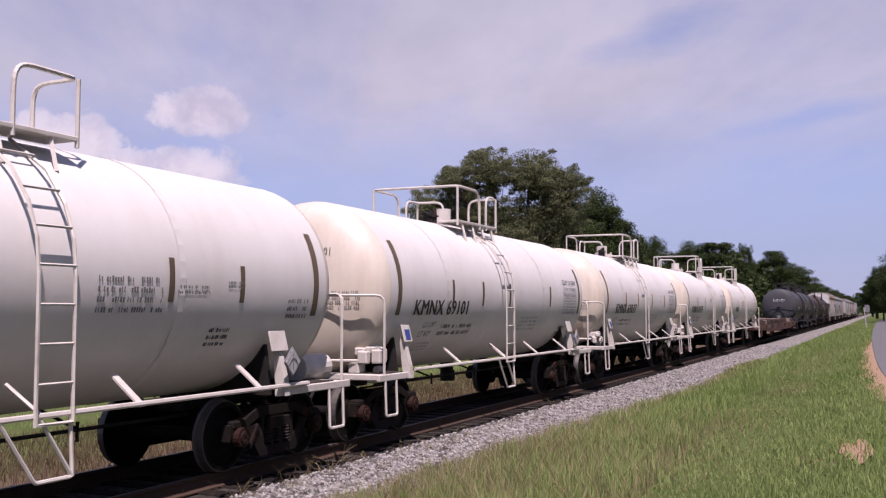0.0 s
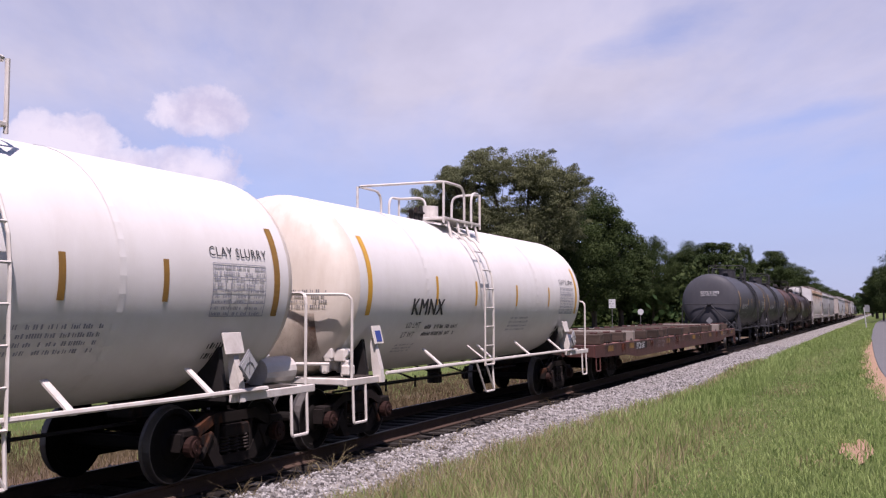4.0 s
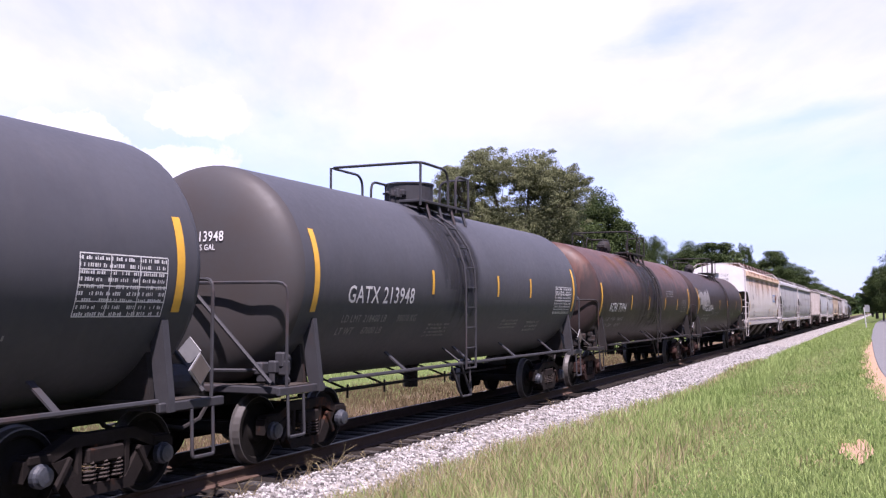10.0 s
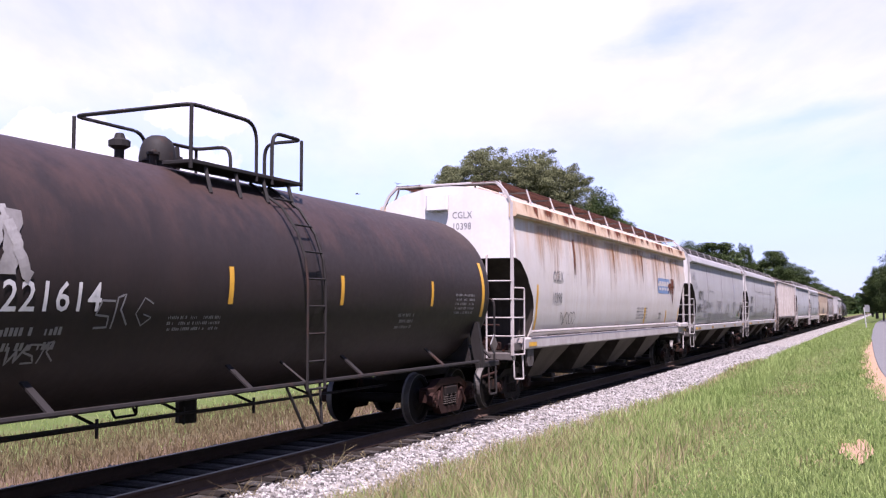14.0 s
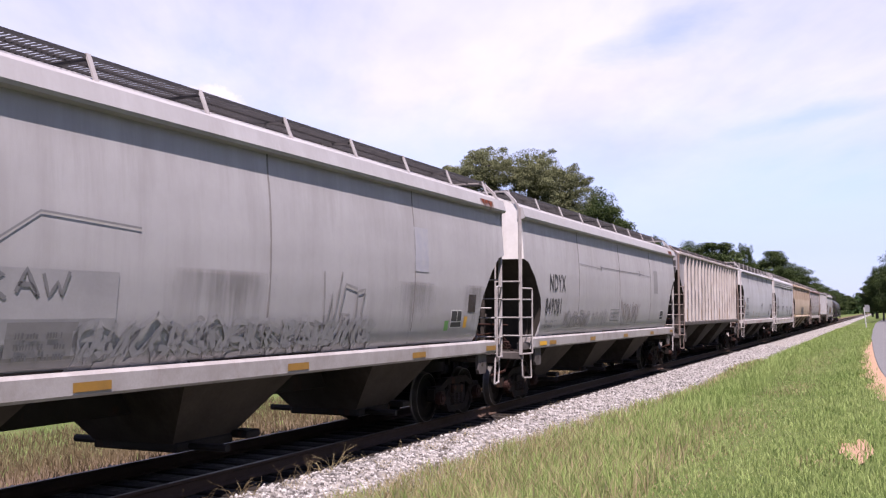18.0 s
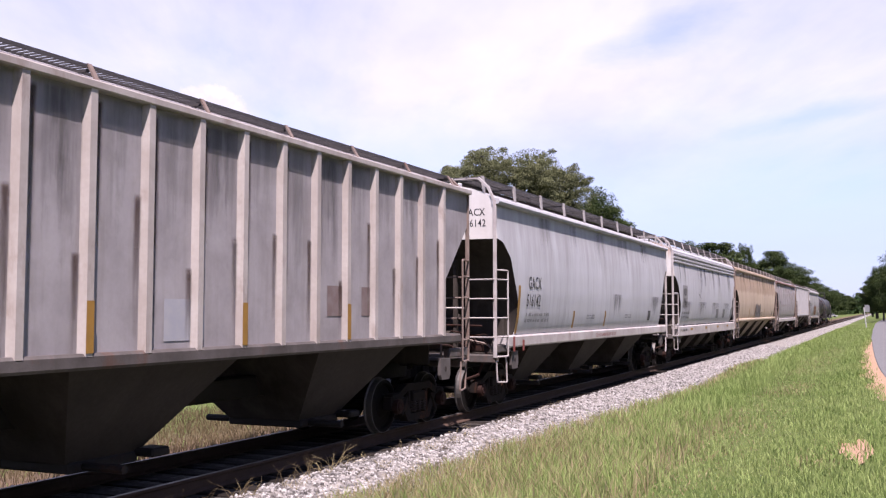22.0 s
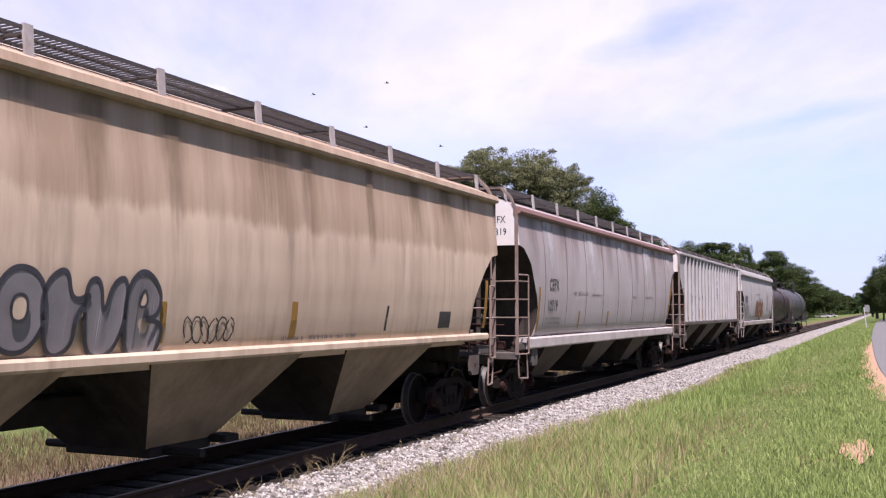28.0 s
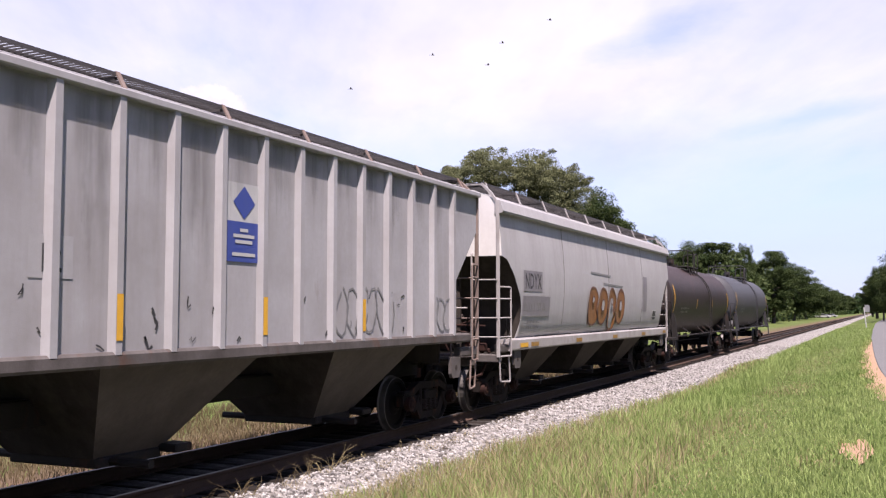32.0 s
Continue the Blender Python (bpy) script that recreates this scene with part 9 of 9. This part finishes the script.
def djtx_extras(car, side, front, H, rng):
    sill_tape(car, (-7.125, -3.79, -1.295, 1.205, 3.705), M["yellow"], 1.96, 0.09, 0.46)
    over = lambda a, b, off=0.0: side(a, b, 0.004 + off)
    for text, u in (("DJ", -6.0), ("TX", -5.0), ("47", -4.1), ("56", -3.2), ("12", -2.3)):
        bm = bmesh.new()
        patch(bm, u - 0.1, 2.32, 0.55, 0.4, side, 1)
        part("lettering_ground", bm, M["pale_spray"], car)
        bm = bmesh.new()
        letter(bm, text, u, 2.38, 0.27, over)
        part("lettering", bm, M["ink_black"], car)
    bm = bmesh.new()
    patch(bm, 0.56, 2.6, 0.66, 0.48, lambda a, b: (1.512, a, b), 1)
    part("sign_lower", bm, M["blue"], car, "blue sign field")
    bm = bmesh.new()
    patch(bm, 0.56, 3.08, 0.66, 0.46, lambda a, b: (1.512, a, b), 1)
    part("sign_upper", bm, M["sign_white"], car)
    bm = bmesh.new()
    q = [bm.verts.new((1.517, 0.89 + a, 3.31 + b)) for a, b in ((-0.22, 0), (0, -0.2), (0.22, 0), (0, 0.2))]
    bm.faces.new(q)
    part("sign_diamond", bm, M["blue"], car, "blue diamond")
    bm = bmesh.new()
    for v, w in ((2.96, 0.16), (2.89, 0.42), (2.82, 0.34), (2.67, 0.46)):
        patch(bm, 0.89 - w / 2, v, w, 0.04, lambda a, b: (1.517, a, b), 1)
    tagged(part("sign_bars", bm, M["sign_white"], car), kind="stuff")
    bm = bmesh.new()
    for v in (3.86, 3.68):
        patch(bm, 0.62, v, 0.68, 0.178, front, 1)
    part("end_number_ground", bm, M["sign_white"], car)
    for text, v in (("DJTX", 3.89), ("475612", 3.71)):
        bm = bmesh.new()
        letter(bm, text, 0.68, v, 0.12, lambda a, b: front(a, b, 0.005))
        part("end_lettering", bm, M["ink_black"], car)
    scrawl(car, side, 3.2, 1.66, 1.8, 0.7, M["ink_grey"], rng, 6, 0.03)
    scrawl(car, side, 6.4, 1.66, 0.9, 0.6, M["ink_grey"], rng, 3, 0.03)
    r = random.Random(41)
    for k in range(26):
        bm = bmesh.new()
        u, v = r.uniform(-6.9, 7.2), 1.64 + 0.75 * r.random() ** 1.8
        pts = [(u, v)]
        for q in range(r.randint(2, 4)):
            pts.append((pts[-1][0] + r.uniform(-0.05, 0.07), pts[-1][1] + r.uniform(-0.09, 0.09)))
        stroke(bm, pts, r.uniform(0.012, 0.035), side, 0.004)
        part("scuff", bm, M["ink_black"], car)
    for k in range(17):
        h = r.uniform(0.8, 2.2)
        stain(car, side, -7.0 + 0.833 * k, 4.15 - h, 0.7, h, "run_grime", "faint grime in a panel")
    for u in (-6.3, -4.4, -3.6):
        bm = bmesh.new()
        patch(bm, u, 1.75, 0.45, 0.35, side, 1)
        part("data_plate", bm, M["ink_grey"], car)


hopper_car("light grey ribbed covered hopper with a blue and white sign", 312.18, 16.6, "flat", (M["hopper_worn"], M["rusty_steel"], M["ink_black"]), [], [], [], 59, 8.55, 3, end_m=M["end_sunlit"], eave=4.2, tall=4.53, corner=3.5, ribs=18, band=0, bay_m=M["bay_pale"],
           extras=djtx_extras, sill_m=M["dirty_sill"])
tank_car("sooty black tank car near the end of the train", 347.04, 7.0, 1.45, 2.50, 0.5, (M["black_tank"], M["black_steel"], M["ink_dim"]), [(-6.9, 1.9, 0.13, 1.1), (-2, 2.1, 0.09, 0.4), (2, 2.1, 0.09, 0.4), (6.8, 1.9, 0.13, 1.0)],
         [], [(-5.4, 1.9, 1.8, 0.3, 2, M["ink_dim"])], "low", 0.5, 8.2, 45, (-1.15, 1.3), 0.4)
tank_car("charcoal tank car at the end of the train", 364.54, 7.3, 1.47, 2.55, 0.5, GREY, [(-7.3, 1.9, 0.13, 1.1), (7.2, 1.9, 0.13, 1.0)], [], [(-5.4, 1.9, 1.8, 0.3, 2, M["ink_dim"])], "low", 0.5, 8.6, 46, (-1.15, 1.3), 0.4, ring=(2.2, 2.5))


# ---- birds that wheel over the trees ----
BIRDS = []
# each flight: seconds and the place
FLIGHTS = [
    [(0, -38.2, 83.2, 4.9), (24, -41.2, 81.9, 15.9), (29, -42.0, 81.5, 24.9), (30, -36.1, 84.1, 26.3), (31, -31.1, 86.4, 27.7), (32, -25.0, 89.1, 28.4)],
    [(0, -37.2, 83.6, 6.0), (6, -37.1, 83.7, 10.7), (24, -39.2, 82.8, 15.9), (28, -37.2, 83.6, 20.0), (29, -36.2, 84.1, 22.2), (30, -34.7, 84.8, 24.3), (31, -30.7, 86.5, 25.5), (32, -26.3, 88.5, 26.2)],
    [(0, -34.2, 85.0, 6.5), (6, -35.0, 84.6, 11.2), (24, -29.2, 87.2, 14.2), (29, -31.7, 86.1, 20.1), (30, -33.2, 85.4, 22.7), (31, -33.4, 85.3, 25.6), (32, -31.3, 86.3, 27.2)],
    [(0, -39.2, 82.8, 3.8), (6, -35.1, 84.6, 11.9), (24, -34.2, 85.0, 16.9), (27.5, -36.0, 84.2, 23.3), (28, -35.4, 84.5, 24.4), (29, -33.9, 85.1, 27.2), (30, -30.6, 86.6, 29.0), (31, -25.9, 88.7, 30.0), (32, -20.7, 91.0, 30.7)],
    [(0, -41.2, 81.9, 3.8), (25, -42.3, 81.4, 14.8), (30, -40.7, 82.1, 20.5), (31, -39.6, 82.6, 22.3), (31.5, -39.5, 82.6, 23.0), (32, -38.6, 83.0, 23.8)],
    [(0, -32.2, 85.9, 10.4), (5.5, -33.6, 85.2, 11.5), (16, -26.2, 88.5, 15.9), (24.5, -27.9, 87.8, 19.0), (25, -30.1, 86.8, 19.4), (28, -44.3, 80.5, 19.1), (32, -59.3, 73.8, 18.1)],
]


def build_birds():
    for k in range(6):
        b = thing("bird", "small dark bird in flight", "bird", "birds over the trees")
        bm = bmesh.new()
        rod(bm, (0, -0.16, 0), (0, 0.12, 0), 0.02, 6, 0.05)
        rod(bm, (0, 0.12, 0), (0, 0.22, 0.01), 0.05, 6, 0.015)
        part("body", bm, M["bird"], b)
        for s in (-1, 1):
            bm = bmesh.new()
            v = [bm.verts.new(p) for p in ((0, 0.08, 0.01), (s * 0.18, 0.12, 0.06), (s * 0.38, 0.0, 0.10), (s * 0.18, -0.03, 0.05), (0, -0.07, 0.01))]
            w = [bm.verts.new(q.co + Vector((0, 0, 0.012))) for q in v]
            bm.faces.new(v), bm.faces.new(w[::-1])
            for i in range(5):
                bm.faces.new((v[i], w[i], w[(i + 1) % 5], v[(i + 1) % 5]))
            part("wing", bm, M["bird"], b)
        bm = bmesh.new()
        prism(bm, [(-0.02, -0.15), (0.02, -0.15), (0.05, -0.28), (-0.05, -0.28)], -0.006, 0.006, "z")
        part("tail", bm, M["bird"], b)
        BIRDS.append(b)


build_birds()


# ---- what moves ----
# how far the train has come: seconds and metres; it slows a little on the way
RUN = [(0, 0.0), (2.5, 24.65), (4.5, 44.25), (7, 68.66), (9, 88.09), (11, 107.4), (13, 126.53), (14.5, 140.74), (16.5, 159.56), (20, 192.23), (24, 229.37), (28, 266.51), (32, 303.42)]


def run_at(t):
    for (a, sa), (b, sb) in zip(RUN, RUN[1:]):
        if t <= b:
            return sa + (sb - sa) * (t - a) / (b - a)
    return RUN[-1][1]


def motions():
    for car, y in CARS:
        walk(car, [(t, pose(0, y - way, 0)) for t, way in RUN])
    for ob, x, y, z in LOADS:
        walk(ob, [(t, pose(x, y - way, z)) for t, way in RUN])
    for bird, flight in zip(BIRDS, FLIGHTS):
        rows = []
        for k, (t, x, y, z) in enumerate(flight):
            a, b = flight[max(k - 1, 0)], flight[min(k + 1, len(flight) - 1)]
            rows.append((t, pose(x, y, z, 0, 0, math.degrees(math.atan2(a[1] - b[1], b[2] - a[2])))))
        walk(bird, rows)
    # the wheels roll
    first = WHEELSETS[0]
    walk(first, [(k * 2 / FPS, pose(0, 0, 0, math.degrees(run_at(k * 2 / FPS) / WHEEL_R) % 360, 0, 0)) for k in range(481)])
    action, slot = first.animation_data.action, first.animation_data.action_slot
    for w in WHEELSETS[1:]:
        w.rotation_mode = "QUATERNION"
        w.animation_data_create()
        w.animation_data.action = action
        w.animation_data.action_slot = slot


motions()
